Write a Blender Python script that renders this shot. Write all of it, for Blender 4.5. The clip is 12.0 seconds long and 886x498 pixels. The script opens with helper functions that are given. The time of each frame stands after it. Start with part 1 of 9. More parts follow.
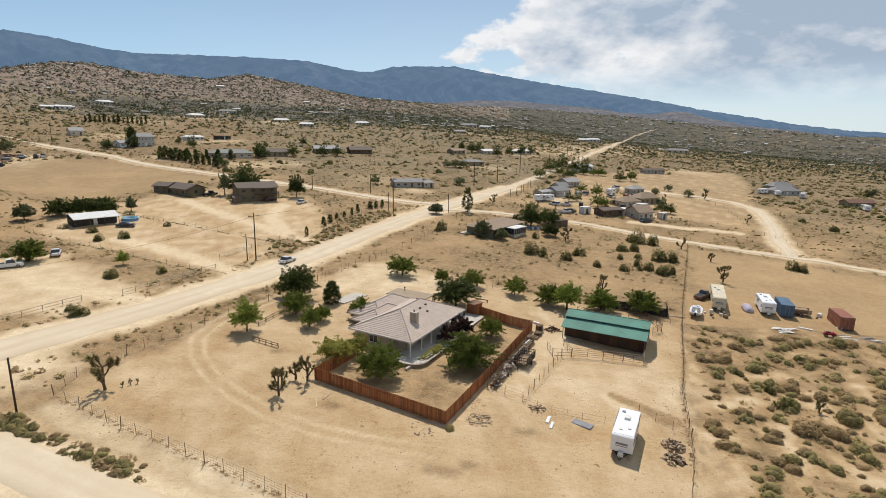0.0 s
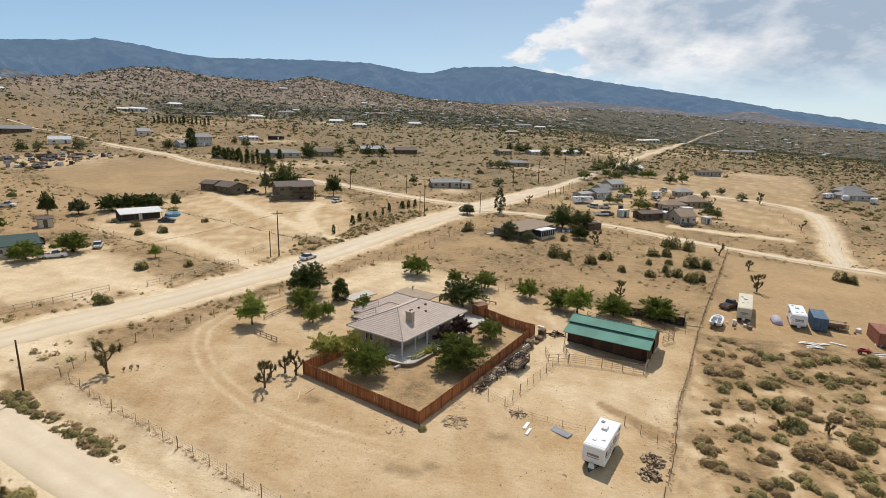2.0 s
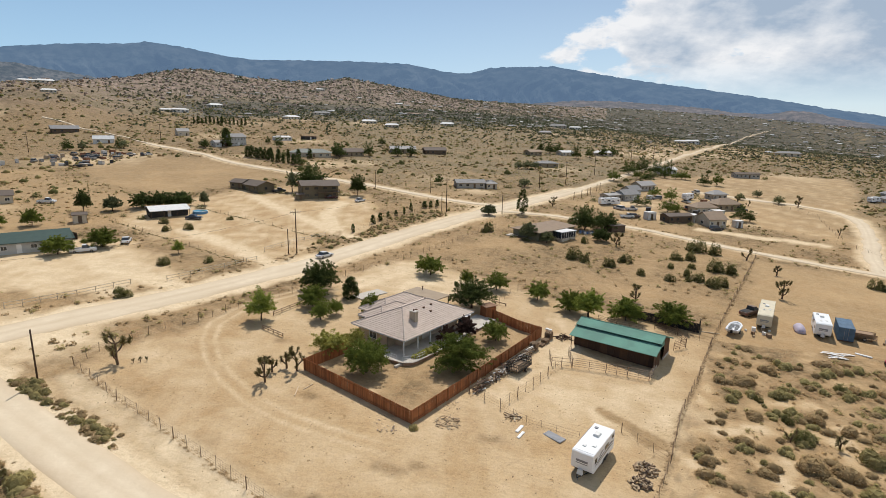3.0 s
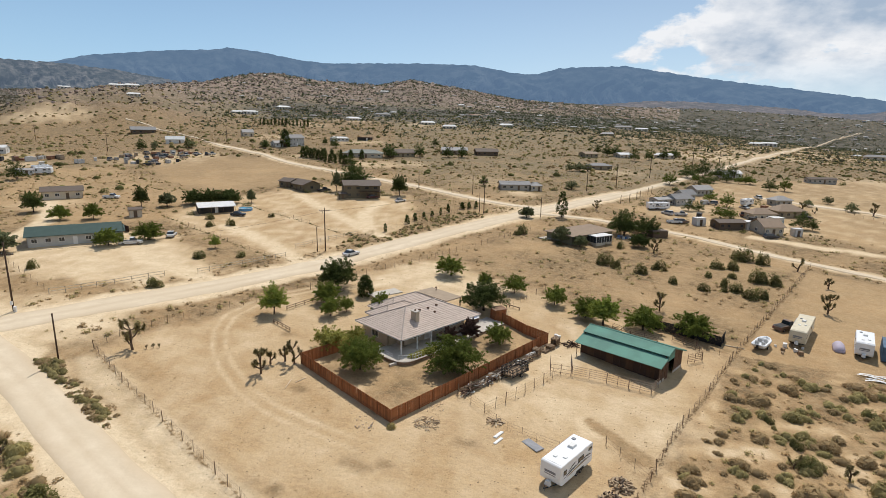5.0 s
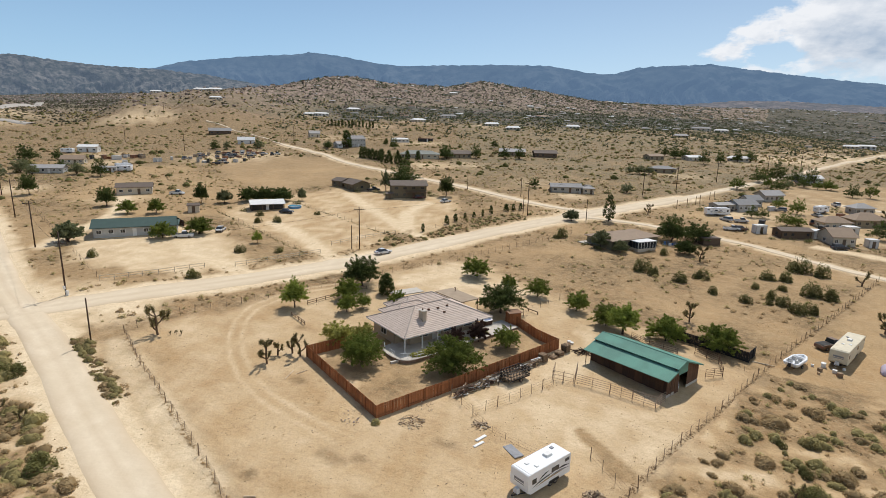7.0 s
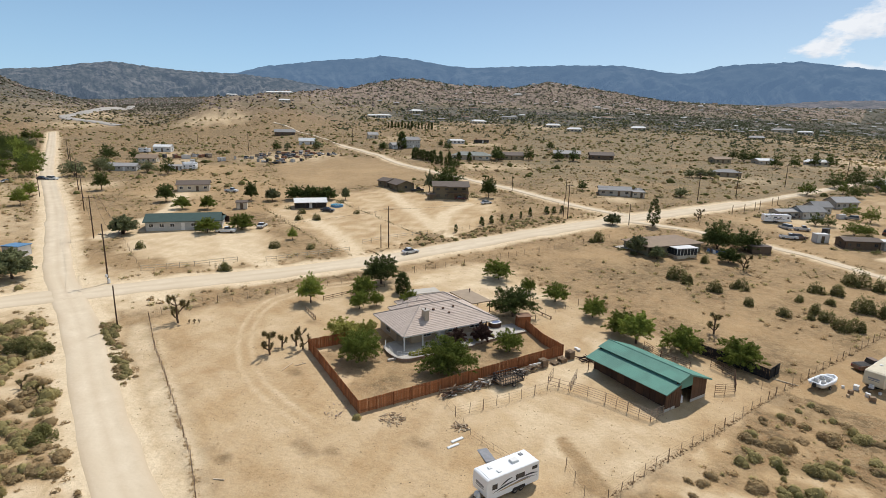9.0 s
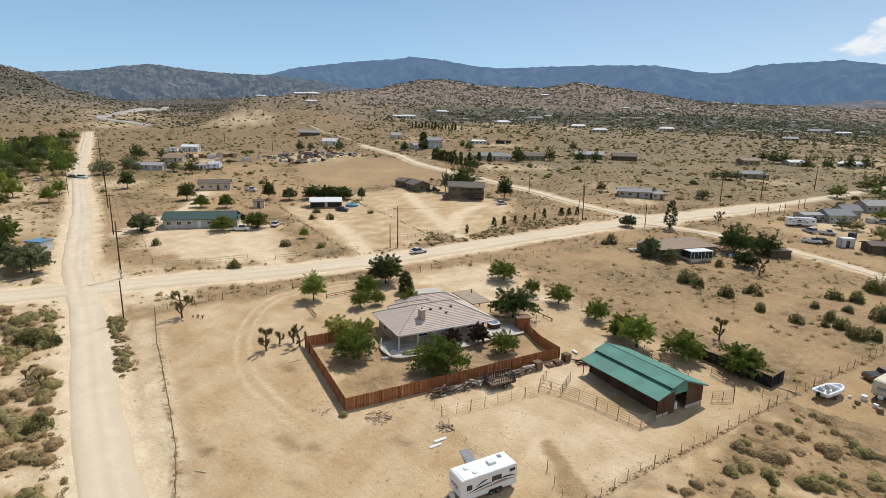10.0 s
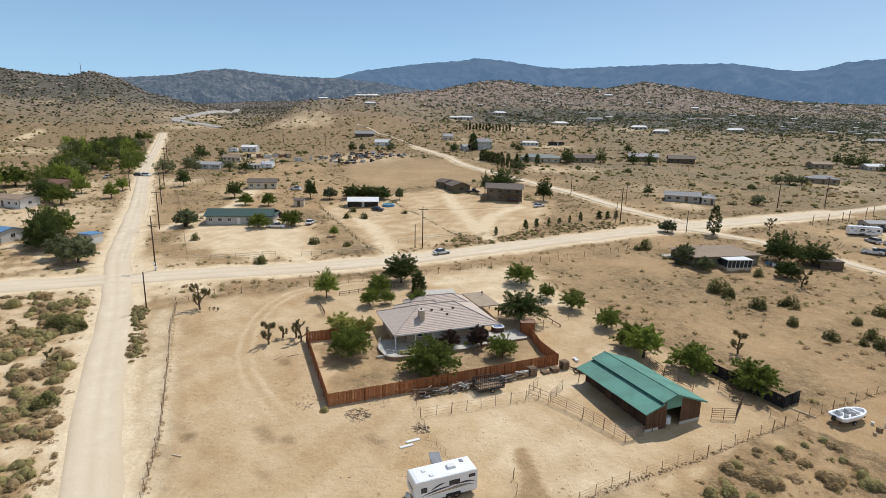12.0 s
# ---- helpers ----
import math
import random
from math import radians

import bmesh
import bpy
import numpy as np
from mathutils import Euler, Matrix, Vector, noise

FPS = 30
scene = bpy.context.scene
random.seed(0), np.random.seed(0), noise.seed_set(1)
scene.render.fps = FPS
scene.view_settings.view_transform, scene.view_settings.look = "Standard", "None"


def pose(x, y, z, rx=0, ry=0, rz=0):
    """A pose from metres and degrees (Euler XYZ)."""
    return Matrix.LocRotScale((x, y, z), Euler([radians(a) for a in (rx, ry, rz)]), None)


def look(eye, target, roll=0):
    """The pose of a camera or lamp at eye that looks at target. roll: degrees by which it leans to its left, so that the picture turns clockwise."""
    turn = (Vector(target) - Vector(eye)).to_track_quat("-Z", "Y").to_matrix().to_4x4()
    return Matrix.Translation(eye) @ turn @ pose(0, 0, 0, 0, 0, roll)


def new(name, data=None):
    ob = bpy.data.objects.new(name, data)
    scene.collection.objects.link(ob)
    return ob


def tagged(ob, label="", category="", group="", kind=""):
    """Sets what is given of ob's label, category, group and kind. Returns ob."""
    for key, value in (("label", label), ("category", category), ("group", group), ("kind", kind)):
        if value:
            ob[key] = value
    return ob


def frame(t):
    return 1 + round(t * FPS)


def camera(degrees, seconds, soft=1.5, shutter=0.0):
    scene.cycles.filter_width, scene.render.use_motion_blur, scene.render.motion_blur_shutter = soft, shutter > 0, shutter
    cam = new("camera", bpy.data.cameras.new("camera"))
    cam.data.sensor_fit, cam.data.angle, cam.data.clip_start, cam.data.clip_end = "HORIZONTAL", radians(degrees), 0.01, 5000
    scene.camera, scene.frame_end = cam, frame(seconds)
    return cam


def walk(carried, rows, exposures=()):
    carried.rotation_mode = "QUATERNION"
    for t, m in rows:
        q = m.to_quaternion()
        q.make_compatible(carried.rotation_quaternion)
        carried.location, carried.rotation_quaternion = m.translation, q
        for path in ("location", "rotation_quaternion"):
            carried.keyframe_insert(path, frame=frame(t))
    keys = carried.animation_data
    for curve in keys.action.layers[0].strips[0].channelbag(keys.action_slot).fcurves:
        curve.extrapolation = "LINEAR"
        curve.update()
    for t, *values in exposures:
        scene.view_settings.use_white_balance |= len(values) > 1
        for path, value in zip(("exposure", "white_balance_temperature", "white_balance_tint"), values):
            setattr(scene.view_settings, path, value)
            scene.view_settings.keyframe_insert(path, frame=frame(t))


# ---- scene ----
cam = camera(78.6, 12.0, soft=0.6)
METRES, EYE, TILT, LEAN, TURN = 58.0, 33.0, -12.6, -1.2, 0.0
ROWS = [
    (0.0, 0.0, 0.0, 0.0, 0.0, 0.0, 0.0),
    (0.5, 0.041, 0.001, -0.0003, 1.49, 0.04, -0.35),
    (1.0, 0.0822, 0.0031, -0.0, 2.9, -0.02, -0.57),
    (1.5, 0.1233, 0.0064, 0.0006, 4.5, -0.01, -0.93),
    (2.0, 0.1632, 0.0108, 0.0014, 6.07, -0.01, -1.31),
    (2.5, 0.2042, 0.0167, 0.0022, 7.85, -0.04, -1.71),
    (3.0, 0.2453, 0.0234, 0.0033, 9.76, -0.08, -2.16),
    (5.0, 0.4063, 0.0639, 0.0106, 16.52, -0.28, -3.68),
    (5.5, 0.4453, 0.0768, 0.013, 18.49, -0.37, -4.11),
    (6.0, 0.4854, 0.0895, 0.0153, 20.5, -0.48, -4.56),
    (6.5, 0.5245, 0.1037, 0.0182, 22.21, -0.59, -4.93),
    (7.0, 0.5628, 0.1198, 0.0211, 23.91, -0.71, -5.27),
    (9.0, 0.7122, 0.1973, 0.035, 30.9, -1.27, -6.71),
    (9.5, 0.7479, 0.2195, 0.0389, 32.48, -1.43, -7.02),
    (10.0, 0.7824, 0.2428, 0.0432, 33.83, -1.56, -7.3),
    (10.5, 0.8159, 0.267, 0.0482, 35.32, -1.72, -7.59),
    (11.0, 0.8489, 0.2922, 0.0535, 37.05, -1.92, -7.92),
    (11.5, 0.8814, 0.3185, 0.0594, 38.67, -2.11, -8.21),
    (12.0, 0.9124, 0.3457, 0.0656, 40.42, -2.33, -8.53),
]
walk(cam, [(t, pose(0, 0, EYE, TILT, LEAN, TURN) @ pose(METRES * x, METRES * y, METRES * z, 90 + pitch, roll, yaw)) for t, x, y, z, yaw, pitch, roll in ROWS], exposures=((0.0, -0.1, 6510, 10.5), (7.0, -0.1, 6310, 10.5), (10.5, -0.1, 6140, 10.0), (12.0, -0.1, 6030, 10.0)))

# ---- sky, sun, exposure ----
SUN_AZ, SUN_EL = -6.0, 57.0          # degrees: clockwise from +y, and above the horizon


def sky_world():
    w = bpy.data.worlds.new("sky")
    scene.world = w
    w.use_nodes = True
    nt = w.node_tree
    nt.nodes.clear()
    N = nt.nodes.new
    out, bg, sky = N("ShaderNodeOutputWorld"), N("ShaderNodeBackground"), N("ShaderNodeTexSky")
    sky.sky_type, sky.sun_disc = "NISHITA", False
    sky.sun_elevation, sky.sun_rotation = radians(SUN_EL), radians(SUN_AZ)
    sky.altitude, sky.air_density, sky.dust_density, sky.ozone_density = 1200, 1.0, 0.6, 1.6
    bg.inputs["Strength"].default_value = 0.086
    # clouds: a bank in one quarter of the sky, wisps elsewhere, flattened towards the horizon
    tc, sep = N("ShaderNodeTexCoord"), N("ShaderNodeSeparateXYZ")
    nt.links.new(tc.outputs["Generated"], sep.inputs[0])

    def mth(op, a, b=0.0, clamp=False):
        n = N("ShaderNodeMath")
        n.operation, n.use_clamp = op, clamp
        for i, v in enumerate((a, b)):
            if isinstance(v, (int, float)):
                n.inputs[i].default_value = v
            else:
                nt.links.new(v, n.inputs[i])
        return n.outputs[0]

    x, y, z = sep.outputs
    den = mth("ADD", mth("MAXIMUM", z, 0.0), 0.42)
    comb = N("ShaderNodeCombineXYZ")
    nt.links.new(mth("DIVIDE", x, den), comb.inputs[0])
    nt.links.new(mth("DIVIDE", y, den), comb.inputs[1])

    def noise_tex(scale, detail, rough, off, shrink=1.0):
        mp = N("ShaderNodeMapping")
        mp.inputs["Scale"].default_value = (shrink, shrink, 1)
        mp.inputs["Location"].default_value = off
        nt.links.new(comb.outputs[0], mp.inputs[0])
        n = N("ShaderNodeTexNoise")
        n.inputs["Scale"].default_value, n.inputs["Detail"].default_value, n.inputs["Roughness"].default_value = scale, detail, rough
        nt.links.new(mp.outputs[0], n.inputs["Vector"])
        return n.outputs["Fac"]

    big, fine = noise_tex(2.1, 9, 0.55, (3.1, 0.4, 0.0)), noise_tex(6.5, 6, 0.6, (8.0, 2.2, 0.0))
    above = noise_tex(2.1, 9, 0.55, (3.1, 0.4, 0.0), 0.965)
    # the bank lies towards +x: azimuth by x against y
    side = mth("MULTIPLY", mth("ADD", mth("DIVIDE", x, mth("ADD", mth("ABSOLUTE", y), 0.05)), 0.07), 2.2, True)
    low = mth("MULTIPLY", mth("SUBTRACT", z, 0.045), 15.0, True)
    bias = mth("SUBTRACT", mth("MULTIPLY", mth("POWER", side, 0.6), 0.44), 0.245)
    dens = mth("ADD", mth("ADD", big, mth("MULTIPLY", mth("SUBTRACT", fine, 0.5), 0.35)), bias)
    cover = mth("MULTIPLY", mth("MULTIPLY", mth("SUBTRACT", dens, 0.475), 19.0, True), low, True)
    core = mth("MULTIPLY", mth("MULTIPLY", side, mth("MULTIPLY", mth("SUBTRACT", z, 0.12), 9.0, True)), 0.45)
    thick = mth("ADD", mth("ADD", mth("MULTIPLY", mth("SUBTRACT", dens, 0.53), 4.2, True), core), mth("MULTIPLY", mth("SUBTRACT", above, big), 6.0), True)
    lit, shade = (11.4, 11.35, 11.3, 1), (4.7, 5.8, 7.2, 1)
    cm, mix, haze = N("ShaderNodeMix"), N("ShaderNodeMix"), N("ShaderNodeMix")
    for n in (cm, mix, haze):
        n.data_type = "RGBA"
    nt.links.new(thick, cm.inputs["Factor"])
    cm.inputs["A"].default_value, cm.inputs["B"].default_value = lit, shade
    # summer haze low over the horizon
    nt.links.new(mth("MULTIPLY", mth("SUBTRACT", 0.40, z), 1.6, True), haze.inputs["Factor"])
    nt.links.new(sky.outputs[0], haze.inputs["A"])
    # thinner and bluer to the west, whiter under the cloud bank
    tint = N("ShaderNodeMix")
    tint.data_type = "RGBA"
    nt.links.new(mth("ADD", mth("MULTIPLY", x, 0.9), 0.62, True), tint.inputs["Factor"])
    tint.inputs["A"].default_value, tint.inputs["B"].default_value = (5.6, 9.2, 12.6, 1), (9.5, 11.4, 12.7, 1)
    nt.links.new(tint.outputs["Result"], haze.inputs["B"])
    nt.links.new(mth("MULTIPLY", cover, 0.92), mix.inputs["Factor"])
    nt.links.new(haze.outputs["Result"], mix.inputs["A"])
    nt.links.new(cm.outputs["Result"], mix.inputs["B"])
    nt.links.new(mix.outputs["Result"], bg.inputs["Color"])
    nt.links.new(bg.outputs[0], out.inputs[0])


sky_world()
sun = new("sun", bpy.data.lights.new("sun", "SUN"))
sun.data.energy, sun.data.angle, sun.data.color = 4.0, radians(0.53), (1.0, 0.95, 0.87)
_az, _el = radians(SUN_AZ), radians(SUN_EL)
SUN_DIR = Vector((math.sin(_az) * math.cos(_el), math.cos(_az) * math.cos(_el), math.sin(_el)))
sun.matrix_world = look(SUN_DIR * 100, (0, 0, 0))

# ---- materials ----
def mat(name, base, rough=0.85, dark=None, scale=1.0, amount=0.5, bump=0.0, bump_scale=None, metal=0.0, per_object=0.0, per_island=0.0, spec=0.3, detail=5, stretch=(1, 1, 1), coords="Object", second=None, second_scale=0.1):
    """Two colours mixed by noise at scale (per metre), an optional third in large patches, fine bump."""
    m = bpy.data.materials.new(name)
    m.use_nodes = True
    nt = m.node_tree
    b = nt.nodes["Principled BSDF"]
    b.inputs["Roughness"].default_value, b.inputs["Metallic"].default_value = rough, metal
    b.inputs["Specular IOR Level"].default_value = spec
    N, L = nt.nodes.new, nt.links.new
    tc, mp = N("ShaderNodeTexCoord"), N("ShaderNodeMapping")
    mp.inputs["Scale"].default_value = stretch
    L(tc.outputs[coords], mp.inputs[0])
    dark = dark or tuple(c * 0.7 for c in base)
    no = N("ShaderNodeTexNoise")
    no.inputs["Scale"].default_value, no.inputs["Detail"].default_value, no.inputs["Roughness"].default_value = scale, detail, 0.62
    L(mp.outputs[0], no.inputs["Vector"])
    ramp = N("ShaderNodeMapRange")
    ramp.inputs["From Min"].default_value, ramp.inputs["From Max"].default_value = 0.3, 0.72
    ramp.inputs["To Max"].default_value = amount * 2 if amount < 0.5 else 1.0
    L(no.outputs["Fac"], ramp.inputs["Value"])
    mix = N("ShaderNodeMix")
    mix.data_type = "RGBA"
    mix.inputs["A"].default_value, mix.inputs["B"].default_value = (*base, 1), (*dark, 1)
    L(ramp.outputs[0], mix.inputs["Factor"])
    col = mix.outputs["Result"]
    if second:
        n2, m2, r2 = N("ShaderNodeTexNoise"), N("ShaderNodeMix"), N("ShaderNodeMapRange")
        n2.inputs["Scale"].default_value, n2.inputs["Detail"].default_value = second_scale, 4
        L(mp.outputs[0], n2.inputs["Vector"])
        r2.inputs["From Min"].default_value, r2.inputs["From Max"].default_value = 0.42, 0.62
        L(n2.outputs["Fac"], r2.inputs["Value"])
        m2.data_type = "RGBA"
        m2.inputs["B"].default_value = (*second, 1)
        L(r2.outputs[0], m2.inputs["Factor"])
        L(col, m2.inputs["A"])
        col = m2.outputs["Result"]
    for src, amt in (("o", per_object), ("i", per_island)):
        if not amt:
            continue
        hs, mr = N("ShaderNodeHueSaturation"), N("ShaderNodeMapRange")
        r = N("ShaderNodeObjectInfo").outputs["Random"] if src == "o" else N("ShaderNodeNewGeometry").outputs["Random Per Island"]
        mr.inputs["To Min"].default_value, mr.inputs["To Max"].default_value = 1 - amt, 1 + amt
        L(r, mr.inputs["Value"])
        L(mr.outputs[0], hs.inputs["Value"])
        L(col, hs.inputs["Color"])
        col = hs.outputs["Color"]
    L(col, b.inputs["Base Color"])
    if bump:
        bn, bp = N("ShaderNodeTexNoise"), N("ShaderNodeBump")
        bn.inputs["Scale"].default_value, bn.inputs["Detail"].default_value = bump_scale or scale * 4, 5
        L(mp.outputs[0], bn.inputs["Vector"])
        bp.inputs["Strength"].default_value, bp.inputs["Distance"].default_value = bump, 0.1
        L(bn.outputs["Fac"], bp.inputs["Height"])
        L(bp.outputs[0], b.inputs["Normal"])
    return m


def leaf_mat(name, base, dark, vary=0.25):
    m = mat(name, base, 0.85, dark, 0.9, 0.5, per_island=vary, per_object=0.16, spec=0.05)
    b = m.node_tree.nodes["Principled BSDF"]
    b.inputs["Transmission Weight"].default_value = 0.0
    b.inputs["Subsurface Weight"].default_value = 0.0
    nt = m.node_tree
    tr, add, out = nt.nodes.new("ShaderNodeBsdfTranslucent"), nt.nodes.new("ShaderNodeMixShader"), nt.nodes["Material Output"]
    nt.links.new(b.inputs["Base Color"].links[0].from_socket, tr.inputs["Color"])
    add.inputs[0].default_value = 0.42
    nt.links.new(b.outputs[0], add.inputs[1])
    nt.links.new(tr.outputs[0], add.inputs[2])
    nt.links.new(add.outputs[0], out.inputs["Surface"])
    return m


M_ROAD = mat("pale_packed_dirt", (0.745, 0.628, 0.462), 0.95, (0.61, 0.49, 0.335), 0.35, 0.6, bump=0.35, bump_scale=2.0, coords="Object", second=(0.655, 0.535, 0.375), second_scale=0.11)


def loose_sand(m):
    """Browner loose sand on the crown and the edges of a road, where no wheel runs."""
    nt = m.node_tree
    bs = nt.nodes["Principled BSDF"]
    at, mx = nt.nodes.new("ShaderNodeAttribute"), nt.nodes.new("ShaderNodeMix")
    at.attribute_name = "loose"
    mx.data_type = "RGBA"
    nt.links.new(at.outputs["Fac"], mx.inputs["Factor"])
    nt.links.new(bs.inputs["Base Color"].links[0].from_socket, mx.inputs["A"])
    mx.inputs["B"].default_value = (0.56, 0.43, 0.285, 1)
    nt.links.new(mx.outputs["Result"], bs.inputs["Base Color"])


loose_sand(M_ROAD)
M_CEDAR = mat("cedar_board", (0.40, 0.155, 0.058), 0.8, (0.25, 0.09, 0.035), 1.5, 0.5, bump=0.3, bump_scale=20, per_object=0.30, stretch=(1, 1, 0.3))
M_WOOD = mat("weathered_wood", (0.30, 0.21, 0.13), 0.85, (0.17, 0.11, 0.065), 2.0, 0.5, bump=0.3, bump_scale=15, per_island=0.35)
M_POLE = mat("creosoted_pole", (0.085, 0.05, 0.03), 0.85, (0.05, 0.03, 0.02), 3.0, 0.5, bump=0.3, bump_scale=20, stretch=(1, 1, 0.1))
M_TILE = mat("grey_roof_tile", (0.57, 0.465, 0.39), 0.85, (0.47, 0.375, 0.305), 1.2, 0.5, bump=0.2, bump_scale=8, per_island=0.10)
M_TILECAP = mat("ridge_tile", (0.42, 0.36, 0.31), 0.8, (0.33, 0.28, 0.24), 1.5, 0.5)
M_STUCCO = mat("beige_stucco", (0.52, 0.42, 0.31), 0.9, (0.45, 0.36, 0.26), 0.6, 0.5, bump=0.25, bump_scale=30)
M_WHITE = mat("white_paint", (0.78, 0.77, 0.74), 0.5, (0.68, 0.66, 0.62), 0.8, 0.5)
M_CONC = mat("patio_concrete", (0.56, 0.51, 0.44), 0.9, (0.45, 0.405, 0.345), 0.9, 0.5, bump=0.2, bump_scale=12)
M_BLOCK = mat("retaining_block", (0.36, 0.26, 0.18), 0.9, (0.24, 0.17, 0.12), 2.5, 0.5, bump=0.4, bump_scale=8)
M_GREENROOF = mat("green_metal_sheet", (0.135, 0.265, 0.21), 0.7, (0.115, 0.235, 0.185), 0.5, 0.5, spec=0.15, second=(0.145, 0.31, 0.24), second_scale=0.3)
M_BARN = mat("dark_barn_board", (0.095, 0.052, 0.033), 0.85, (0.055, 0.032, 0.022), 1.5, 0.5, bump=0.3, bump_scale=12, per_island=0.3, stretch=(1, 1, 0.25))
M_BARN_L = mat("brown_barn_board", (0.14, 0.073, 0.04), 0.85, (0.085, 0.046, 0.027), 1.5, 0.5, bump=0.3, bump_scale=12, per_object=0.22, stretch=(1, 1, 0.25))
M_STEEL = mat("galvanised_pipe", (0.42, 0.40, 0.37), 0.5, (0.25, 0.2, 0.16), 3.0, 0.5, metal=0.6)
M_RUST = mat("rusty_steel", (0.16, 0.085, 0.05), 0.85, (0.08, 0.045, 0.03), 4.0, 0.5, bump=0.3)
M_DARK = mat("dark_rubber", (0.025, 0.024, 0.023), 0.7, (0.04, 0.037, 0.033), 5.0, 0.5)
M_GLASS = mat("dark_window_glass", (0.035, 0.042, 0.05), 0.08, (0.045, 0.05, 0.055), 1.0, 0.5, spec=0.6)
M_GELCOAT = mat("white_fibreglass", (0.86, 0.86, 0.86), 0.35, (0.78, 0.77, 0.75), 0.6, 0.5, spec=0.5)
M_GREY = mat("grey_trim", (0.28, 0.28, 0.29), 0.5, (0.2, 0.2, 0.21), 2.0, 0.5)
M_SILVER = mat("silver_car_paint", (0.64, 0.64, 0.65), 0.35, (0.58, 0.58, 0.59), 1.0, 0.5, metal=0.15, spec=0.6)
M_BARK = mat("tree_bark", (0.14, 0.095, 0.065), 0.9, (0.07, 0.048, 0.034), 6.0, 0.5, bump=0.6, bump_scale=15, stretch=(1, 1, 0.3))
M_LEAF = leaf_mat("mulberry_leaf", (0.185, 0.22, 0.046), (0.10, 0.125, 0.027))
M_LEAF_L = leaf_mat("light_leaf", (0.36, 0.40, 0.085), (0.21, 0.26, 0.055))
M_LEAF_M = leaf_mat("mid_green_leaf", (0.215, 0.25, 0.052), (0.12, 0.145, 0.03))
M_LEAF_D = leaf_mat("dark_leaf", (0.12, 0.146, 0.044), (0.064, 0.082, 0.026))
M_LEAF_G = leaf_mat("grey_green_leaf", (0.25, 0.26, 0.13), (0.145, 0.155, 0.075))
M_LEAF_P = leaf_mat("plum_leaf", (0.12, 0.07, 0.055), (0.055, 0.034, 0.028))
M_LEAF_Y = leaf_mat("yellowish_leaf", (0.44, 0.41, 0.11), (0.28, 0.27, 0.07))
M_SCRUB = leaf_mat("scrub_twig_leaf", (0.50, 0.362, 0.19), (0.385, 0.275, 0.14), 0.16)
M_SCRUB_G = leaf_mat("creosote_leaf", (0.43, 0.358, 0.16), (0.31, 0.257, 0.108), 0.18)
M_SCRUB_D = leaf_mat("juniper_leaf", (0.24, 0.225, 0.085), (0.13, 0.125, 0.046), 0.3)
M_FARBRUSH = leaf_mat("far_brush_leaf", (0.165, 0.147, 0.088), (0.095, 0.088, 0.055), 0.3)
M_TOWNLEAF = leaf_mat("far_garden_leaf", (0.095, 0.108, 0.056), (0.05, 0.06, 0.034), 0.3)
M_TUMBLE = leaf_mat("dead_tumbleweed", (0.32, 0.215, 0.12), (0.20, 0.13, 0.07), 0.3)
M_DRY = leaf_mat("dry_brush", (0.56, 0.40, 0.215), (0.38, 0.265, 0.14), 0.22)
M_JOSHUA = leaf_mat("joshua_spike", (0.255, 0.215, 0.095), (0.14, 0.115, 0.05), 0.35)
M_JOSHUA_DRY = mat("joshua_dry_thatch", (0.17, 0.115, 0.07), 0.9, (0.09, 0.06, 0.038), 6.0, 0.5, bump=0.6, bump_scale=20)
M_ROCK = mat("granite_boulder", (0.44, 0.338, 0.282), 0.9, (0.29, 0.217, 0.176), 1.2, 0.5, bump=0.4, bump_scale=6, per_island=0.2)


def paint(name, base, rough=0.55, **kw):
    return mat(name, base, rough, tuple(c * 0.82 for c in base), 0.7, 0.5, **kw)


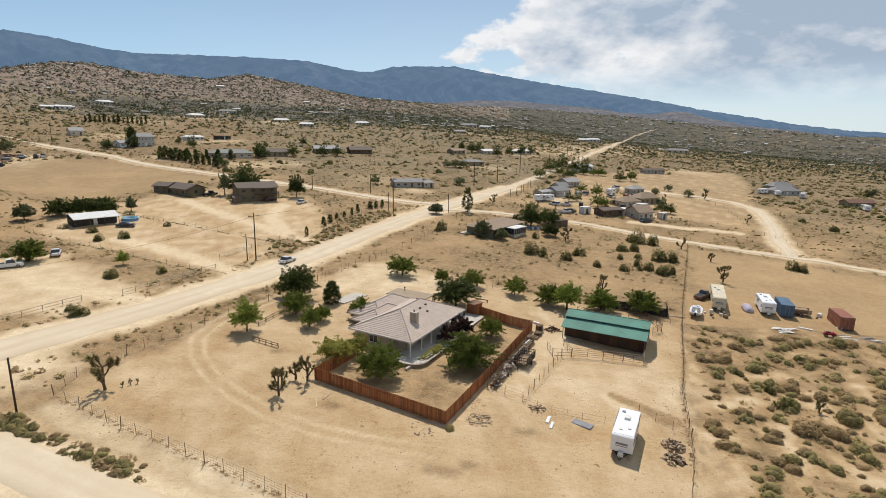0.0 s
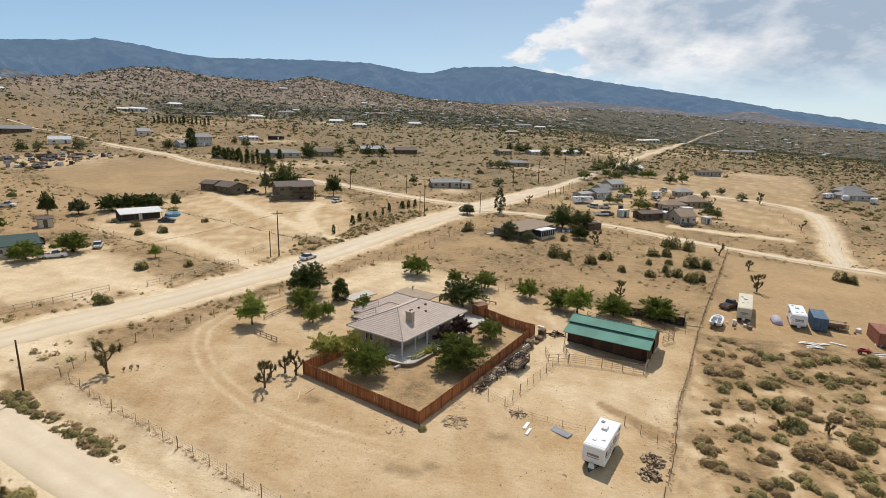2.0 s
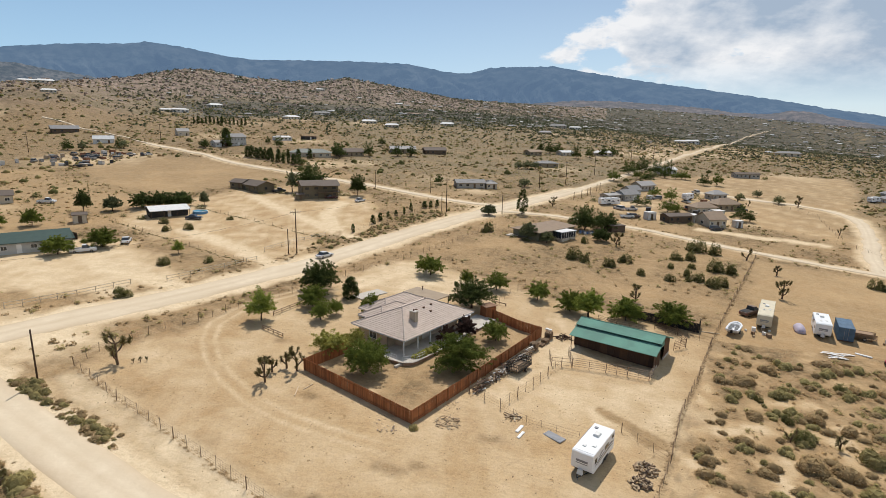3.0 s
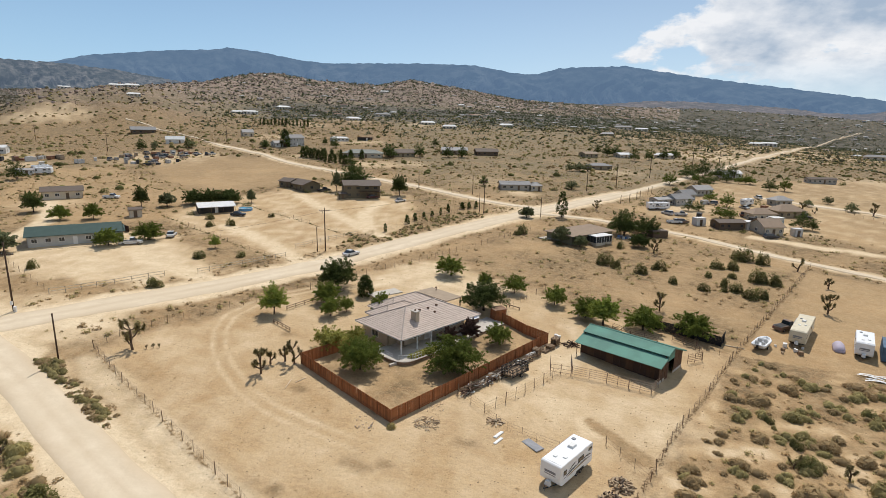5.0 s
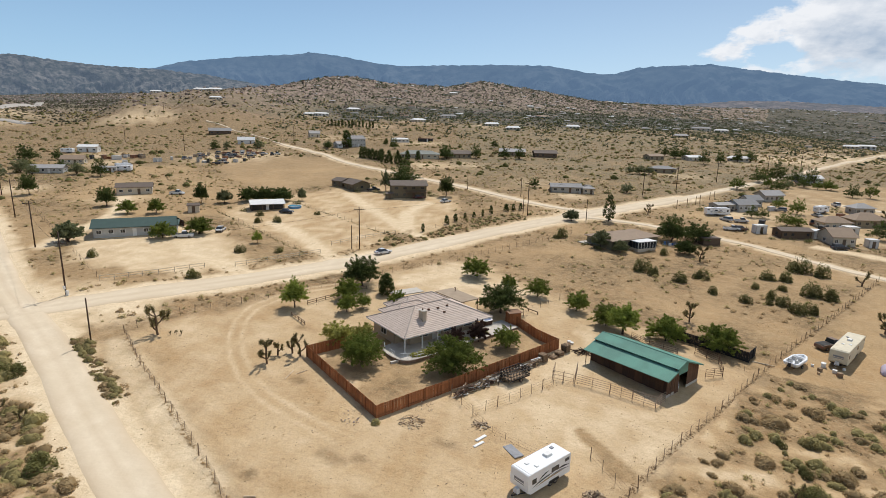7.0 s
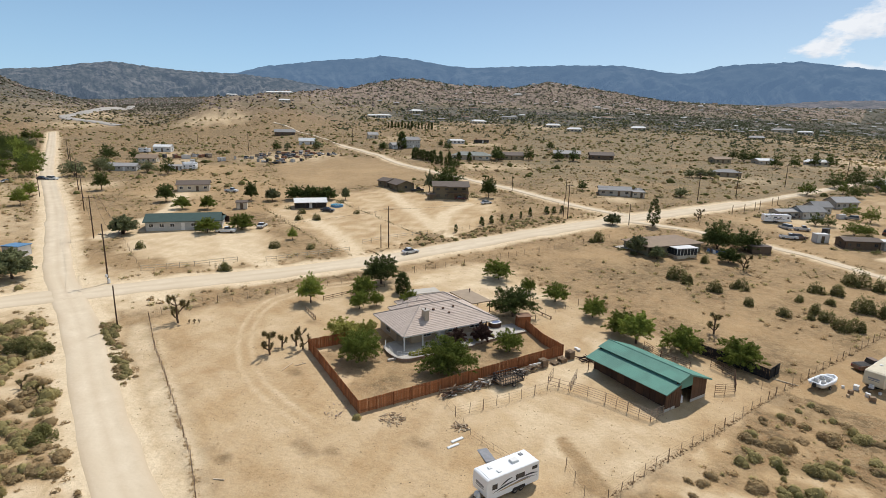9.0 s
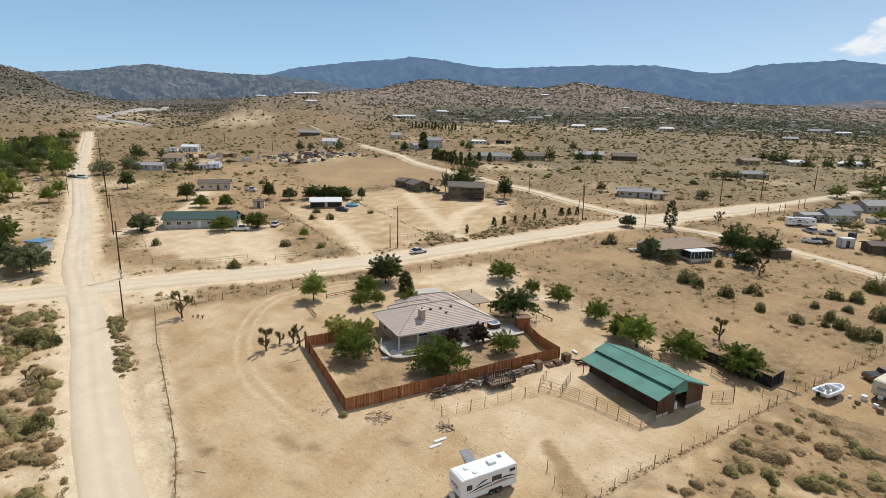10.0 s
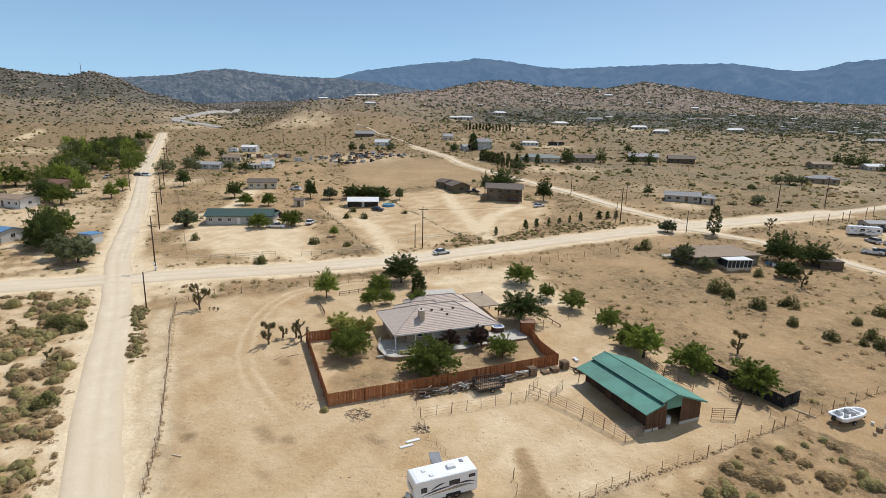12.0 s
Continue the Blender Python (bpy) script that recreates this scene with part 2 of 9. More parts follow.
def ground_mat():
    """Sandy soil: colour by noise at three scales, and by the cover layers of the sheet (r: packed or driven, g: scrubby, b: rocky hillside)."""
    m = bpy.data.materials.new("desert_soil")
    m.use_nodes = True
    nt = m.node_tree
    b = nt.nodes["Principled BSDF"]
    b.inputs["Roughness"].default_value, b.inputs["Specular IOR Level"].default_value = 0.95, 0.15
    N, L = nt.nodes.new, nt.links.new
    tc = N("ShaderNodeTexCoord")

    def nz(scale, detail=6, rough=0.6, lo=0.35, hi=0.65, stretch=None):
        n, r = N("ShaderNodeTexNoise"), N("ShaderNodeMapRange")
        n.inputs["Scale"].default_value, n.inputs["Detail"].default_value, n.inputs["Roughness"].default_value = scale, detail, rough
        if stretch:
            mp = N("ShaderNodeMapping")
            mp.inputs["Scale"].default_value = stretch
            L(tc.outputs["Object"], mp.inputs[0])
            L(mp.outputs[0], n.inputs["Vector"])
        else:
            L(tc.outputs["Object"], n.inputs["Vector"])
        r.inputs["From Min"].default_value, r.inputs["From Max"].default_value = lo, hi
        L(n.outputs["Fac"], r.inputs["Value"])
        return r.outputs[0]

    def mix(f, a, bb, k=1.0):
        n = N("ShaderNodeMix")
        n.data_type = "RGBA"
        if k != 1.0 and not isinstance(f, float):
            mm = N("ShaderNodeMath")
            mm.operation = "MULTIPLY"
            mm.inputs[1].default_value = k
            L(f, mm.inputs[0])
            f = mm.outputs[0]
        if isinstance(f, float):
            n.inputs["Factor"].default_value = f
        else:
            L(f, n.inputs["Factor"])
        for i, v in (("A", a), ("B", bb)):
            if isinstance(v, tuple):
                n.inputs[i].default_value = (*v, 1)
            else:
                L(v, n.inputs[i])
        return n.outputs["Result"]

    at = N("ShaderNodeAttribute")
    at.attribute_name = "cover"
    sp = N("ShaderNodeSeparateColor")
    L(at.outputs["Color"], sp.inputs[0])
    soil = mix(nz(0.045, 8, 0.65, 0.4, 0.6), (0.53, 0.356, 0.18), (0.455, 0.293, 0.142))
    soil = mix(nz(0.35, 8, 0.68, 0.4, 0.62), soil, (0.555, 0.398, 0.222), 0.5)
    soil = mix(nz(1.6, 8, 0.72, 0.5, 0.66), soil, (0.37, 0.238, 0.123), 0.6)
    soil = mix(nz(5.0, 6, 0.7, 0.53, 0.62), soil, (0.23, 0.148, 0.077), 0.4)
    soil = mix(nz(0.9, 8, 0.75, 0.53, 0.60), soil, (0.565, 0.41, 0.235), 0.3)
    # dry grass stubble and litter between the shrubs
    scr = mix(nz(0.02, 8, 0.62, 0.4, 0.6), (0.37, 0.223, 0.108), (0.30, 0.196, 0.10))
    scr = mix(nz(0.22, 8, 0.7), scr, (0.235, 0.146, 0.068), 0.6)
    scr = mix(nz(1.1, 8, 0.72, 0.44, 0.60), scr, (0.357, 0.2596, 0.1421), 0.6)
    scr = mix(nz(2.4, 7, 0.75, 0.5, 0.60), scr, (0.12, 0.082, 0.04), 0.6)
    scr = mix(nz(6.0, 5, 0.7, 0.52, 0.62), scr, (0.425, 0.3097, 0.172), 0.5)
    # tufts and bare patches that still show from far off
    scr = mix(nz(0.42, 8, 0.8, 0.48, 0.56), scr, (0.125, 0.088, 0.045), 0.65)
    scr = mix(nz(0.75, 8, 0.8, 0.53, 0.60), scr, (0.47, 0.345, 0.195), 0.5)
    col = mix(sp.outputs[1], soil, scr)
    pale = mix(nz(0.5, 8, 0.68), (0.785, 0.63, 0.42), (0.675, 0.52, 0.325))
    pale = mix(nz(2.6, 7, 0.7, 0.52, 0.68), pale, (0.42, 0.30, 0.18), 0.4)
    col = mix(sp.outputs[0], col, pale)
    rock = mix(nz(0.06, 7, 0.65, 0.4, 0.6), (0.37, 0.265, 0.215), (0.235, 0.17, 0.14))
    rock = mix(nz(0.11, 9, 0.8, 0.47, 0.56), rock, (0.088, 0.08, 0.056), 0.9)
    rock = mix(nz(0.24, 8, 0.8, 0.53, 0.60), rock, (0.50, 0.405, 0.345), 0.6)
    col = mix(sp.outputs[2], col, rock)
    # brush cover far off, too small to tell apart
    br = mix(nz(0.03, 8, 0.75), (0.07, 0.067, 0.05), (0.15, 0.133, 0.10))
    straw = mix(nz(0.05, 8, 0.75), (0.21, 0.17, 0.10), (0.30, 0.231, 0.138))
    straw = mix(nz(0.5, 8, 0.8, 0.47, 0.57), straw, (0.115, 0.102, 0.058), 0.7)
    dense = N("ShaderNodeMapRange")
    dense.inputs["From Min"].default_value, dense.inputs["From Max"].default_value = 0.9, 1.6
    L(at.outputs["Alpha"], dense.inputs["Value"])
    br = mix(dense.outputs[0], straw, br)
    brf = N("ShaderNodeMath")
    brf.operation = "MULTIPLY"
    L(at.outputs["Alpha"], brf.inputs[0])
    L(nz(0.16, 8, 0.8, 0.38, 0.52), brf.inputs[1])
    col = mix(brf.outputs[0], col, br)
    L(col, b.inputs["Base Color"])
    bp, bn = N("ShaderNodeBump"), N("ShaderNodeTexNoise")
    bn.inputs["Scale"].default_value, bn.inputs["Detail"].default_value, bn.inputs["Roughness"].default_value = 1.3, 8, 0.7
    L(tc.outputs["Object"], bn.inputs["Vector"])
    bp.inputs["Strength"].default_value, bp.inputs["Distance"].default_value = 0.6, 0.42
    L(bn.outputs["Fac"], bp.inputs["Height"])
    L(bp.outputs[0], b.inputs["Normal"])
    return m


def far_mat(name, dark, light, haze_glow, strength, grain, patch):
    """A far range behind miles of air: forest, bare rock and scree in patches; the haze is put in as even emission."""
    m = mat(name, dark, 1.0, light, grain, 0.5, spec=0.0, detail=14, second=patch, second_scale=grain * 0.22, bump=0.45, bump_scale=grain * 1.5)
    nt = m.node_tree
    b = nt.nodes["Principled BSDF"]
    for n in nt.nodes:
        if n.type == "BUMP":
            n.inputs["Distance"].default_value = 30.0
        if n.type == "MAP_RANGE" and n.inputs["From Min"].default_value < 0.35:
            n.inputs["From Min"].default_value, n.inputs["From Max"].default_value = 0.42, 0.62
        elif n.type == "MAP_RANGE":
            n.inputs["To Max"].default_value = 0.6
    # the surface emits an even tint that stands in for haze
    b.inputs["Emission Color"].default_value, b.inputs["Emission Strength"].default_value = (*haze_glow, 1), strength
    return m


M_SOIL = ground_mat()
# far range: the bright blue triple is painted haze, emitted by the slopes
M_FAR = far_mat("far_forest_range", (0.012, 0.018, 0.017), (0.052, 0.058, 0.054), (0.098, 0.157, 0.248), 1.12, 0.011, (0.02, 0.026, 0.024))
# nearer ranges: blue-grey emission paints a thinner haze over rock and soil
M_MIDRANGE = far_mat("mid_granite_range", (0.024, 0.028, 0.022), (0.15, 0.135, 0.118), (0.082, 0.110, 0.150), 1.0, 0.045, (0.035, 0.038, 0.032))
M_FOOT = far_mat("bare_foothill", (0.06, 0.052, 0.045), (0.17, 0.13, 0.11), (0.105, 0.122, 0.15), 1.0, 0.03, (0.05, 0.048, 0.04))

# ---- building blocks ----
class Shape:
    """Vertices and faces of one mesh."""

    def __init__(self):
        self.v, self.f = [], []

    def add(self, verts, faces):
        o = len(self.v)
        self.v.extend(tuple(p) for p in verts)
        self.f.extend(tuple(i + o for i in q) for q in faces)
        return self

    def box(self, c, s, m=None, top=1.0):
        """A box of size s round c; top: scale of its upper face."""
        x, y, z = (a / 2 for a in s)
        vs = [Vector((c[0] + i * x * k, c[1] + j * y * k, c[2] + h * z)) for h, k in ((-1, 1.0), (1, top)) for i, j in ((-1, -1), (1, -1), (1, 1), (-1, 1))]
        if m:
            vs = [m @ v for v in vs]
        return self.add(vs, [(3, 2, 1, 0), (4, 5, 6, 7), (0, 1, 5, 4), (1, 2, 6, 5), (2, 3, 7, 6), (3, 0, 4, 7)])

    def tube(self, a, b, r0, r1=None, n=8):
        """A round bar from a to b, closed at both ends."""
        a, b, r1 = Vector(a), Vector(b), r0 if r1 is None else r1
        q = (b - a).to_track_quat("Z", "Y")
        vs = [p + q @ Vector((r * math.cos(2 * math.pi * i / n), r * math.sin(2 * math.pi * i / n), 0)) for p, r in ((a, r0), (b, r1)) for i in range(n)]
        return self.add(vs, [(i, (i + 1) % n, n + (i + 1) % n, n + i) for i in range(n)] + [tuple(range(n - 1, -1, -1)), tuple(range(n, 2 * n))])

    def loft(self, rings, close=True):
        """Rings of equally many points, joined in turn and capped."""
        n = len(rings[0])
        vs = [p for r in rings for p in r]
        fs = [(k * n + i, k * n + (i + 1) % n, (k + 1) * n + (i + 1) % n, (k + 1) * n + i) for k in range(len(rings) - 1) for i in range(n)]
        if close:
            fs += [tuple(range(n - 1, -1, -1)), tuple(range((len(rings) - 1) * n, len(rings) * n))]
        return self.add(vs, fs)

    def prism(self, outline, y0, y1):
        """An outline in x and z, pushed from y0 to y1."""
        return self.loft([[(x, y0, z) for x, z in outline], [(x, y1, z) for x, z in outline]])

    def mesh(self, name, material, smooth=False):
        me = bpy.data.meshes.new(name)
        me.from_pydata([tuple(p) for p in self.v], [], self.f)
        me.materials.append(material)
        if smooth:
            me.polygons.foreach_set("use_smooth", [True] * len(me.polygons))
        me.update()
        return me


def part(name, shape, material, parent, label="", smooth=False, at=None):
    """One mesh under a thing or a part."""
    ob = new(name, shape if isinstance(shape, bpy.types.Mesh) else shape.mesh(name, material, smooth))
    ob.parent = parent
    if at is not None:
        ob.matrix_basis = at
    return tagged(ob, label)


def thing(name, label, category, m, group=""):
    """An Empty at the base of a thing, which parents its parts."""
    ob = new(name)
    ob.empty_display_size = 0.3
    ob.matrix_basis = m
    return tagged(ob, label, category, group)


def solo(name, shape, material, label, category, m=None, group="", kind="", smooth=False):
    """A thing of one mesh."""
    ob = new(name, shape if isinstance(shape, bpy.types.Mesh) else shape.mesh(name, material, smooth))
    if m is not None:
        ob.matrix_basis = m
    return tagged(ob, label, category, group, kind)


# ---- the lie of the land ----
SLOPE = (-0.9948, -3.952, 2.9514, -0.1536, 0.2525, 1.2846, -0.0647, -0.0508, -0.3083, -0.008)
HUB = (26.0, 4.0)
# skylines as seen from the hub: azimuth, degrees of height
ROCK_HILL = ((-59, -0.6), (-56.3, 0.2), (-53.5, 1.85), (-52.3, 2.3), (-49.4, 2.5), (-47.6, 2.95), (-44.9, 3.0), (-40, 3.55), (-36, 4.4), (-33.8, 4.6), (-29.5, 4.0), (-23.8, 3.75),
             (-20.4, 4.4), (-15.2, 3.65), (-9.5, 2.65), (-4, 2.4), (1.3, 2.2), (8.6, 2.05), (17, 1.5), (26, 0.7), (36, 0.0), (70, -0.6))
LEFT_HILL = ((-100, 4.4), (-85, 4.1), (-78, 3.9), (-73.8, 3.5), (-71.5, 4.1), (-69.7, 3.6), (-67.5, 2.5), (-64.3, 1.75), (-61.9, 1.4), (-59.5, 0.7), (-56.5, -0.6))
MID_RANGE = ((-80, 2.5), (-74, 3.4), (-69.9, 3.77), (-66.4, 4.16), (-64, 4.64), (-61.6, 5.03), (-59, 4.8), (-55.9, 4.58), (-51, 4.55), (-47, 4.3), (-42, 3.6), (-36, 2.0))
FAR_RANGE = ((-70, 3.0), (-58, 4.0), (-51.7, 4.58), (-48.9, 5.37), (-43.2, 6.18), (-39, 6.55), (-37.7, 6.82), (-34.7, 6.6), (-31.4, 6.08), (-28.6, 5.86), (-24.8, 6.03), (-18.9, 6.17), (-13.9, 6.1), (-9.7, 5.38),
             (-7.7, 5.3), (-5.5, 5.88), (-3.4, 5.98), (0.8, 6.05), (3.7, 5.56), (9.3, 4.65), (14.3, 3.93), (20.2, 3.0), (24.7, 2.14), (28.5, 1.56), (32.1, 0.97), (36, 0.5), (44, 0.1))

FOOT_HILLS = ((-22, 0.5), (-16, 2.2), (-13.3, 2.3), (-8.8, 2.3), (-5.4, 2.6), (-1, 2.5), (3.2, 2.85), (7.8, 2.75), (11.8, 2.45), (15.1, 2.2), (17.2, 1.85), (19.9, 1.7), (21.6, 2.0), (23.1, 1.95), (25.3, 1.35), (28.7, 0.75), (34, 0.2))


def skyline(pairs, az):
    a = np.array(pairs)
    return np.interp(az, a[:, 0], a[:, 1], left=-4, right=-4)


def wave(x, y, seed=0.0, n=5):
    """Cheap smooth noise, about -1 to 1, for arrays; x, y in wavelengths."""
    out, amp, tot = 0.0, 1.0, 0.0
    for k in range(n):
        a = 1.7 * k + seed
        u, w = x * math.cos(a) + y * math.sin(a), -x * math.sin(a) + y * math.cos(a)
        f = 1.83 ** k
        out = out + amp * np.sin(6.283 * (u * f + 0.37 * np.sin(6.283 * (w * f * 0.71 + seed)) + seed * 1.3)) * np.cos(6.283 * (w * f * 0.83 + 0.21 * k))
        tot += amp
        amp *= 0.6
    return out / (tot * 0.6)


def land(x, y):
    """Height of the ground at arrays or numbers x, y."""
    x, y = np.asarray(x, float), np.asarray(y, float)
    dx, dy = x - HUB[0], y - HUB[1]
    r = np.hypot(dx, dy) + 1e-6
    k = np.minimum(1.0, 1500.0 / r)
    X, Y = np.arcsinh(x * k / 250) * 2.5, np.arcsinh((y * k - 80) / 250) * 2.5
    z = sum(c * t for c, t in zip(SLOPE, (1.0, X, Y, X * X, X * Y, Y * Y, X ** 3, X * X * Y, X * Y * Y, Y ** 3)))
    z = np.where(y < -60, np.maximum(z, -14) , z)
    z = z + 0.12 * wave(x / 23, y / 23, 0.4, 3) * np.clip((r - 60) / 80, 0, 1) + 0.8 * wave(x / 160, y / 160, 2.1, 4) * np.clip((r - 260) / 200, 0, 1)
    az = np.degrees(np.arctan2(dx, dy))
    for pairs, rc, foot, rough in ((ROCK_HILL, np.interp(az, (-57, -45, -34, -20, -5, 12, 36), (760, 800, 1200, 1350, 1900, 2300, 2400)), 0.60, 5.0), (LEFT_HILL, 1000.0, 0.52, 4.0)):
        top = 33 + rc * np.tan(np.radians(skyline(pairs, az)))
        t = np.clip((r / rc - foot) / (1 - foot), 0, 1)
        s = t * t * (3 - 2 * t) * 0.75 + t * 0.25
        s = np.where(r > rc, np.clip(1 - (r / rc - 1) * 1.6, 0.0, 1), s)
        lift = (top - z) * s
        bumps = rough * wave(x / 95, y / 95, 1.3, 6) * np.clip(t * 1.4, 0, 1) * np.clip(1.25 - t, 0.25, 1)
        bumps = bumps + 0.45 * rough * wave(x / 33, y / 33, 4.7, 4) * np.clip(t * 1.6, 0, 1)
        bumps = bumps * np.clip((near_line(HIGHWAY, x, y) - 8) / 45, 0, 1)
        z = np.where(top > z, z + lift + bumps * np.clip((top - z) / 20, 0, 1), z)
    return z


def G(x, y):
    return float(land(x, y))


def on(x, y, heading=0.0, up=0.0, size=1.0):
    """Standing upright on the ground at x, y, turned by heading."""
    m = pose(x, y, G(x, y) + up, 0, 0, heading)
    return m @ Matrix.Scale(size, 4) if size != 1.0 else m


# ---- ways, yards and what grows where ----
ROAD_A = ((-98, 8), (-80, 38), (-67, 62), (-60, 74), (-52, 87), (-44, 101), (-37, 115), (-30, 133), (-21.5, 155), (-11, 178), (4, 207), (32, 258), (61, 321), (88, 386), (126.6, 478), (164, 572), (233, 752), (330, 1030), (468, 1422), (535, 1556), (604, 1662), (678, 1768))
ROAD_B = ((60, 7), (30, 20), (-2.6, 33), (-11.5, 36), (-20, 39.2), (-31, 43.4), (-47, 50), (-57, 53.8), (-68, 57.5), (-84, 63), (-150, 92), (-247, 131), (-360, 182), (-474, 233))
ROAD_C = ((1, 204), (-23, 210), (-50, 224), (-95, 241), (-136, 257), (-170, 280), (-190, 289), (-225, 306))
ROAD_D = ((-1, 196), (16, 197), (34, 193), (52, 185), (75, 169), (94, 160), (111, 153), (124, 144), (170, 116), (260, 70))
ROAD_E = ((105, 157), (112.4, 175.6), (127.3, 205.6), (137, 228), (141.5, 242), (140, 257), (132, 266), (114, 273), (92, 280))
HIGHWAY = ((-500, 302), (-526, 293.7), (-546.6, 287.4), (-562, 284), (-572, 286), (-579, 294), (-592, 312), (-609.8, 331.1), (-640, 362), (-708, 417.6), (-790, 470), (-874.3, 525.7))
UPPER_TRACK = ((-222, 304.5), (-254, 326), (-293, 346), (-339, 367), (-365, 371))
HILL_TRACKS = (((-813, 222), (-772, 208), (-755, 195), (-765, 190)), ((-719, 238), (-692, 227), (-683, 211), (-674, 194)), ((-541, 155), (-520, 143), (-496, 129)))
NORTH_FENCE = ((-45.4, 139.5), (-57.8, 145.1), (-69.3, 150.4), (-87.8, 157.9), (-102.3, 164.9), (-110.1, 184.2), (-103.7, 190.3))
WEST_FENCE = ((-50.9, 111.8), (-66.4, 118.3), (-86.7, 127.3), (-106.5, 136.3))
VERGES = (((-40.2, 124.7), (-45.4, 139.5), (-40.2, 146.2), (-32.8, 138.6), (-31.3, 128.7)), ((-36.1, 145.7), (-28.0, 140.9), (-24.8, 152.4), (-19.8, 168.2), (-15.6, 188.6), (-22.6, 190.1), (-30.5, 174.5)))
DRIVES = (((-42.0, 110.3), (-48.7, 115.6), (-56.8, 121.1), (-66.8, 127.3), (-81.2, 133.7)), ((-33.0, 139.7), (-42.9, 147.9), (-52.4, 155.3), (-66.4, 166.6), (-79.1, 177.5), (-89.1, 185.8)), ((-56, 94), (-74, 98), (-84, 104)), ((-44.0, 150.0), (-52.8, 167.1), (-54.9, 178.0), (-55.0, 187.0)),
          ((70, 194), (86, 190), (104, 187)), ((-152, 137), (-128, 116), (-108, 84)))
LOOP = ((-26, 105), (-30, 99), (-34.4, 92.2), (-37, 85), (-37.4, 79), (-34.8, 73), (-31, 68), (-25.8, 63), (-19.6, 58.6), (-14, 56), (-8, 54.5), (-1, 53.2), (8, 53), (17, 56))
YARD = ((-16, 67.8), (1, 59.4), (15.6, 89.6), (7, 95), (-12, 75.6))
LANE = ((8, 66), (12.5, 64.6), (20, 79), (25, 98), (18, 104), (17.5, 91))


def near_line(pts, x, y):
    """Distance from points x, y (arrays) to a polyline."""
    d = np.full(np.shape(x), 1e9)
    for (ax, ay), (bx, by) in zip(pts, pts[1:]):
        ux, uy = bx - ax, by - ay
        t = np.clip(((x - ax) * ux + (y - ay) * uy) / (ux * ux + uy * uy), 0, 1)
        d = np.minimum(d, np.hypot(x - ax - t * ux, y - ay - t * uy))
    return d


def inside(poly, x, y, feather=2.5):
    """1 inside a polygon, 0 outside, with a soft and wandering edge (arrays)."""
    c = np.zeros(np.shape(x), bool)
    ring = poly + poly[:1]
    for (ax, ay), (bx, by) in zip(ring, ring[1:]):
        if ay != by:
            c ^= ((ay > y) != (by > y)) & (x < (bx - ax) * (y - ay) / (by - ay) + ax)
    d = np.where(c, 1, -1) * near_line(ring, x, y) + 2.2 * wave(x / 17, y / 17, 5.1, 4)
    return np.clip(0.5 + d / (2 * feather), 0, 1)


LOT = ((-46, 60), (-7, 42), (8, 34), (29, 45), (31, 60), (45, 95), (36, 102), (14, 112), (-14, 128), (-26, 111), (-40, 80))
PEN = ((16, 78), (32, 77), (36, 70), (30, 58), (25, 62), (18, 68), (12, 70))
COURT = ((-24, 104), (-5, 102), (3, 108), (12, 110), (-14, 126), (-22, 118))
EAST_LOT = ((44, 96), (62, 94), (92, 90), (118, 138), (100, 150), (74, 160), (58, 120))
NORTH_LOT = ((-46, 112), (-100, 132), (-112, 150), (-96, 205), (-52, 205), (-36, 170), (-32, 145))
WEST_LOT = ((-62, 84), (-90, 80), (-112, 92), (-112, 112), (-86, 118), (-56, 98))
OLD_FIELD = ((-118, 176), (-104, 205), (-98, 236), (-160, 268), (-186, 262), (-186, 212), (-160, 190))
WEST_FIELD = ((-128, 122), (-112, 150), (-150, 186), (-205, 205), (-225, 190), (-190, 150), (-160, 122))
FAR_EAST = ((34, 222), (56, 201), (88, 214), (113, 195), (159, 277), (191, 337), (221, 415), (152, 386), (77, 324), (44, 245))


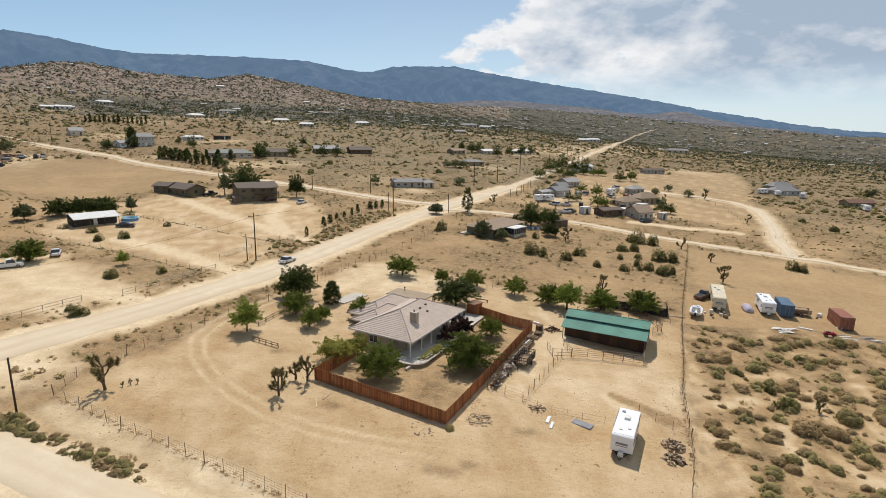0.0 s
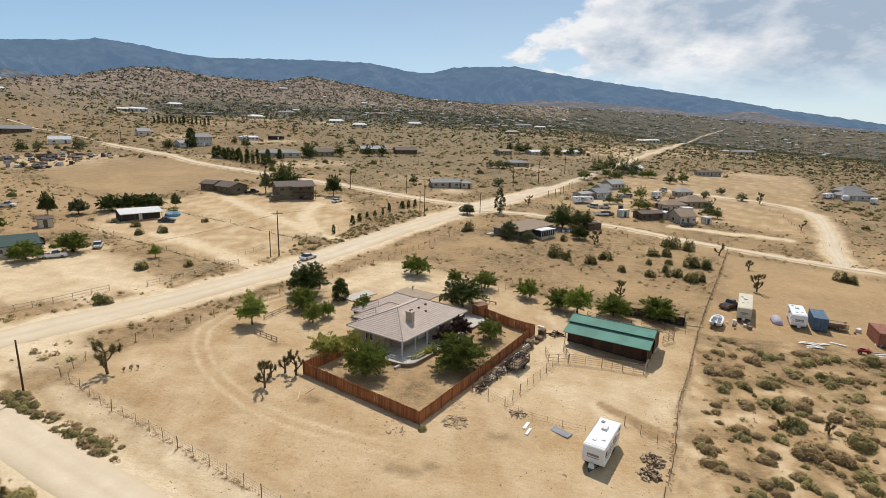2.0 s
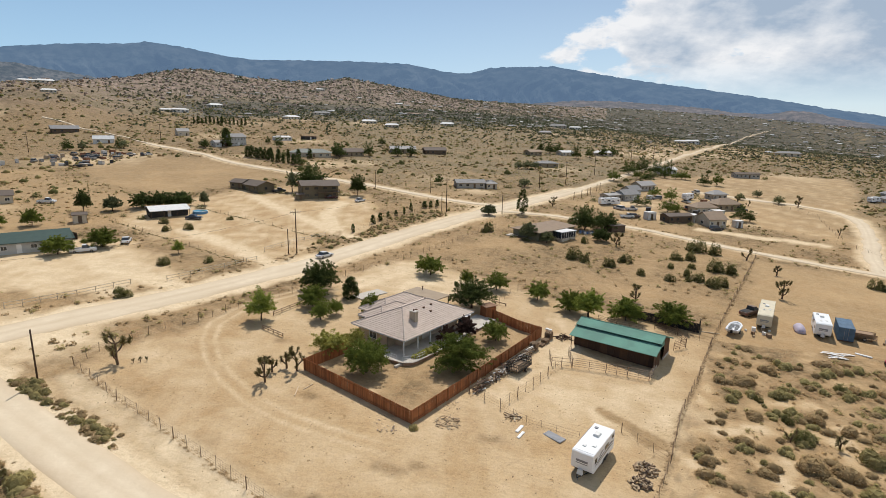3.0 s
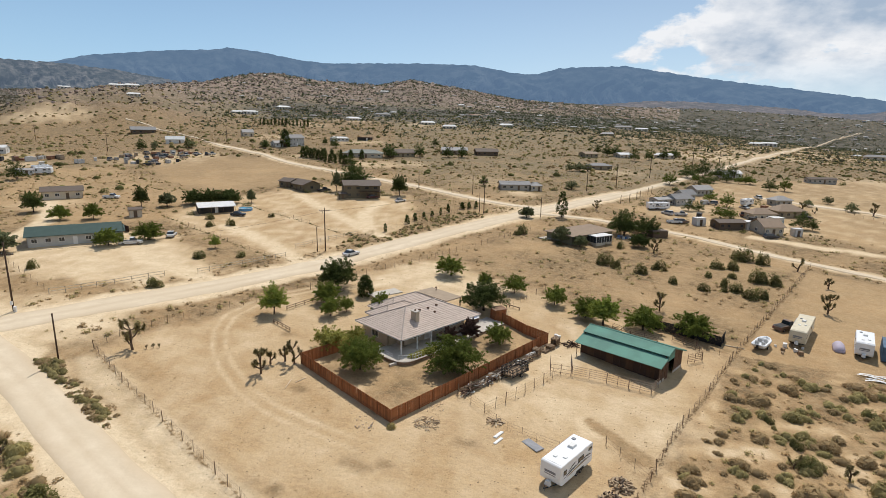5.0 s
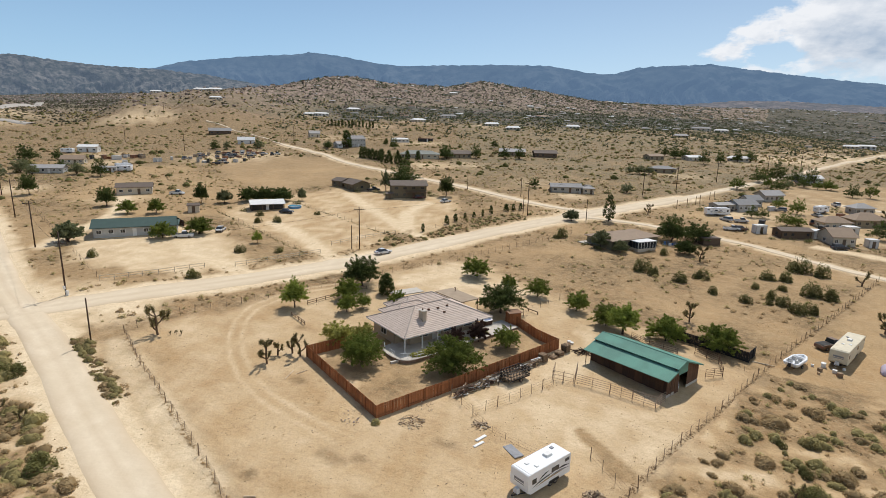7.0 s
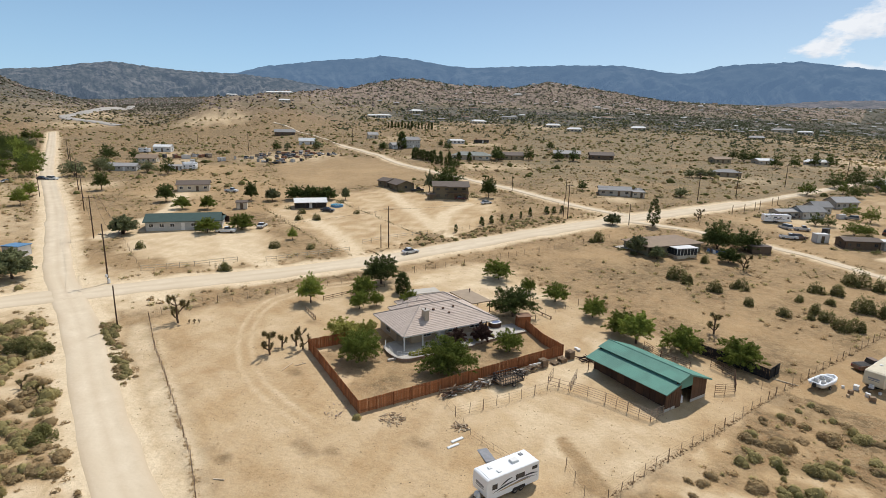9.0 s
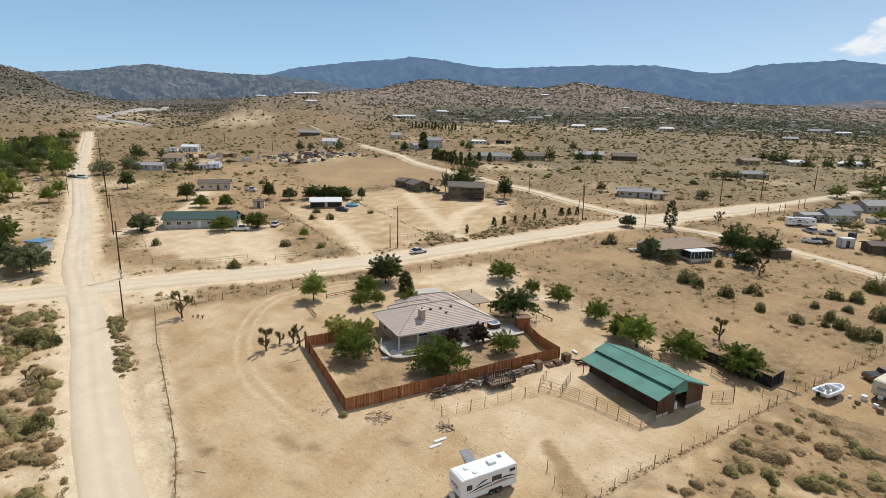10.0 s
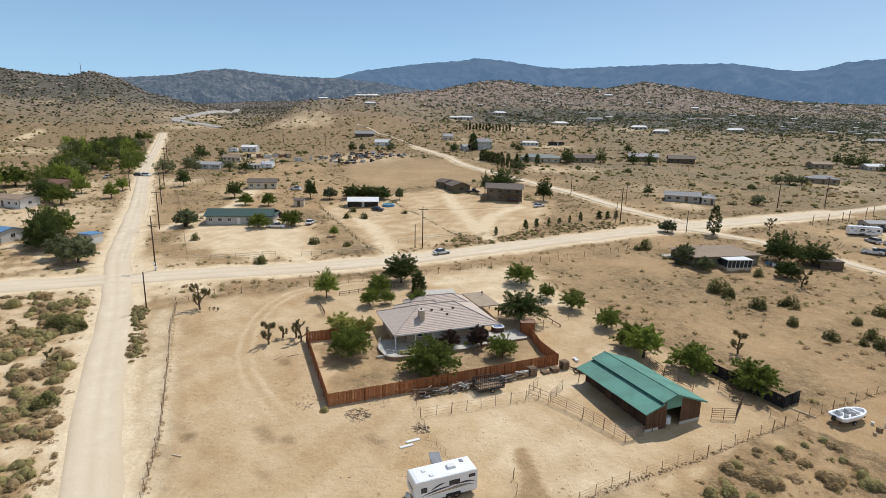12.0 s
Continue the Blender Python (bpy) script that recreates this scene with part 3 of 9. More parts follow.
def cover(x, y):
    """Packed, scrubby, rocky: three layers from 0 to 1 for arrays x, y."""
    n1, n2 = wave(x / 14, y / 14, 0.7, 5), wave(x / 60, y / 60, 3.3, 5)
    soft = lambda d, w, f: np.clip(1 - (d + 0.9 * n1 - w) / f, 0, 1)
    packed = np.maximum.reduce([soft(near_line(ROAD_A[:12], x, y), 4.6, 2.5), soft(near_line(ROAD_A[11:], x, y), 1.6, 1.6), soft(near_line(ROAD_B, x, y), 3.6, 2.4), 0.8 * soft(near_line(ROAD_C, x, y), 2.6, 2.0), 0.8 * soft(near_line(ROAD_D, x, y), 1.9, 1.6),
                                0.85 * soft(near_line(ROAD_E, x, y), 2.6, 2.5)] + [0.9 * soft(near_line(d, x, y), 1.7, 1.6) for d in DRIVES] + [0.7 * soft(near_line(d, x, y), 3.0, 4.0) for d in HILL_TRACKS])
    loop = near_line(LOOP, x, y)
    packed = np.maximum(packed, inside(LOT, x, y) * np.clip(0.25 + 0.26 * wave(x / 19, y / 19, 8.4, 6), 0, 0.6))
    packed = packed * (1 - 0.45 * np.clip(1.6 - loop / 2.0, 0, 1) * np.clip((10 - x) / 16, 0, 1))
    packed = np.maximum(packed, np.clip((10 - x) / 16, 0, 1) * (0.52 + 0.15 * n1) * np.clip(1.15 - np.abs(loop - 0.95) / 0.62, 0, 1))
    packed = np.maximum(packed, inside(LANE, x, y, 1.5) * np.clip(0.6 + 0.3 * n1, 0, 0.9))
    packed = np.maximum(packed, inside(COURT, x, y) * np.clip(0.75 + 0.3 * n1, 0, 1))
    packed = np.maximum(packed, inside(PEN, x, y) * np.clip(0.6 + 0.3 * n1, 0, 0.85))
    packed = np.maximum(packed, inside(WEST_LOT, x, y) * np.clip(0.66 + 0.3 * n1, 0, 0.9))
    packed = np.maximum(packed, inside(NORTH_LOT, x, y) * np.clip(0.26 + 0.4 * n1, 0, 0.7))
    packed = np.maximum(packed, inside(FAR_EAST, x, y) * np.clip(0.06 + 0.3 * n1, 0, 0.4))
    for cx, cy, cr, k in ((-66, 56, 9.5, 1.0), (-74, 50, 10, 1.0), (-68, 62, 12, 1.0), (-80, 60, 8, 0.9), (-57, 66, 7.5, 1.0), (-76, 62, 9, 1.0), (-3, 199, 9, 0.9), (4, 205, 8, 0.9), (108, 156, 6, 0.8), (-150, 60, 26, 0.55), (-196, 78, 24, 0.5), (-196, 124, 12, 0.6), (52, 236, 12, 0.6), (80, 216, 12, 0.5), (66, 212, 10, 0.5), (-425, 350, 34, 0.55), (-585, 318, 42, 0.6), (-520, 275, 30, 0.4), (30, 330, 14, 0.45), (62, 424, 18, 0.4), (100, 484, 36, 0.65), (150, 560, 50, 0.6), (235, 690, 75, 0.55), (20, 640, 26, 0.5), (-164, 560, 26, 0.5), (-240, 615, 26, 0.5), (-206, 240, 24, 0.55), (-196, 262, 12, 0.5), (-98, 277, 13, 0.55), (-82, 292, 12, 0.5), (-146, 285, 10, 0.4), (-152, 372, 18, 0.45), (-214, 368, 22, 0.4), (-12, 234, 8, 0.6), (-34, 258, 14, 0.25), (-372, 540, 26, 0.5), (-250, 470, 16, 0.4), (-242, 545, 18, 0.45), (-268, 208, 16, 0.4), (-240, 192, 12, 0.45), (-150, 134, 10, 0.4), (-214, 92, 14, 0.5), (-390, 112, 30, 0.4), (62, 640, 24, 0.45), (180, 395, 22, 0.4)):
        packed = np.maximum(packed, k * np.clip(1.3 - np.hypot(x - cx, y - cy) / cr + 0.3 * n1, 0, 1))
    bare = np.maximum.reduce([inside(p, x, y) * 1.0 for p in (LOT, NORTH_LOT, WEST_LOT)] + [0.7 * inside(p, x, y) for p in (EAST_LOT, FAR_EAST)] + [0.55 * inside(p, x, y, 6.0) for p in (OLD_FIELD, WEST_FIELD)])
    r = np.hypot(x - HUB[0], y - HUB[1])
    scrub = np.clip(0.72 + 0.45 * n2 + np.clip((r - 230) / 300, 0, 0.6), 0, 1) * (1 - 0.9 * bare) * (1 - np.clip(packed * 1.5, 0, 1))
    near_scrub = ((x > 32 + (y - 60) * 0.38) & (y < 97)) | ((x < -2 - (y - 31) * 2.35) & (y < 58))
    scrub = np.where(near_scrub & (packed < 0.2), np.clip(0.30 + 0.7 * n1 + 0.5 * np.clip((y - 70) / 12, 0, 1) * (x > 0), 0, 1), scrub)
    packed = np.where(near_scrub, np.maximum(packed, np.clip(np.where(x < 0, 0.12, -0.15 - 0.5 * np.clip((y - 70) / 12, 0, 1)) - 0.75 * n1, 0, 0.8)), packed)
    az = np.degrees(np.arctan2(x - HUB[0], y - HUB[1]))
    rocky = np.clip((r - 520) / 220, 0, 1) * np.clip((land(x, y) - 22) / 28, 0, 1) * (az < 6)
    rocky = np.maximum(rocky, 0.3 * np.clip((r - 600) / 250, 0, 1) * (az < -60))
    rocky = rocky * (1 - np.clip(packed * 1.3, 0, 1))
    brush = 0.85 * np.clip((r - 190) / 120, 0, 1) * np.clip(0.95 + 0.5 * n2, 0.3, 1) * (1 - packed)
    brush = brush * (1 - 0.9 * bare)
    crest = rocky * np.clip((land(x, y) - 46) / 26 + 0.3 * n2, 0, 1)
    brush = brush * (1 - 0.5 * crest) * (1 + 4.0 * np.interp(az, (10, 24), (1, 0.3)) * np.clip((r - np.interp(az, (-30, -8, 6, 20), (560, 600, 1000, 1250))) / 250, 0, 1) * np.clip((az + 40) / 8, 0, 1) * (1 - crest))
    brush = np.where((az < -22) & (r < 620), brush * 0.3, brush)
    brush = np.where(az < -54, np.maximum(brush, 1.2 * np.clip((r - 700) / 220, 0, 1) * np.clip((az + 80) / 12, 0.25, 1)), brush)
    brush = np.where((az < -54) & (r > 560), np.maximum(brush, 1.6 * np.clip((land(x, y) - 42) / 16 + 0.4 * n2, 0, 1)), brush)
    brush = np.where((az > 6) & (r < 700), brush * 0.7, brush)
    for v in VERGES:
        k = inside(v, x, y, 0.8) * np.clip((near_line(ROAD_A, x, y) - 3.4) / 1.5, 0, 1)
        packed, scrub = packed * (1 - 0.9 * k), np.maximum(scrub, k * np.clip(0.75 + 0.4 * n1, 0.3, 1))
    # the strip between the near road and the lot fence, and a tongue of tipped brown soil in the pen
    verge = np.clip((near_line(((-44, 57.5), (-26, 49), (-7, 40.5), (10, 30.5)), x, y) - 0.4) * -0.5 + 1.4, 0, 1) * (x < 14)
    packed = np.maximum(packed, verge * np.clip(0.65 + 0.35 * n1, 0, 0.95))
    yard = inside(YARD, x, y, 0.8)
    packed, scrub = packed * (1 - 0.85 * yard), np.maximum(scrub, yard * np.clip(0.55 + 0.4 * n1, 0.1, 0.95))
    # dark dry stains on the open dirt
    for sx, sy, sr in ((0.6, 50, 1.6), (3.5, 51.2, 1.0), (-5, 43.5, 1.3), (6.5, 46, 1.2), (-24, 76, 1.6), (-13, 61.5, 1.3), (10.5, 58, 1.4)):
        spot = np.clip(1.4 - np.hypot(x - sx, (y - sy) * 1.6) / sr + 0.5 * n1, 0, 1)
        packed, scrub = packed * (1 - 0.8 * spot), np.maximum(scrub, 0.8 * spot)
    tip = np.clip((0.7 + 0.14 * np.hypot(x - 23.5, y - 69) + 0.45 * n1 - near_line(((24.0, 68.4), (26.5, 65.8), (29.3, 62.6)), x, y)) / 0.5, 0, 1)
    packed, scrub = packed * (1 - tip), np.maximum(scrub, tip * 0.55)
    return packed, scrub, rocky, brush


def ground_sheet():
    """One sheet from the middle to the horizon: fine ahead of the camera, coarse behind."""
    az = np.radians(np.concatenate([np.linspace(-92, 64, 500), np.linspace(64, 268, 70)[1:-1]]))
    rs = [0.0] + [1.0 + i for i in range(22)]
    while rs[-1] < 4850:
        rs.append(rs[-1] + (0.6 if rs[-1] < 125 else rs[-1] * 0.013))
    rs = np.array(rs)
    A, Rr = np.meshgrid(az, rs)
    x, y = HUB[0] + Rr * np.sin(A), HUB[1] + Rr * np.cos(A)
    z = land(x, y)
    n, k = len(az), len(rs)
    verts = np.stack([x, y, z], -1).reshape(-1, 3)
    i = np.arange(k - 1)[:, None] * n + np.arange(n)[None]
    j = np.arange(k - 1)[:, None] * n + (np.arange(n)[None] + 1) % n
    quads = np.stack([i, i + n, j + n, j], -1).reshape(-1, 4)
    me = bpy.data.meshes.new("ground")
    me.vertices.add(len(verts))
    me.vertices.foreach_set("co", verts.ravel())
    me.loops.add(quads.size)
    me.loops.foreach_set("vertex_index", quads.ravel())
    me.polygons.add(len(quads))
    me.polygons.foreach_set("loop_start", np.arange(0, quads.size, 4))
    me.polygons.foreach_set("use_smooth", np.ones(len(quads), bool))
    me.update(calc_edges=True)
    at = me.color_attributes.new("cover", "FLOAT_COLOR", "POINT")
    c = np.ones((len(verts), 4))
    for q, layer in enumerate(cover(x, y)):
        c[:, q] = layer.ravel()
    at.data.foreach_set("color", c.ravel())
    me.materials.append(M_SOIL)
    tagged(new("ground", me), "dry sandy desert ground rising to rocky hills", "ground", kind="structure")


ground_sheet()


def strip(name, pts, width, label, lift=0.03, rag=0.6, material=None, even=0):
    """A dirt road laid along a line over the ground, with uneven edges and wheel ruts."""
    p = [Vector((*q, 0)) for q in pts]
    line = []
    for a, b in zip(p, p[1:]):
        n = max(1, int((b - a).length / (2.0 if (a - Vector((0, 80, 0))).length < 250 else 5)))
        line += [a.lerp(b, i / n) for i in range(n)]
    line.append(p[-1])
    for _ in range(3):
        line = [line[0]] + [(a + b * 2 + c) / 4 for a, b, c in zip(line, line[1:], line[2:])] + [line[-1]]
    xs = (-1, -0.82, -0.55, -0.3, 0, 0.3, 0.55, 0.82, 1)
    hs = (0.0, 0.03, 0.045, 0.01, 0.045, 0.01, 0.045, 0.03, 0.0)
    zs = np.array([G(c.x, c.y) for c in line])
    if even:
        zs = np.convolve(np.pad(zs, even, mode='edge'), np.ones(2 * even + 1) / (2 * even + 1), 'valid')
    V, F, loose = [], [], []
    for i, c in enumerate(line):
        t = (line[min(i + 1, len(line) - 1)] - line[max(i - 1, 0)]).normalized()
        s = Vector((t.y, -t.x, 0))
        for u, h in zip(xs, hs):
            w = width / 2 * u + (rag * noise.noise((c.x * 0.16, c.y * 0.16, 5.0 if u > 0 else -5.0)) * abs(u))
            q = c + s * w
            worn = {0: 0.42, 0.3: 0.0, 0.55: 0.22, 0.82: 0.5, 1: 0.9}[abs(u)]
            loose.append(min(1, max(0, worn * (1 + 0.9 * noise.noise((q.x * 0.11, q.y * 0.11, u * 3))))))
            d = (c - Vector((*HUB, 0))).length
            V.append((q.x, q.y, (max(zs[i], G(q.x, q.y) - 0.5) if even else G(q.x, q.y)) + lift + h * 0.7 + d * 0.0006 - (lift - 0.004 + d * 0.0006 if abs(u) == 1 else 0)))
    n = len(xs)
    for i in range(len(line) - 1):
        F += [(i * n + k, i * n + k + 1, (i + 1) * n + k + 1, (i + 1) * n + k) for k in range(n - 1)]
    sh = Shape()
    sh.v, sh.f = V, F
    me = sh.mesh(name, material or M_ROAD, True)
    me.attributes.new("loose", "FLOAT", "POINT").data.foreach_set("value", loose)
    tagged(new(name, me), label, "dirt road", kind="structure")


strip("road", ROAD_A[:12], 7.4, "wide pale graded dirt road with wheel ruts")
strip("road", ROAD_A[11:16], 4.2, "pale dirt road running straight to the far town")
strip("road", ROAD_A[15:], 2.8, "narrow far end of the dirt road into the town")
strip("road", ROAD_B, 5.4, "pale dirt road running to the hills", lift=0.045, rag=0.35)
strip("road", ROAD_C, 3.8, "narrow pale dirt side road", lift=0.05)
strip("road", ROAD_D, 3.2, "narrow dirt track across the field", lift=0.05)
M_PAVED = mat("worn_paving", (0.42, 0.38, 0.33), 0.9, (0.36, 0.32, 0.27), 0.1, 0.5)
strip("road", HIGHWAY, 11.0, "pale paved highway curving into the canyon", lift=0.5, rag=0.1, material=M_PAVED)
strip("road", UPPER_TRACK, 1.7, "faint dirt track climbing to the ridge", lift=0.08)
strip("road", ROAD_E, 4.6, "pale dirt track past the far lots", lift=0.07, rag=1.0)


def mountain(name, pairs, rc, depth, material, label, folds, seed, foot=-20.0):
    """A far range: a skyline ridge with sharp spurs and gullies running down to the plain."""
    a = np.array(pairs)
    az = np.linspace(a[0, 0], a[-1, 0], 620)
    rows = 40
    V, F = [], []
    top = 33 + rc * np.tan(np.radians(np.interp(az, a[:, 0], a[:, 1])))
    jag = 0.0009 * rc * wave(az / 1.3, az * 0.11, seed, 6)
    for k in range(rows):
        t = k / (rows - 1)                       # 0 at the foot, 1 on the ridge
        drift = az + 1.6 * wave(t * 0.8, az * 0.03, seed + 3, 3)
        spur = 1 - np.abs(wave(drift / 6.5, t * 0.25, seed + 1, 3)) - 0.45 * np.abs(wave(drift / 1.9, t * 0.5, seed + 2, 4))
        rr = rc - depth * (1 - t) * (1 + folds * spur)
        zz = foot + (top + jag - foot) * (t ** 0.9) + folds * 0.10 * depth * t * (1 - t) * 4 * (spur - 0.4)
        zz = np.minimum(zz, foot + (top + jag - foot) * (rr / rc) * (0.3 + 0.7 * t)) if k < rows - 1 else zz
        V += list(zip(HUB[0] + rr * np.sin(np.radians(az)), HUB[1] + rr * np.cos(np.radians(az)), zz))
    n = len(az)
    for k in range(rows - 1):
        F += [(k * n + i, k * n + i + 1, (k + 1) * n + i + 1, (k + 1) * n + i) for i in range(n - 1)]
    sh = Shape()
    sh.v, sh.f = V, F
    tagged(new(name, sh.mesh(name, material, True)), label, "mountains", kind="structure")


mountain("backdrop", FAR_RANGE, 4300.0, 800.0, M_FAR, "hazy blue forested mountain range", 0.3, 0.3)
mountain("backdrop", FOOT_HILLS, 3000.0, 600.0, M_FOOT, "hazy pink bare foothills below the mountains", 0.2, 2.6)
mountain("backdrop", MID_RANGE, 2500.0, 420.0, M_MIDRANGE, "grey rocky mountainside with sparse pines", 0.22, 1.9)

# ---- the tiled house in its yard ----
def hip_slope(roof, a, b, c, d, courses, lip=0.06):
    """Overlapping tile courses on the slope from eave a-b up to ridge d-c, each a part of the roof."""
    a, b, c, d = (Vector(p) for p in (a, b, c, d))
    n = (b - a).cross(d - a).normalized()
    if n.z < 0:
        n = -n
    for k in range(courses):
        t0, t1 = k / courses, (k + 1.12) / courses
        t1 = min(t1, 1.0)
        l0, r0, l1, r1 = a.lerp(d, t0), b.lerp(c, t0), a.lerp(d, t1), b.lerp(c, t1)
        part("tile_course", Shape().add([l0, r0, r0 + n * lip, l0 + n * lip, r1 + n * 0.005, l1 + n * 0.005], [(0, 1, 2, 3), (3, 2, 4, 5)]), M_TILE, roof)


def hip_roof(parent, u0, u1, v0, v1, eave, rise, course=0.36, label="pale grey-brown concrete tile roof"):
    """A hip roof over a rectangle in the thing's own axes, its courses, ridge caps and soffit."""
    w, l = v1 - v0, u1 - u0
    h = min(w, l) / 2
    mid_v, mid_u = (v0 + v1) / 2, (u0 + u1) / 2
    if l >= w:
        A, B = (u0 + h, mid_v, eave + rise), (u1 - h, mid_v, eave + rise)
    else:
        A, B = (mid_u, v0 + h, eave + rise), (mid_u, v1 - h, eave + rise)
    p = [(u0, v0, eave), (u1, v0, eave), (u1, v1, eave), (u0, v1, eave)]
    faces = [(p[0], p[1], B, A), (p[1], p[2], B, B), (p[2], p[3], A, B), (p[3], p[0], A, A)] if l >= w else [(p[1], p[2], B, A), (p[2], p[3], B, B), (p[3], p[0], A, B), (p[0], p[1], A, A)]
    n = int(math.hypot(h, rise) / course)
    roof = None
    under = Shape().add([(x, y, z - 0.16) for x, y, z in p] + [(x, y, z - 0.01) for x, y, z in p], [(3, 2, 1, 0), (0, 1, 5, 4), (1, 2, 6, 5), (2, 3, 7, 6), (3, 0, 4, 7)])
    roof = part("roof", under, M_WHITE, parent, label)
    for f in faces:
        hip_slope(roof, *f, n)
    for q, e in ((p[0], A), (p[1], B if l >= w else A), (p[2], B), (p[3], A if l >= w else B), (A, B)):
        part("ridge_cap", Shape().tube(Vector(q) + Vector((0, 0, 0.04)), Vector(e) + Vector((0, 0, 0.05)), 0.10, n=6), M_TILECAP, roof)
    return roof


def window(parent, m, w=1.2, h=1.0, frame_mat=None, bars=1):
    """A window set into a wall: local x along the wall, y out of it, origin at its middle."""
    fr = Shape()
    for s in (-1, 1):
        fr.box((s * w / 2, 0.03, 0), (0.08, 0.1, h + 0.08))
        fr.box((0, 0.03, s * h / 2), (w - 0.08, 0.1, 0.08))
    for i in range(bars):
        fr.box((-w / 2 + w * (i + 1) / (bars + 1), 0.035, 0), (0.045, 0.06, h - 0.08))
    wob = part("window", fr, frame_mat or M_WHITE, parent, at=m)
    part("pane", Shape().box((0, 0.012, 0), (w - 0.04, 0.02, h - 0.04)), M_GLASS, wob)
    return wob


def door(parent, m, material, w=0.95, h=2.05):
    """A door with raised panels and a knob; origin at the foot of its middle."""
    s = Shape().box((0, 0.02, h / 2), (w, 0.06, h))
    for z in (0.55, 1.45):
        s.box((0, 0.055, z), (w * 0.62, 0.02, 0.6))
    d = part("door", s, material, parent, at=m)
    part("knob", Shape().tube((w * 0.38, 0.05, 1.0), (w * 0.38, 0.12, 1.0), 0.035, n=8), M_STEEL, d)
    return d


def wall_m(x0, y0, x1, y1, t, z):
    """A place on the outer face of the wall from (x0, y0) to (x1, y1), the outside on the right hand."""
    a = math.degrees(math.atan2(y1 - y0, x1 - x0))
    return pose(x0 + (x1 - x0) * t, y0 + (y1 - y0) * t, z, 0, 0, a) @ pose(0, 0, 0, 0, 0, 180)


def ring_wall(pts, z0, z1, t=0.2):
    """Upright wall of thickness t round a closed outline, counter-clockwise."""
    s = Shape()
    for (ax, ay), (bx, by) in zip(pts, pts[1:] + pts[:1]):
        d = Vector((bx - ax, by - ay, 0))
        n = Vector((-d.y, d.x, 0)).normalized() * t
        e = d.normalized() * t
        a, b = Vector((ax, ay, z0)), Vector((bx, by, z0))
        q = [a, b, b + n - e * 0, a + n]
        s.add(q + [p + Vector((0, 0, z1 - z0)) for p in q], [(3, 2, 1, 0), (4, 5, 6, 7), (0, 1, 5, 4), (1, 2, 6, 5), (2, 3, 7, 6), (3, 0, 4, 7)])
    return s


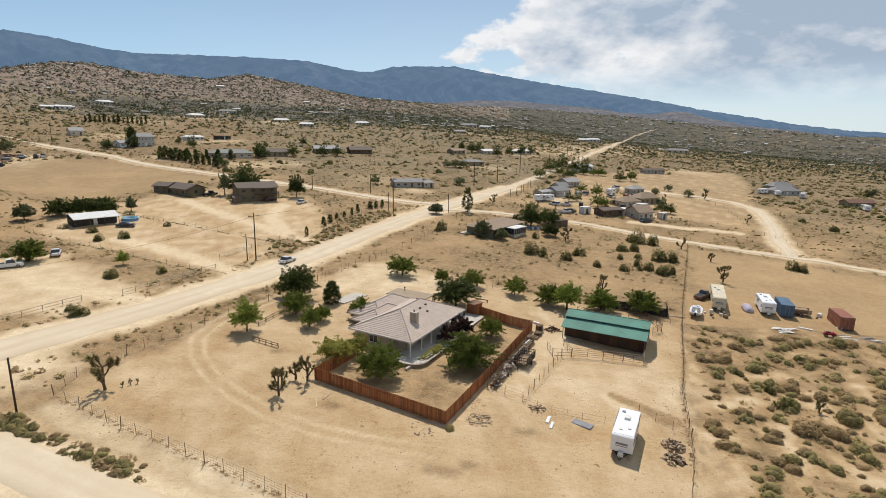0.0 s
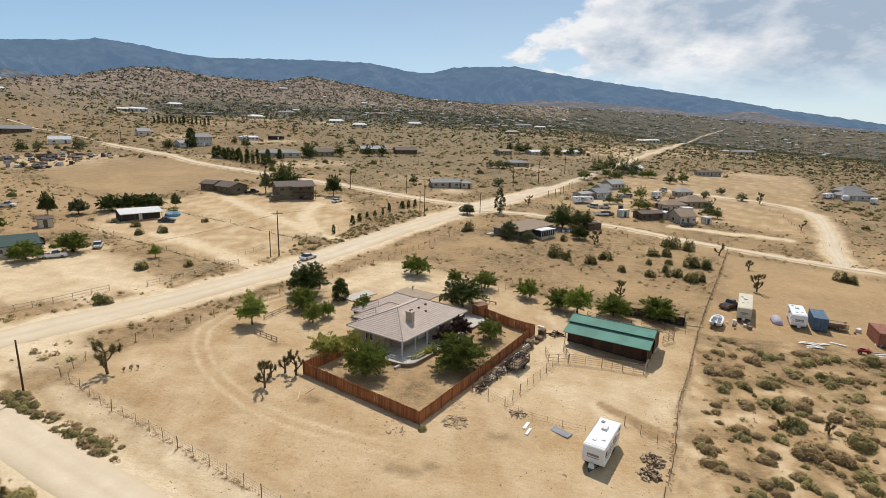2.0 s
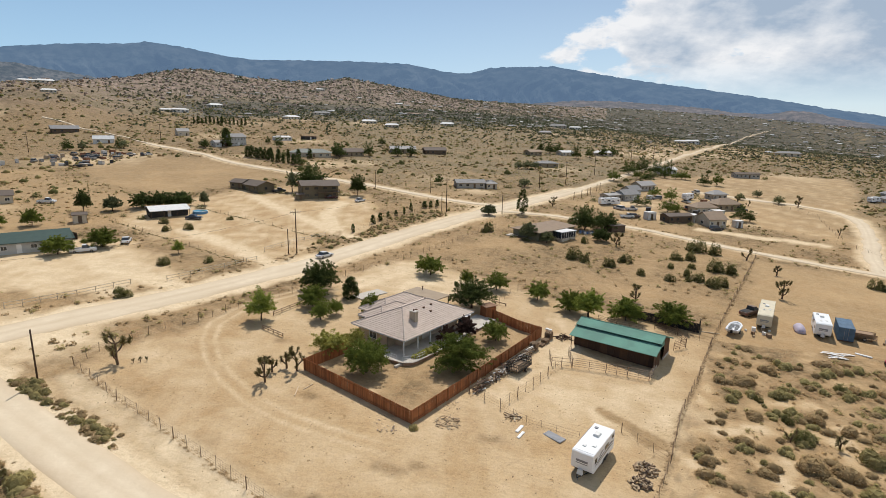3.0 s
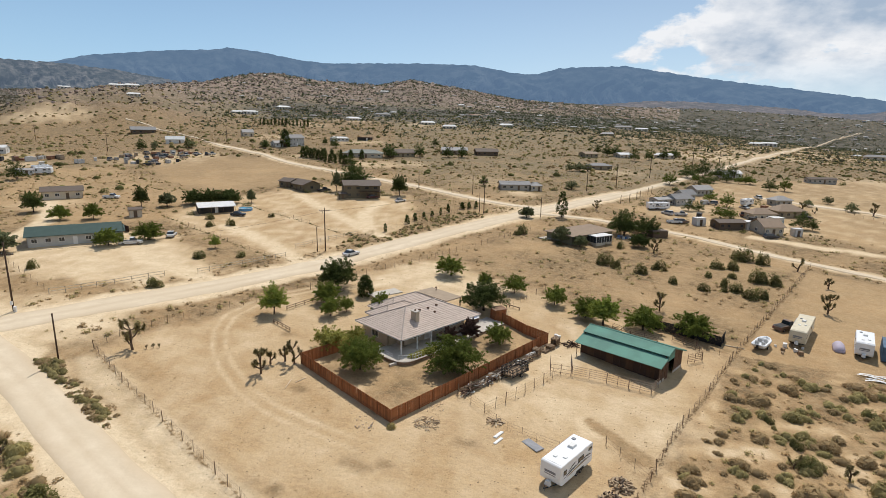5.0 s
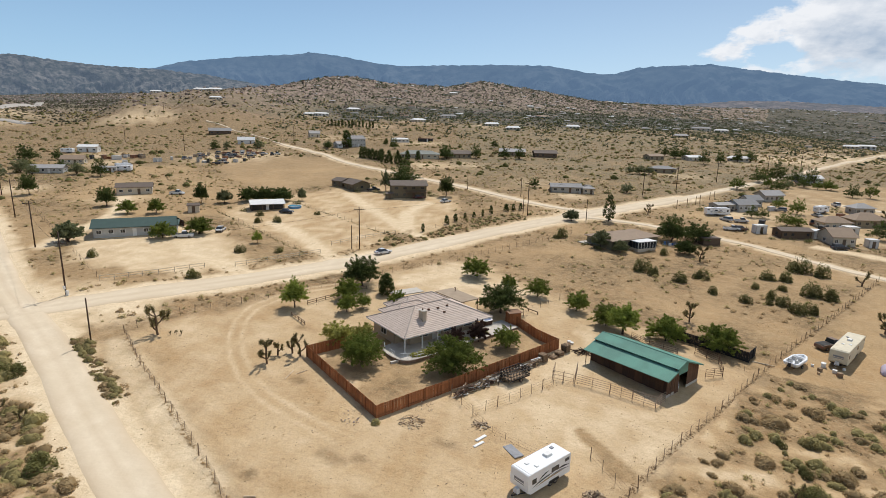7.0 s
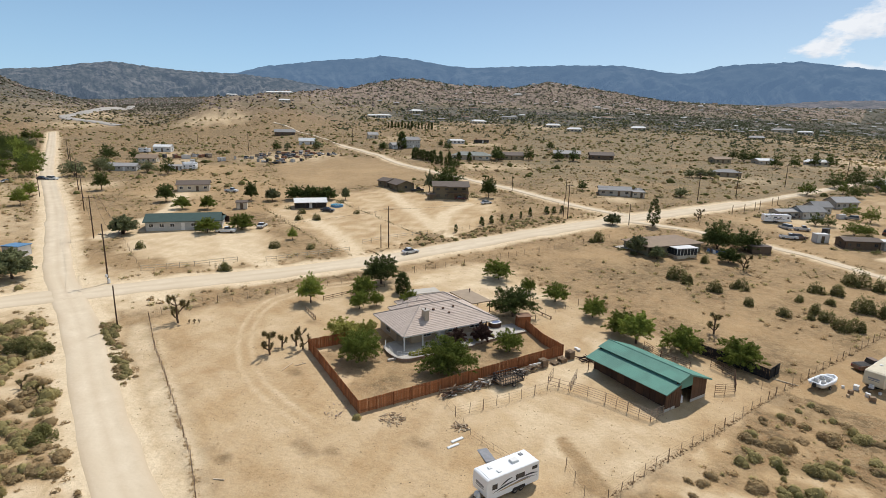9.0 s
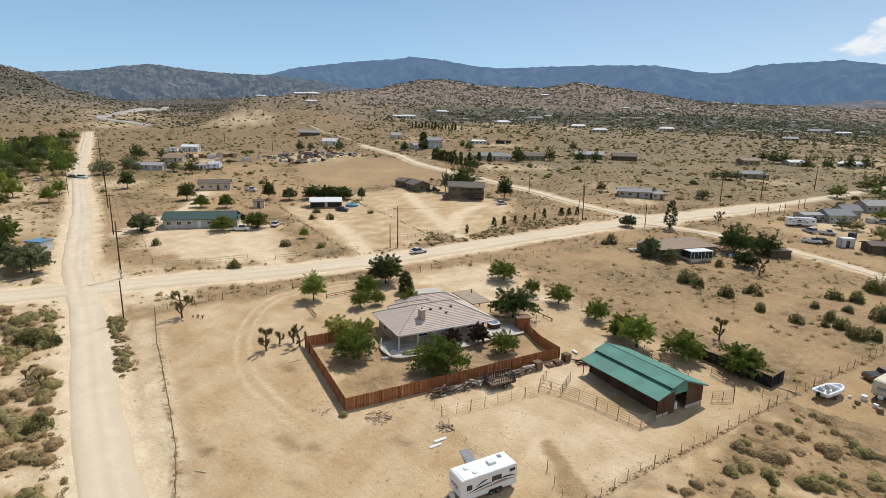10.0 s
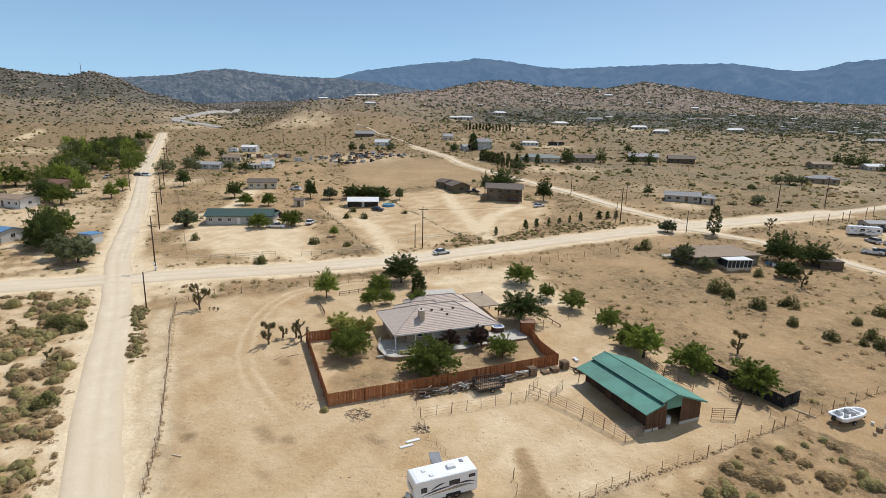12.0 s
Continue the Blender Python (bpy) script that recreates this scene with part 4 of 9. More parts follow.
def main_house():
    """Local u runs along the long side, v away from the yard; origin below the middle of the short eave."""
    u = Vector((0.477, 0.879, 0))
    m = Matrix.LocRotScale((-9.0, 77.72, -0.55), Euler((0, 0, math.atan2(u.y, u.x))), None)
    h = thing("house", "single-storey stucco house with pale grey-brown tiled hip roofs", "house", m)
    E = 2.45                                       # eave over the floor
    # front block: deep eave over a porch on the yard's side (v below 0)
    main = ((2.6, -3.2), (16.6, -3.2), (16.6, 5.0), (0.9, 5.0), (0.9, -1.4), (2.6, -1.4))
    part("wall", ring_wall(main, 0, E - 0.12), M_STUCCO, h)
    rear = ((4.5, 5.0), (17.0, 5.0), (17.0, 10.2), (7.0, 10.2), (7.0, 7.6), (4.5, 7.6))
    part("wall", ring_wall(rear, 0, E - 0.12), M_STUCCO, h)
    part("foundation", Shape().box((8.75, 0.9, -0.45), (15.5, 8.0, 0.88)).box((10.75, 6.3, -0.45), (12.3, 2.5, 0.86)).box((12.0, 8.9, -0.45), (9.8, 2.5, 0.86)), M_CONC, h)
    hip_roof(h, 0.0, 18.0, -5.75, 6.0, E, 2.55)
    hip_roof(h, 3.7, 13.0, 2.6, 8.3, E - 0.05, 1.35)
    hip_roof(h, 6.2, 18.0, 4.2, 10.9, E - 0.1, 1.62)
    # porch posts along the yard's eave and the short end
    for x, y in ((0.35, -5.3), (3.6, -5.3), (6.6, -5.3), (9.6, -5.3)):
        part("porch_post", Shape().box((x, y, (E - 0.15) / 2), (0.16, 0.16, E - 0.15)).box((x, y, 0.08), (0.24, 0.24, 0.16)).box((x, y, E - 0.25), (0.26, 0.22, 0.14)), M_WHITE, h)
    part("porch_beam", Shape().box((8.6, -5.3, E - 0.24), (16.6, 0.14, 0.2)), M_WHITE, h)
    for t, w in ((0.2, 1.6), (0.55, 1.8), (0.86, 2.0)):
        window(h, wall_m(2.6, -3.2, 16.6, -3.2, t, 1.35) , w, 1.15)
    door(h, wall_m(2.6, -3.2, 16.6, -3.2, 0.38, 0.0), M_WHITE, 1.7)
    window(h, wall_m(16.6, -3.2, 16.6, 5.0, 0.18, 1.3), 1.1, 1.2)
    window(h, wall_m(16.6, -3.2, 16.6, 5.0, 0.45, 1.3), 1.1, 1.2)
    window(h, wall_m(0.9, 5.0, 0.9, -1.4, 0.5, 1.3), 1.6, 1.2)
    window(h, wall_m(4.5, 7.6, 4.5, 5.0, 0.5, 1.3), 1.1, 1.1)
    for t in (0.2, 0.5, 0.8):
        window(h, wall_m(17.0, 10.2, 7.0, 10.2, t, 1.3), 1.4, 1.1)
    # chimney with flashing and cap
    c = part("chimney", Shape().box((5.3, -2.9, E + 1.7), (0.75, 1.15, 2.0)), M_STUCCO, h, "beige stucco chimney")
    part("cap", Shape().box((5.3, -2.9, E + 2.74), (0.9, 1.3, 0.12)), M_CONC, c)
    part("flue", Shape().tube((5.3, -2.9, E + 2.78), (5.3, -2.9, E + 3.05), 0.13, n=10), M_RUST, c)
    for x, y in ((7.6, -1.4), (9.4, -1.5), (9.9, -2.6), (11.4, -1.4), (12.6, 0.9)):
        z = E + 2.55 * (5.7 - abs(y)) / 5.7
        part("roof_vent", Shape().box((x, y, z + 0.1), (0.35, 0.3, 0.24)), M_RUST, h)
    # low flat-roofed wing on posts at the far end
    fl = part("roof", Shape().box((20.4, 7.2, E - 0.02), (4.2, 8.2, 0.16)), paint("tan_rolled_roofing", (0.40, 0.31, 0.22), 0.95, bump=0.2, bump_scale=6), h, "flat tan rolled-roofing patio cover")
    for x, y in ((22.3, 3.3), (22.3, 7.2), (22.3, 11.1), (18.5, 11.1)):
        part("porch_post", Shape().box((x, y, (E - 0.1) / 2 - 0.3), (0.15, 0.15, E + 0.5)), M_WOOD, h)
    part("roof_pipe", Shape().tube((21.6, 9.2, E), (21.6, 9.2, E + 0.7), 0.07).tube((21.6, 9.2, E + 0.6), (21.6, 9.2, E + 0.8), 0.16), M_RUST, fl)
    part("air_conditioner", Shape().box((3.7, 6.8, 0.3), (0.9, 0.9, 1.1)), M_WHITE, h, "white air-conditioning unit beside the wall")
    return h


main_house()


def patio():
    """Raised patio round the porch: slab, curved block edge, white rails."""
    u = Vector((0.477, 0.879, 0))
    m = Matrix.LocRotScale((-9.0, 77.72, -1.6), Euler((0, 0, math.atan2(u.y, u.x))), None)
    p = thing("patio", "raised concrete patio with curved block edge and white rails", "patio", m)
    out = [(22.6, -3.0), (22.6, -7.2), (16.0, -7.4), (11.8, -7.7), (11.4, -8.2), (4.0, -8.2)]
    out += [(0.2 + 2.0 * math.cos(a), -6.2 - 2.0 * math.sin(a)) for a in [math.pi / 2 + math.pi / 2 * i / 7 for i in range(8)]]
    out += [(-1.95, -5.4), (-2.0, -4.6), (-1.9, -3.4), (-1.6, -2.2), (-0.6, -1.4), (0.9, -1.2), (0.9, -3.2)]
    n = len(out)
    s = Shape().add([(x, y, 0.0) for x, y in out] + [(x, y, 1.02) for x, y in out], [tuple(range(n)), ] + [(i, (i + 1) % n, n + (i + 1) % n, n + i) for i in range(n)])
    part("retaining_wall", s, M_BLOCK, p, "brown block retaining edge")
    part("slab", Shape().add([(x, y, 1.025) for x, y in out], [tuple(range(n))[::-1]]), M_CONC, p)
    cap = Shape()
    for (ax, ay), (bx, by) in zip(out[:-2], out[1:-1]):
        d = math.hypot(bx - ax, by - ay)
        cap.box((0, 0, 0), (d + 0.05, 0.28, 0.07), pose((ax + bx) / 2, (ay + by) / 2, 1.06, 0, 0, math.degrees(math.atan2(by - ay, bx - ax))))
    part("coping", cap, M_CONC, p)
    # white steel rails by the steps
    for ax, ay, bx, by in ((-1.55, -6.9, -0.2, -8.0), (0.2, -8.05, 2.0, -8.1), (-1.8, -4.4, -1.8, -5.8), (-1.8, -3.0, -1.2, -1.9)):
        s = Shape()
        for k in range(4):
            t = k / 3
            s.tube((ax + (bx - ax) * t, ay + (by - ay) * t, 1.05), (ax + (bx - ax) * t, ay + (by - ay) * t, 1.95), 0.022, n=6)
        for z in (1.95, 1.55):
            s.tube((ax, ay, z), (bx, by, z), 0.028, n=6)
        part("rail", s, M_WHITE, p)
    for k in range(3):
        part("step", Shape().box((-2.2 - 0.32 * k, -6.6 - 0.2 * k, 0.44 - 0.17 * k), (1.6, 0.36, 0.85 - 0.32 * k), pose(0, 0, 0)), M_CONC, p)
    return p


patio()


def hot_tub():
    """A round-cornered tub with a pale rim on the patio."""
    t = thing("hot_tub", "dark-sided hot tub with pale rim on the patio", "hot tub", pose(2.6, 93.3, -0.56, 0, 0, 61))
    ring = lambda r, z: [(r * (abs(math.cos(a)) ** 0.6) * (1 if math.cos(a) > 0 else -1), r * (abs(math.sin(a)) ** 0.6) * (1 if math.sin(a) > 0 else -1), z) for a in [2 * math.pi * i / 24 for i in range(24)]]
    part("cabinet", Shape().loft([ring(0.98, 0.0), ring(0.98, 0.78)]), M_BARN, t)
    part("rim", Shape().loft([ring(1.04, 0.78), ring(1.04, 0.86), ring(0.82, 0.88), ring(0.8, 0.80)]), M_WHITE, t)
    part("water", Shape().loft([ring(0.81, 0.79), ring(0.81, 0.82)]), paint("tub_water", (0.25, 0.3, 0.45), 0.1), t)


def grill():
    t = thing("grill", "black covered barbecue grill on the patio", "grill", pose(2.6, 89.6, -0.56, 0, 0, 61))
    part("cart", Shape().box((0, 0, 0.42), (1.2, 0.55, 0.8)), M_DARK, t)
    part("hood", Shape().prism([(-0.45, 0.82), (0.45, 0.82), (0.42, 1.1), (0.25, 1.22), (-0.25, 1.22), (-0.42, 1.1)], -0.27, 0.27), M_DARK, t)
    for s in (-1, 1):
        part("side_shelf", Shape().box((s * 0.75, 0, 0.8), (0.3, 0.5, 0.05)), M_GREY, t)


solo("driveway_slab", Shape().box((0, 0, 0.0), (6.5, 3.2, 0.16)), M_CONC, "pale concrete drive slab beside the house", "slab", on(-17.4, 100.6, 55))
hot_tub()
grill()


def plank_fence(name, pts, height, label, material, bay=2.4, cap=False):
    """A closed board fence along a line: bays of upright boards, posts and rails; each bay steps with the ground."""
    f = thing(name, label, "fence", pose(pts[0][0], pts[0][1], 0))
    rng = random.Random(len(pts) * 7 + int(height * 10))
    o = Vector((pts[0][0], pts[0][1], 0))
    plank = Shape().box((0, 0, height / 2), (0.137, 0.02, height)).mesh("board", material)
    for (ax, ay), (bx, by) in zip(pts, pts[1:]):
        a, b = Vector((ax, ay, 0)), Vector((bx, by, 0))
        L = (b - a).length
        n = max(1, round(L / bay))
        t = (b - a).normalized()
        s = Vector((-t.y, t.x, 0))
        for k in range(n):
            p0 = a + t * (L * k / n)
            p1 = a + t * (L * (k + 1) / n)
            w = (p1 - p0).length
            c = max(1, int(w / 0.142))
            g0, g1 = G(p0.x, p0.y), G(p1.x, p1.y)
            for i in range(c):
                q = p0 + t * (w * (i + 0.5) / c)
                g = g0 + (g1 - g0) * (i + 0.5) / c
                q = q + s * rng.uniform(-0.008, 0.008) - o
                part("board", plank, None, f, at=Matrix.Translation((q.x, q.y, g - 0.04 + rng.uniform(-0.025, 0.025))) @ pose(0, 0, 0, rng.uniform(-0.6, 0.6), rng.uniform(-0.5, 0.5), math.degrees(math.atan2(t.y, t.x))))
            for z in (0.35, height - 0.35):
                A, B = p0 - s * 0.05 - o, p1 - s * 0.05 - o
                part("rail", Shape().tube((A.x, A.y, g0 + z), (B.x, B.y, g1 + z), 0.045, n=4), material, f)
            A = p0 - s * 0.09 - o
            part("post", Shape().box((A.x, A.y, g0 + height / 2 - 0.1), (0.1, 0.1, height + 0.1)), material, f)
    return f


YARD = ((-15.5, 77.0), (-16.6, 67.9), (1.0, 58.6), (6.3, 69.4), (16.4, 89.6), (12.0, 92.2), (7.6, 96.2))
plank_fence("fence", [(-12.4, 75.6), (-16.6, 67.8)], 1.83, "red-brown cedar board fence at the end of the yard", M_CEDAR)
plank_fence("fence", [(-16.6, 67.8), (1.0, 58.6)], 1.83, "red-brown cedar board fence with its back to the drive", M_CEDAR)
plank_fence("fence", [(1.0, 58.6), (6.4, 69.3), (11.3, 79.4), (16.3, 89.7)], 1.83, "weathered orange cedar board fence behind the woodpile", M_CEDAR)
plank_fence("fence", [(16.3, 89.7), (12.2, 91.6), (7.4, 95.6)], 1.83, "dark red-brown cedar fence at the head of the yard", M_CEDAR)


def shed():
    """The little cedar lean-to by the yard gate."""
    m = on(6.6, 96.4, 42)
    s = thing("garden_shed", "small orange cedar shed with flat roof by the yard", "shed", m)
    part("wall", ring_wall(((-1.1, -0.9), (1.1, -0.9), (1.1, 0.9), (-1.1, 0.9)), 0, 2.1, 0.05), M_CEDAR, s)
    part("roof", Shape().box((0, 0, 2.16), (2.6, 2.2, 0.09)), paint("brown_roll_roof", (0.27, 0.16, 0.10), 0.9), s)
    door(s, pose(0, -0.92, 0, 0, 0, 180), M_CEDAR, 0.9, 1.9)


shed()


def hedge():
    """Low yellow-green planting along the patio edge."""
    u, v = Vector((0.477, 0.879, 0)), Vector((-0.879, 0.477, 0))
    for i, (a, b, s) in enumerate(((0.9, -7.5, 0.6), (1.8, -7.6, 0.7), (2.7, -7.6, 0.75), (3.6, -7.6, 0.75), (4.5, -7.6, 0.7), (5.4, -7.6, 0.66), (11.6, -7.0, 0.45), (13.0, -7.0, 0.42), (14.6, -6.9, 0.4), (16.0, -6.9, 0.38))):
        p = Vector((-9.0, 77.72, 0)) + u * a + v * (b + 0.3)
        HEDGES.append((p.x, p.y, s))


HEDGES = []
hedge()

# ---- horse barn, pens, trailer ----
def barn():
    """Local x along the front eave, y towards the back; origin on the ground below the front left eave corner."""
    ax = Vector((12.35, -6.15, 0)).normalized()
    m = Matrix.LocRotScale((20.75, 86.95, -2.15), Euler((0, 0, math.atan2(ax.y, ax.x))), None)
    b = thing("barn", "dark brown open-fronted horse barn with green metal monitor roof", "barn", m)
    L, D = 13.8, 9.7
    z0, z1, zr, zb = 2.62, 3.52, 4.42, 2.55       # front eave, top of the front sheet, ridge, back eave
    up = Vector((0, 0, 0.06))

    def sheet(name, y0, za, y1, zb_, x0=0.0, x1=L, ribs=True):
        t, xs, k = 0.07, [x0], 0.3
        top = [(x0, t)]
        while k < x1 - x0 - 0.1:
            top += [(x0 + k - 0.02, t), (x0 + k, t + 0.018), (x0 + k + 0.02, t)]
            k += 0.3
        top.append((x1, t))
        ring = [(x1, 0.0), (x0, 0.0)]
        s = Shape().loft([[(x, y, z + dz) for x, dz in top + ring] for y, z in ((y0, za), (y1, zb_))])
        return part(name, s, M_GREENROOF, b, "ribbed green metal roofing" if name == "roof" else "")

    sheet("roof", 0.0, z0, 2.95, z1)
    sheet("roof", 2.55, z1 + 0.22, 4.75, zr)
    sheet("roof", 9.9, zb, 4.75, zr)
    part("ridge_cap", Shape().tube((-0.02, 4.75, zr + 0.06), (L + 0.02, 4.75, zr + 0.06), 0.09, n=6), M_GREENROOF, b)
    # monitor gap between the two front sheets, its shade put in as a black strip
    part("clerestory", Shape().box((L / 2, 2.9, z1 + 0.14), (L - 0.1, 0.05, 0.34)), M_DARK, b, "black strip standing for the shade in the gap under the monitor roof")
    # walls: back, middle, gable ends, set under the eaves
    def boards(name, x0, y0, x1, y1, za, zt, material, top=None):
        d = math.hypot(x1 - x0, y1 - y0)
        n = max(1, int(d / 0.28))
        a = math.degrees(math.atan2(y1 - y0, x1 - x0))
        for i in range(n):
            t = (i + 0.5) / n
            x, y = x0 + (x1 - x0) * t, y0 + (y1 - y0) * t
            h = (top(y) if top else zt) - za
            part("board", Shape().box((0, 0, 0), (d / n - 0.008, 0.04, h)), material, b, at=pose(x, y, za + h / 2, 0, 0, a))

    roofline = lambda y: (z0 + (z1 - z0) * y / 2.95 if y < 2.6 else z1 + 0.2 + (zr - z1 - 0.2) * (y - 2.6) / 2.15 if y < 4.75 else zr - (zr - zb) * (y - 4.75) / 5.15) - 0.05
    boards("back_wall", 0.4, 9.3, L - 0.4, 9.3, 0, zb + 0.15, M_BARN)
    boards("stall_wall", 0.4, 1.7, L - 0.4, 1.7, 0, 2.7, M_BARN)
    boards("gable_wall", 0.4, 1.7, 0.4, 9.3, 0, 0, M_BARN, roofline)
    gx = L - 0.4
    boards("gable_wall", gx, 0.5, gx, 3.6, 0, 0, M_BARN_L, roofline)
    boards("gable_wall", gx, 6.0, gx, 9.3, 0, 0, M_BARN_L, roofline)
    boards("gable_wall", gx, 3.6, gx, 6.0, 2.5, 0, M_GREENROOF, roofline)
    part("fascia", Shape().add([(L + 0.02, 0, z0 - 0.1), (L + 0.02, 2.95, z1 - 0.1), (L + 0.02, 2.95, z1 + 0.1), (L + 0.02, 0, z0 + 0.1)], [(0, 1, 2, 3)])
         .add([(L + 0.02, 2.55, z1 + 0.1), (L + 0.02, 4.75, zr - 0.14), (L + 0.02, 4.75, zr + 0.06), (L + 0.02, 2.55, z1 + 0.3)], [(0, 1, 2, 3)])
         .add([(L + 0.02, 4.75, zr - 0.14), (L + 0.02, 9.9, zb - 0.14), (L + 0.02, 9.9, zb + 0.06), (L + 0.02, 4.75, zr + 0.06)], [(0, 1, 2, 3)]), M_GREENROOF, b)
    for i in range(5):
        x = 0.4 + (L - 0.8) * i / 4
        part("post", Shape().box((x, 1.6, z0 / 2), (0.14, 0.14, z0)), M_BARN, b)
        if i < 4:
            part("stall_door", Shape().box((x + 1.6, 1.64, 1.1), (1.2, 0.06, 2.1)).box((x + 1.6, 1.6, 1.1), (1.1, 0.04, 0.12)), M_BARN_L, b)
    part("beam", Shape().box((L / 2, 0.35, z0 - 0.06), (L - 0.8, 0.1, 0.2)), M_BARN, b)
    part("post", Shape().tube((0.3, 0.4, 0), (0.3, 0.4, z0), 0.06), M_RUST, b)
    part("aisle_door", Shape().box((gx + 0.06, 3.1, 1.2), (0.05, 1.1, 2.3)).box((gx + 0.1, 3.1, 1.2), (0.03, 0.1, 2.2)), M_BARN_L, b, "brown sliding barn door standing open")
    part("skirting", Shape().box((gx, 1.95, 0.2), (0.1, 3.0, 0.4)).box((gx, 7.6, 0.2), (0.1, 3.3, 0.4)), M_CONC, b)
    part("water_tub", Shape().tube((L - 1.3, 4.8, 0.0), (L - 1.3, 4.8, 0.9), 0.5, 0.42, n=14), M_WHITE, b, "pale round tub inside the doorway")


barn()


M_PIPE = paint("rusty_pale_pipe", (0.34, 0.24, 0.165), 0.7)


def pipe_pieces(L=3.6, h=1.6, rails=5):
    """A portable corral panel of steel pipe, local x along it."""
    out = []
    for i in range(rails):
        out.append(Shape().tube((0, 0, 0.3 + (h - 0.3) * i / (rails - 1)), (L, 0, 0.3 + (h - 0.3) * i / (rails - 1)), 0.028, n=5))
    for x in (L / 2, L):
        out.append(Shape().tube((x, 0, 0), (x, 0, h), 0.035, n=5))
    return out


def corral(name, label, pts, material=None, h=1.6, rails=5, closed=False):
    """Corral panels set end to end along a line."""
    c = thing(name, label, "corral", pose(pts[0][0], pts[0][1], 0))
    for (ax, ay), (bx, by) in zip(pts, pts[1:]):
        d = math.hypot(bx - ax, by - ay)
        n = max(1, round(d / 3.4))
        for k in range(n):
            x, y = ax + (bx - ax) * k / n, ay + (by - ay) * k / n
            x2, y2 = ax + (bx - ax) * (k + 1) / n, ay + (by - ay) * (k + 1) / n
            z, z2 = G(x, y), G(x2, y2)
            m = pose(x - pts[0][0], y - pts[0][1], z, 0, -math.degrees(math.atan2(z2 - z, d / n)), math.degrees(math.atan2(by - ay, bx - ax)))
            panel = part("panel", Shape().tube((0, 0, 0), (0, 0, h), 0.035, n=5), material or M_STEEL, c, at=m)
            for s in pipe_pieces(d / n - 0.05, h, rails):
                part("pipe", s, material or M_STEEL, panel)
    return c


corral("corral", "rusty pipe corral panels before the open barn", [(20.6, 83.6), (21.0, 79.6), (25.9, 79.3), (31.9, 78.3), (33.0, 80.6)], M_PIPE, 1.55)
corral("corral", "pale pipe gate beside the barn pen", [(17.6, 82.0), (17.9, 79.2), (20.9, 79.4)], M_PIPE, 1.4, 3)
corral("corral", "rusty pipe pen at the back of the barn", [(38.0, 90.6), (40.4, 92.6), (40.0, 97.0), (36.5, 99.2)], M_RUST, 1.5)
corral("corral", "rusty pipe pen behind the barn", [(26.6, 99.4), (29.6, 97.2), (34.0, 96.4)], M_RUST, 1.5)


def wheel(parent, x, y, r=0.34, w=0.22, name="wheel"):
    """A tyre with a rim, its axle along local y."""
    t = part(name, Shape().tube((x, y - w / 2, r), (x, y + w / 2, r), r, n=16), M_DARK, parent)
    part("rim", Shape().tube((x, y - w / 2 - 0.012, r), (x, y + w / 2 + 0.012, r), r * 0.55, n=12), M_STEEL, t)
    return t


M_SWOOSH = paint("charcoal_stripe", (0.07, 0.07, 0.075), 0.5)


def side_profile(L, h, z0, nose=0.35):
    """The side of a travel trailer: slanted nose, rounded roof corners."""
    return [(-L / 2 + 0.55, z0), (L / 2 - 0.1, z0), (L / 2, z0 + 0.15), (L / 2, z0 + h - 0.1), (L / 2 - 0.08, z0 + h), (-L / 2 + 0.22, z0 + h), (-L / 2 + 0.1, z0 + h - 0.1), (-L / 2, z0 + h * 0.5), (-L / 2 + 0.1, z0 + 0.3)]


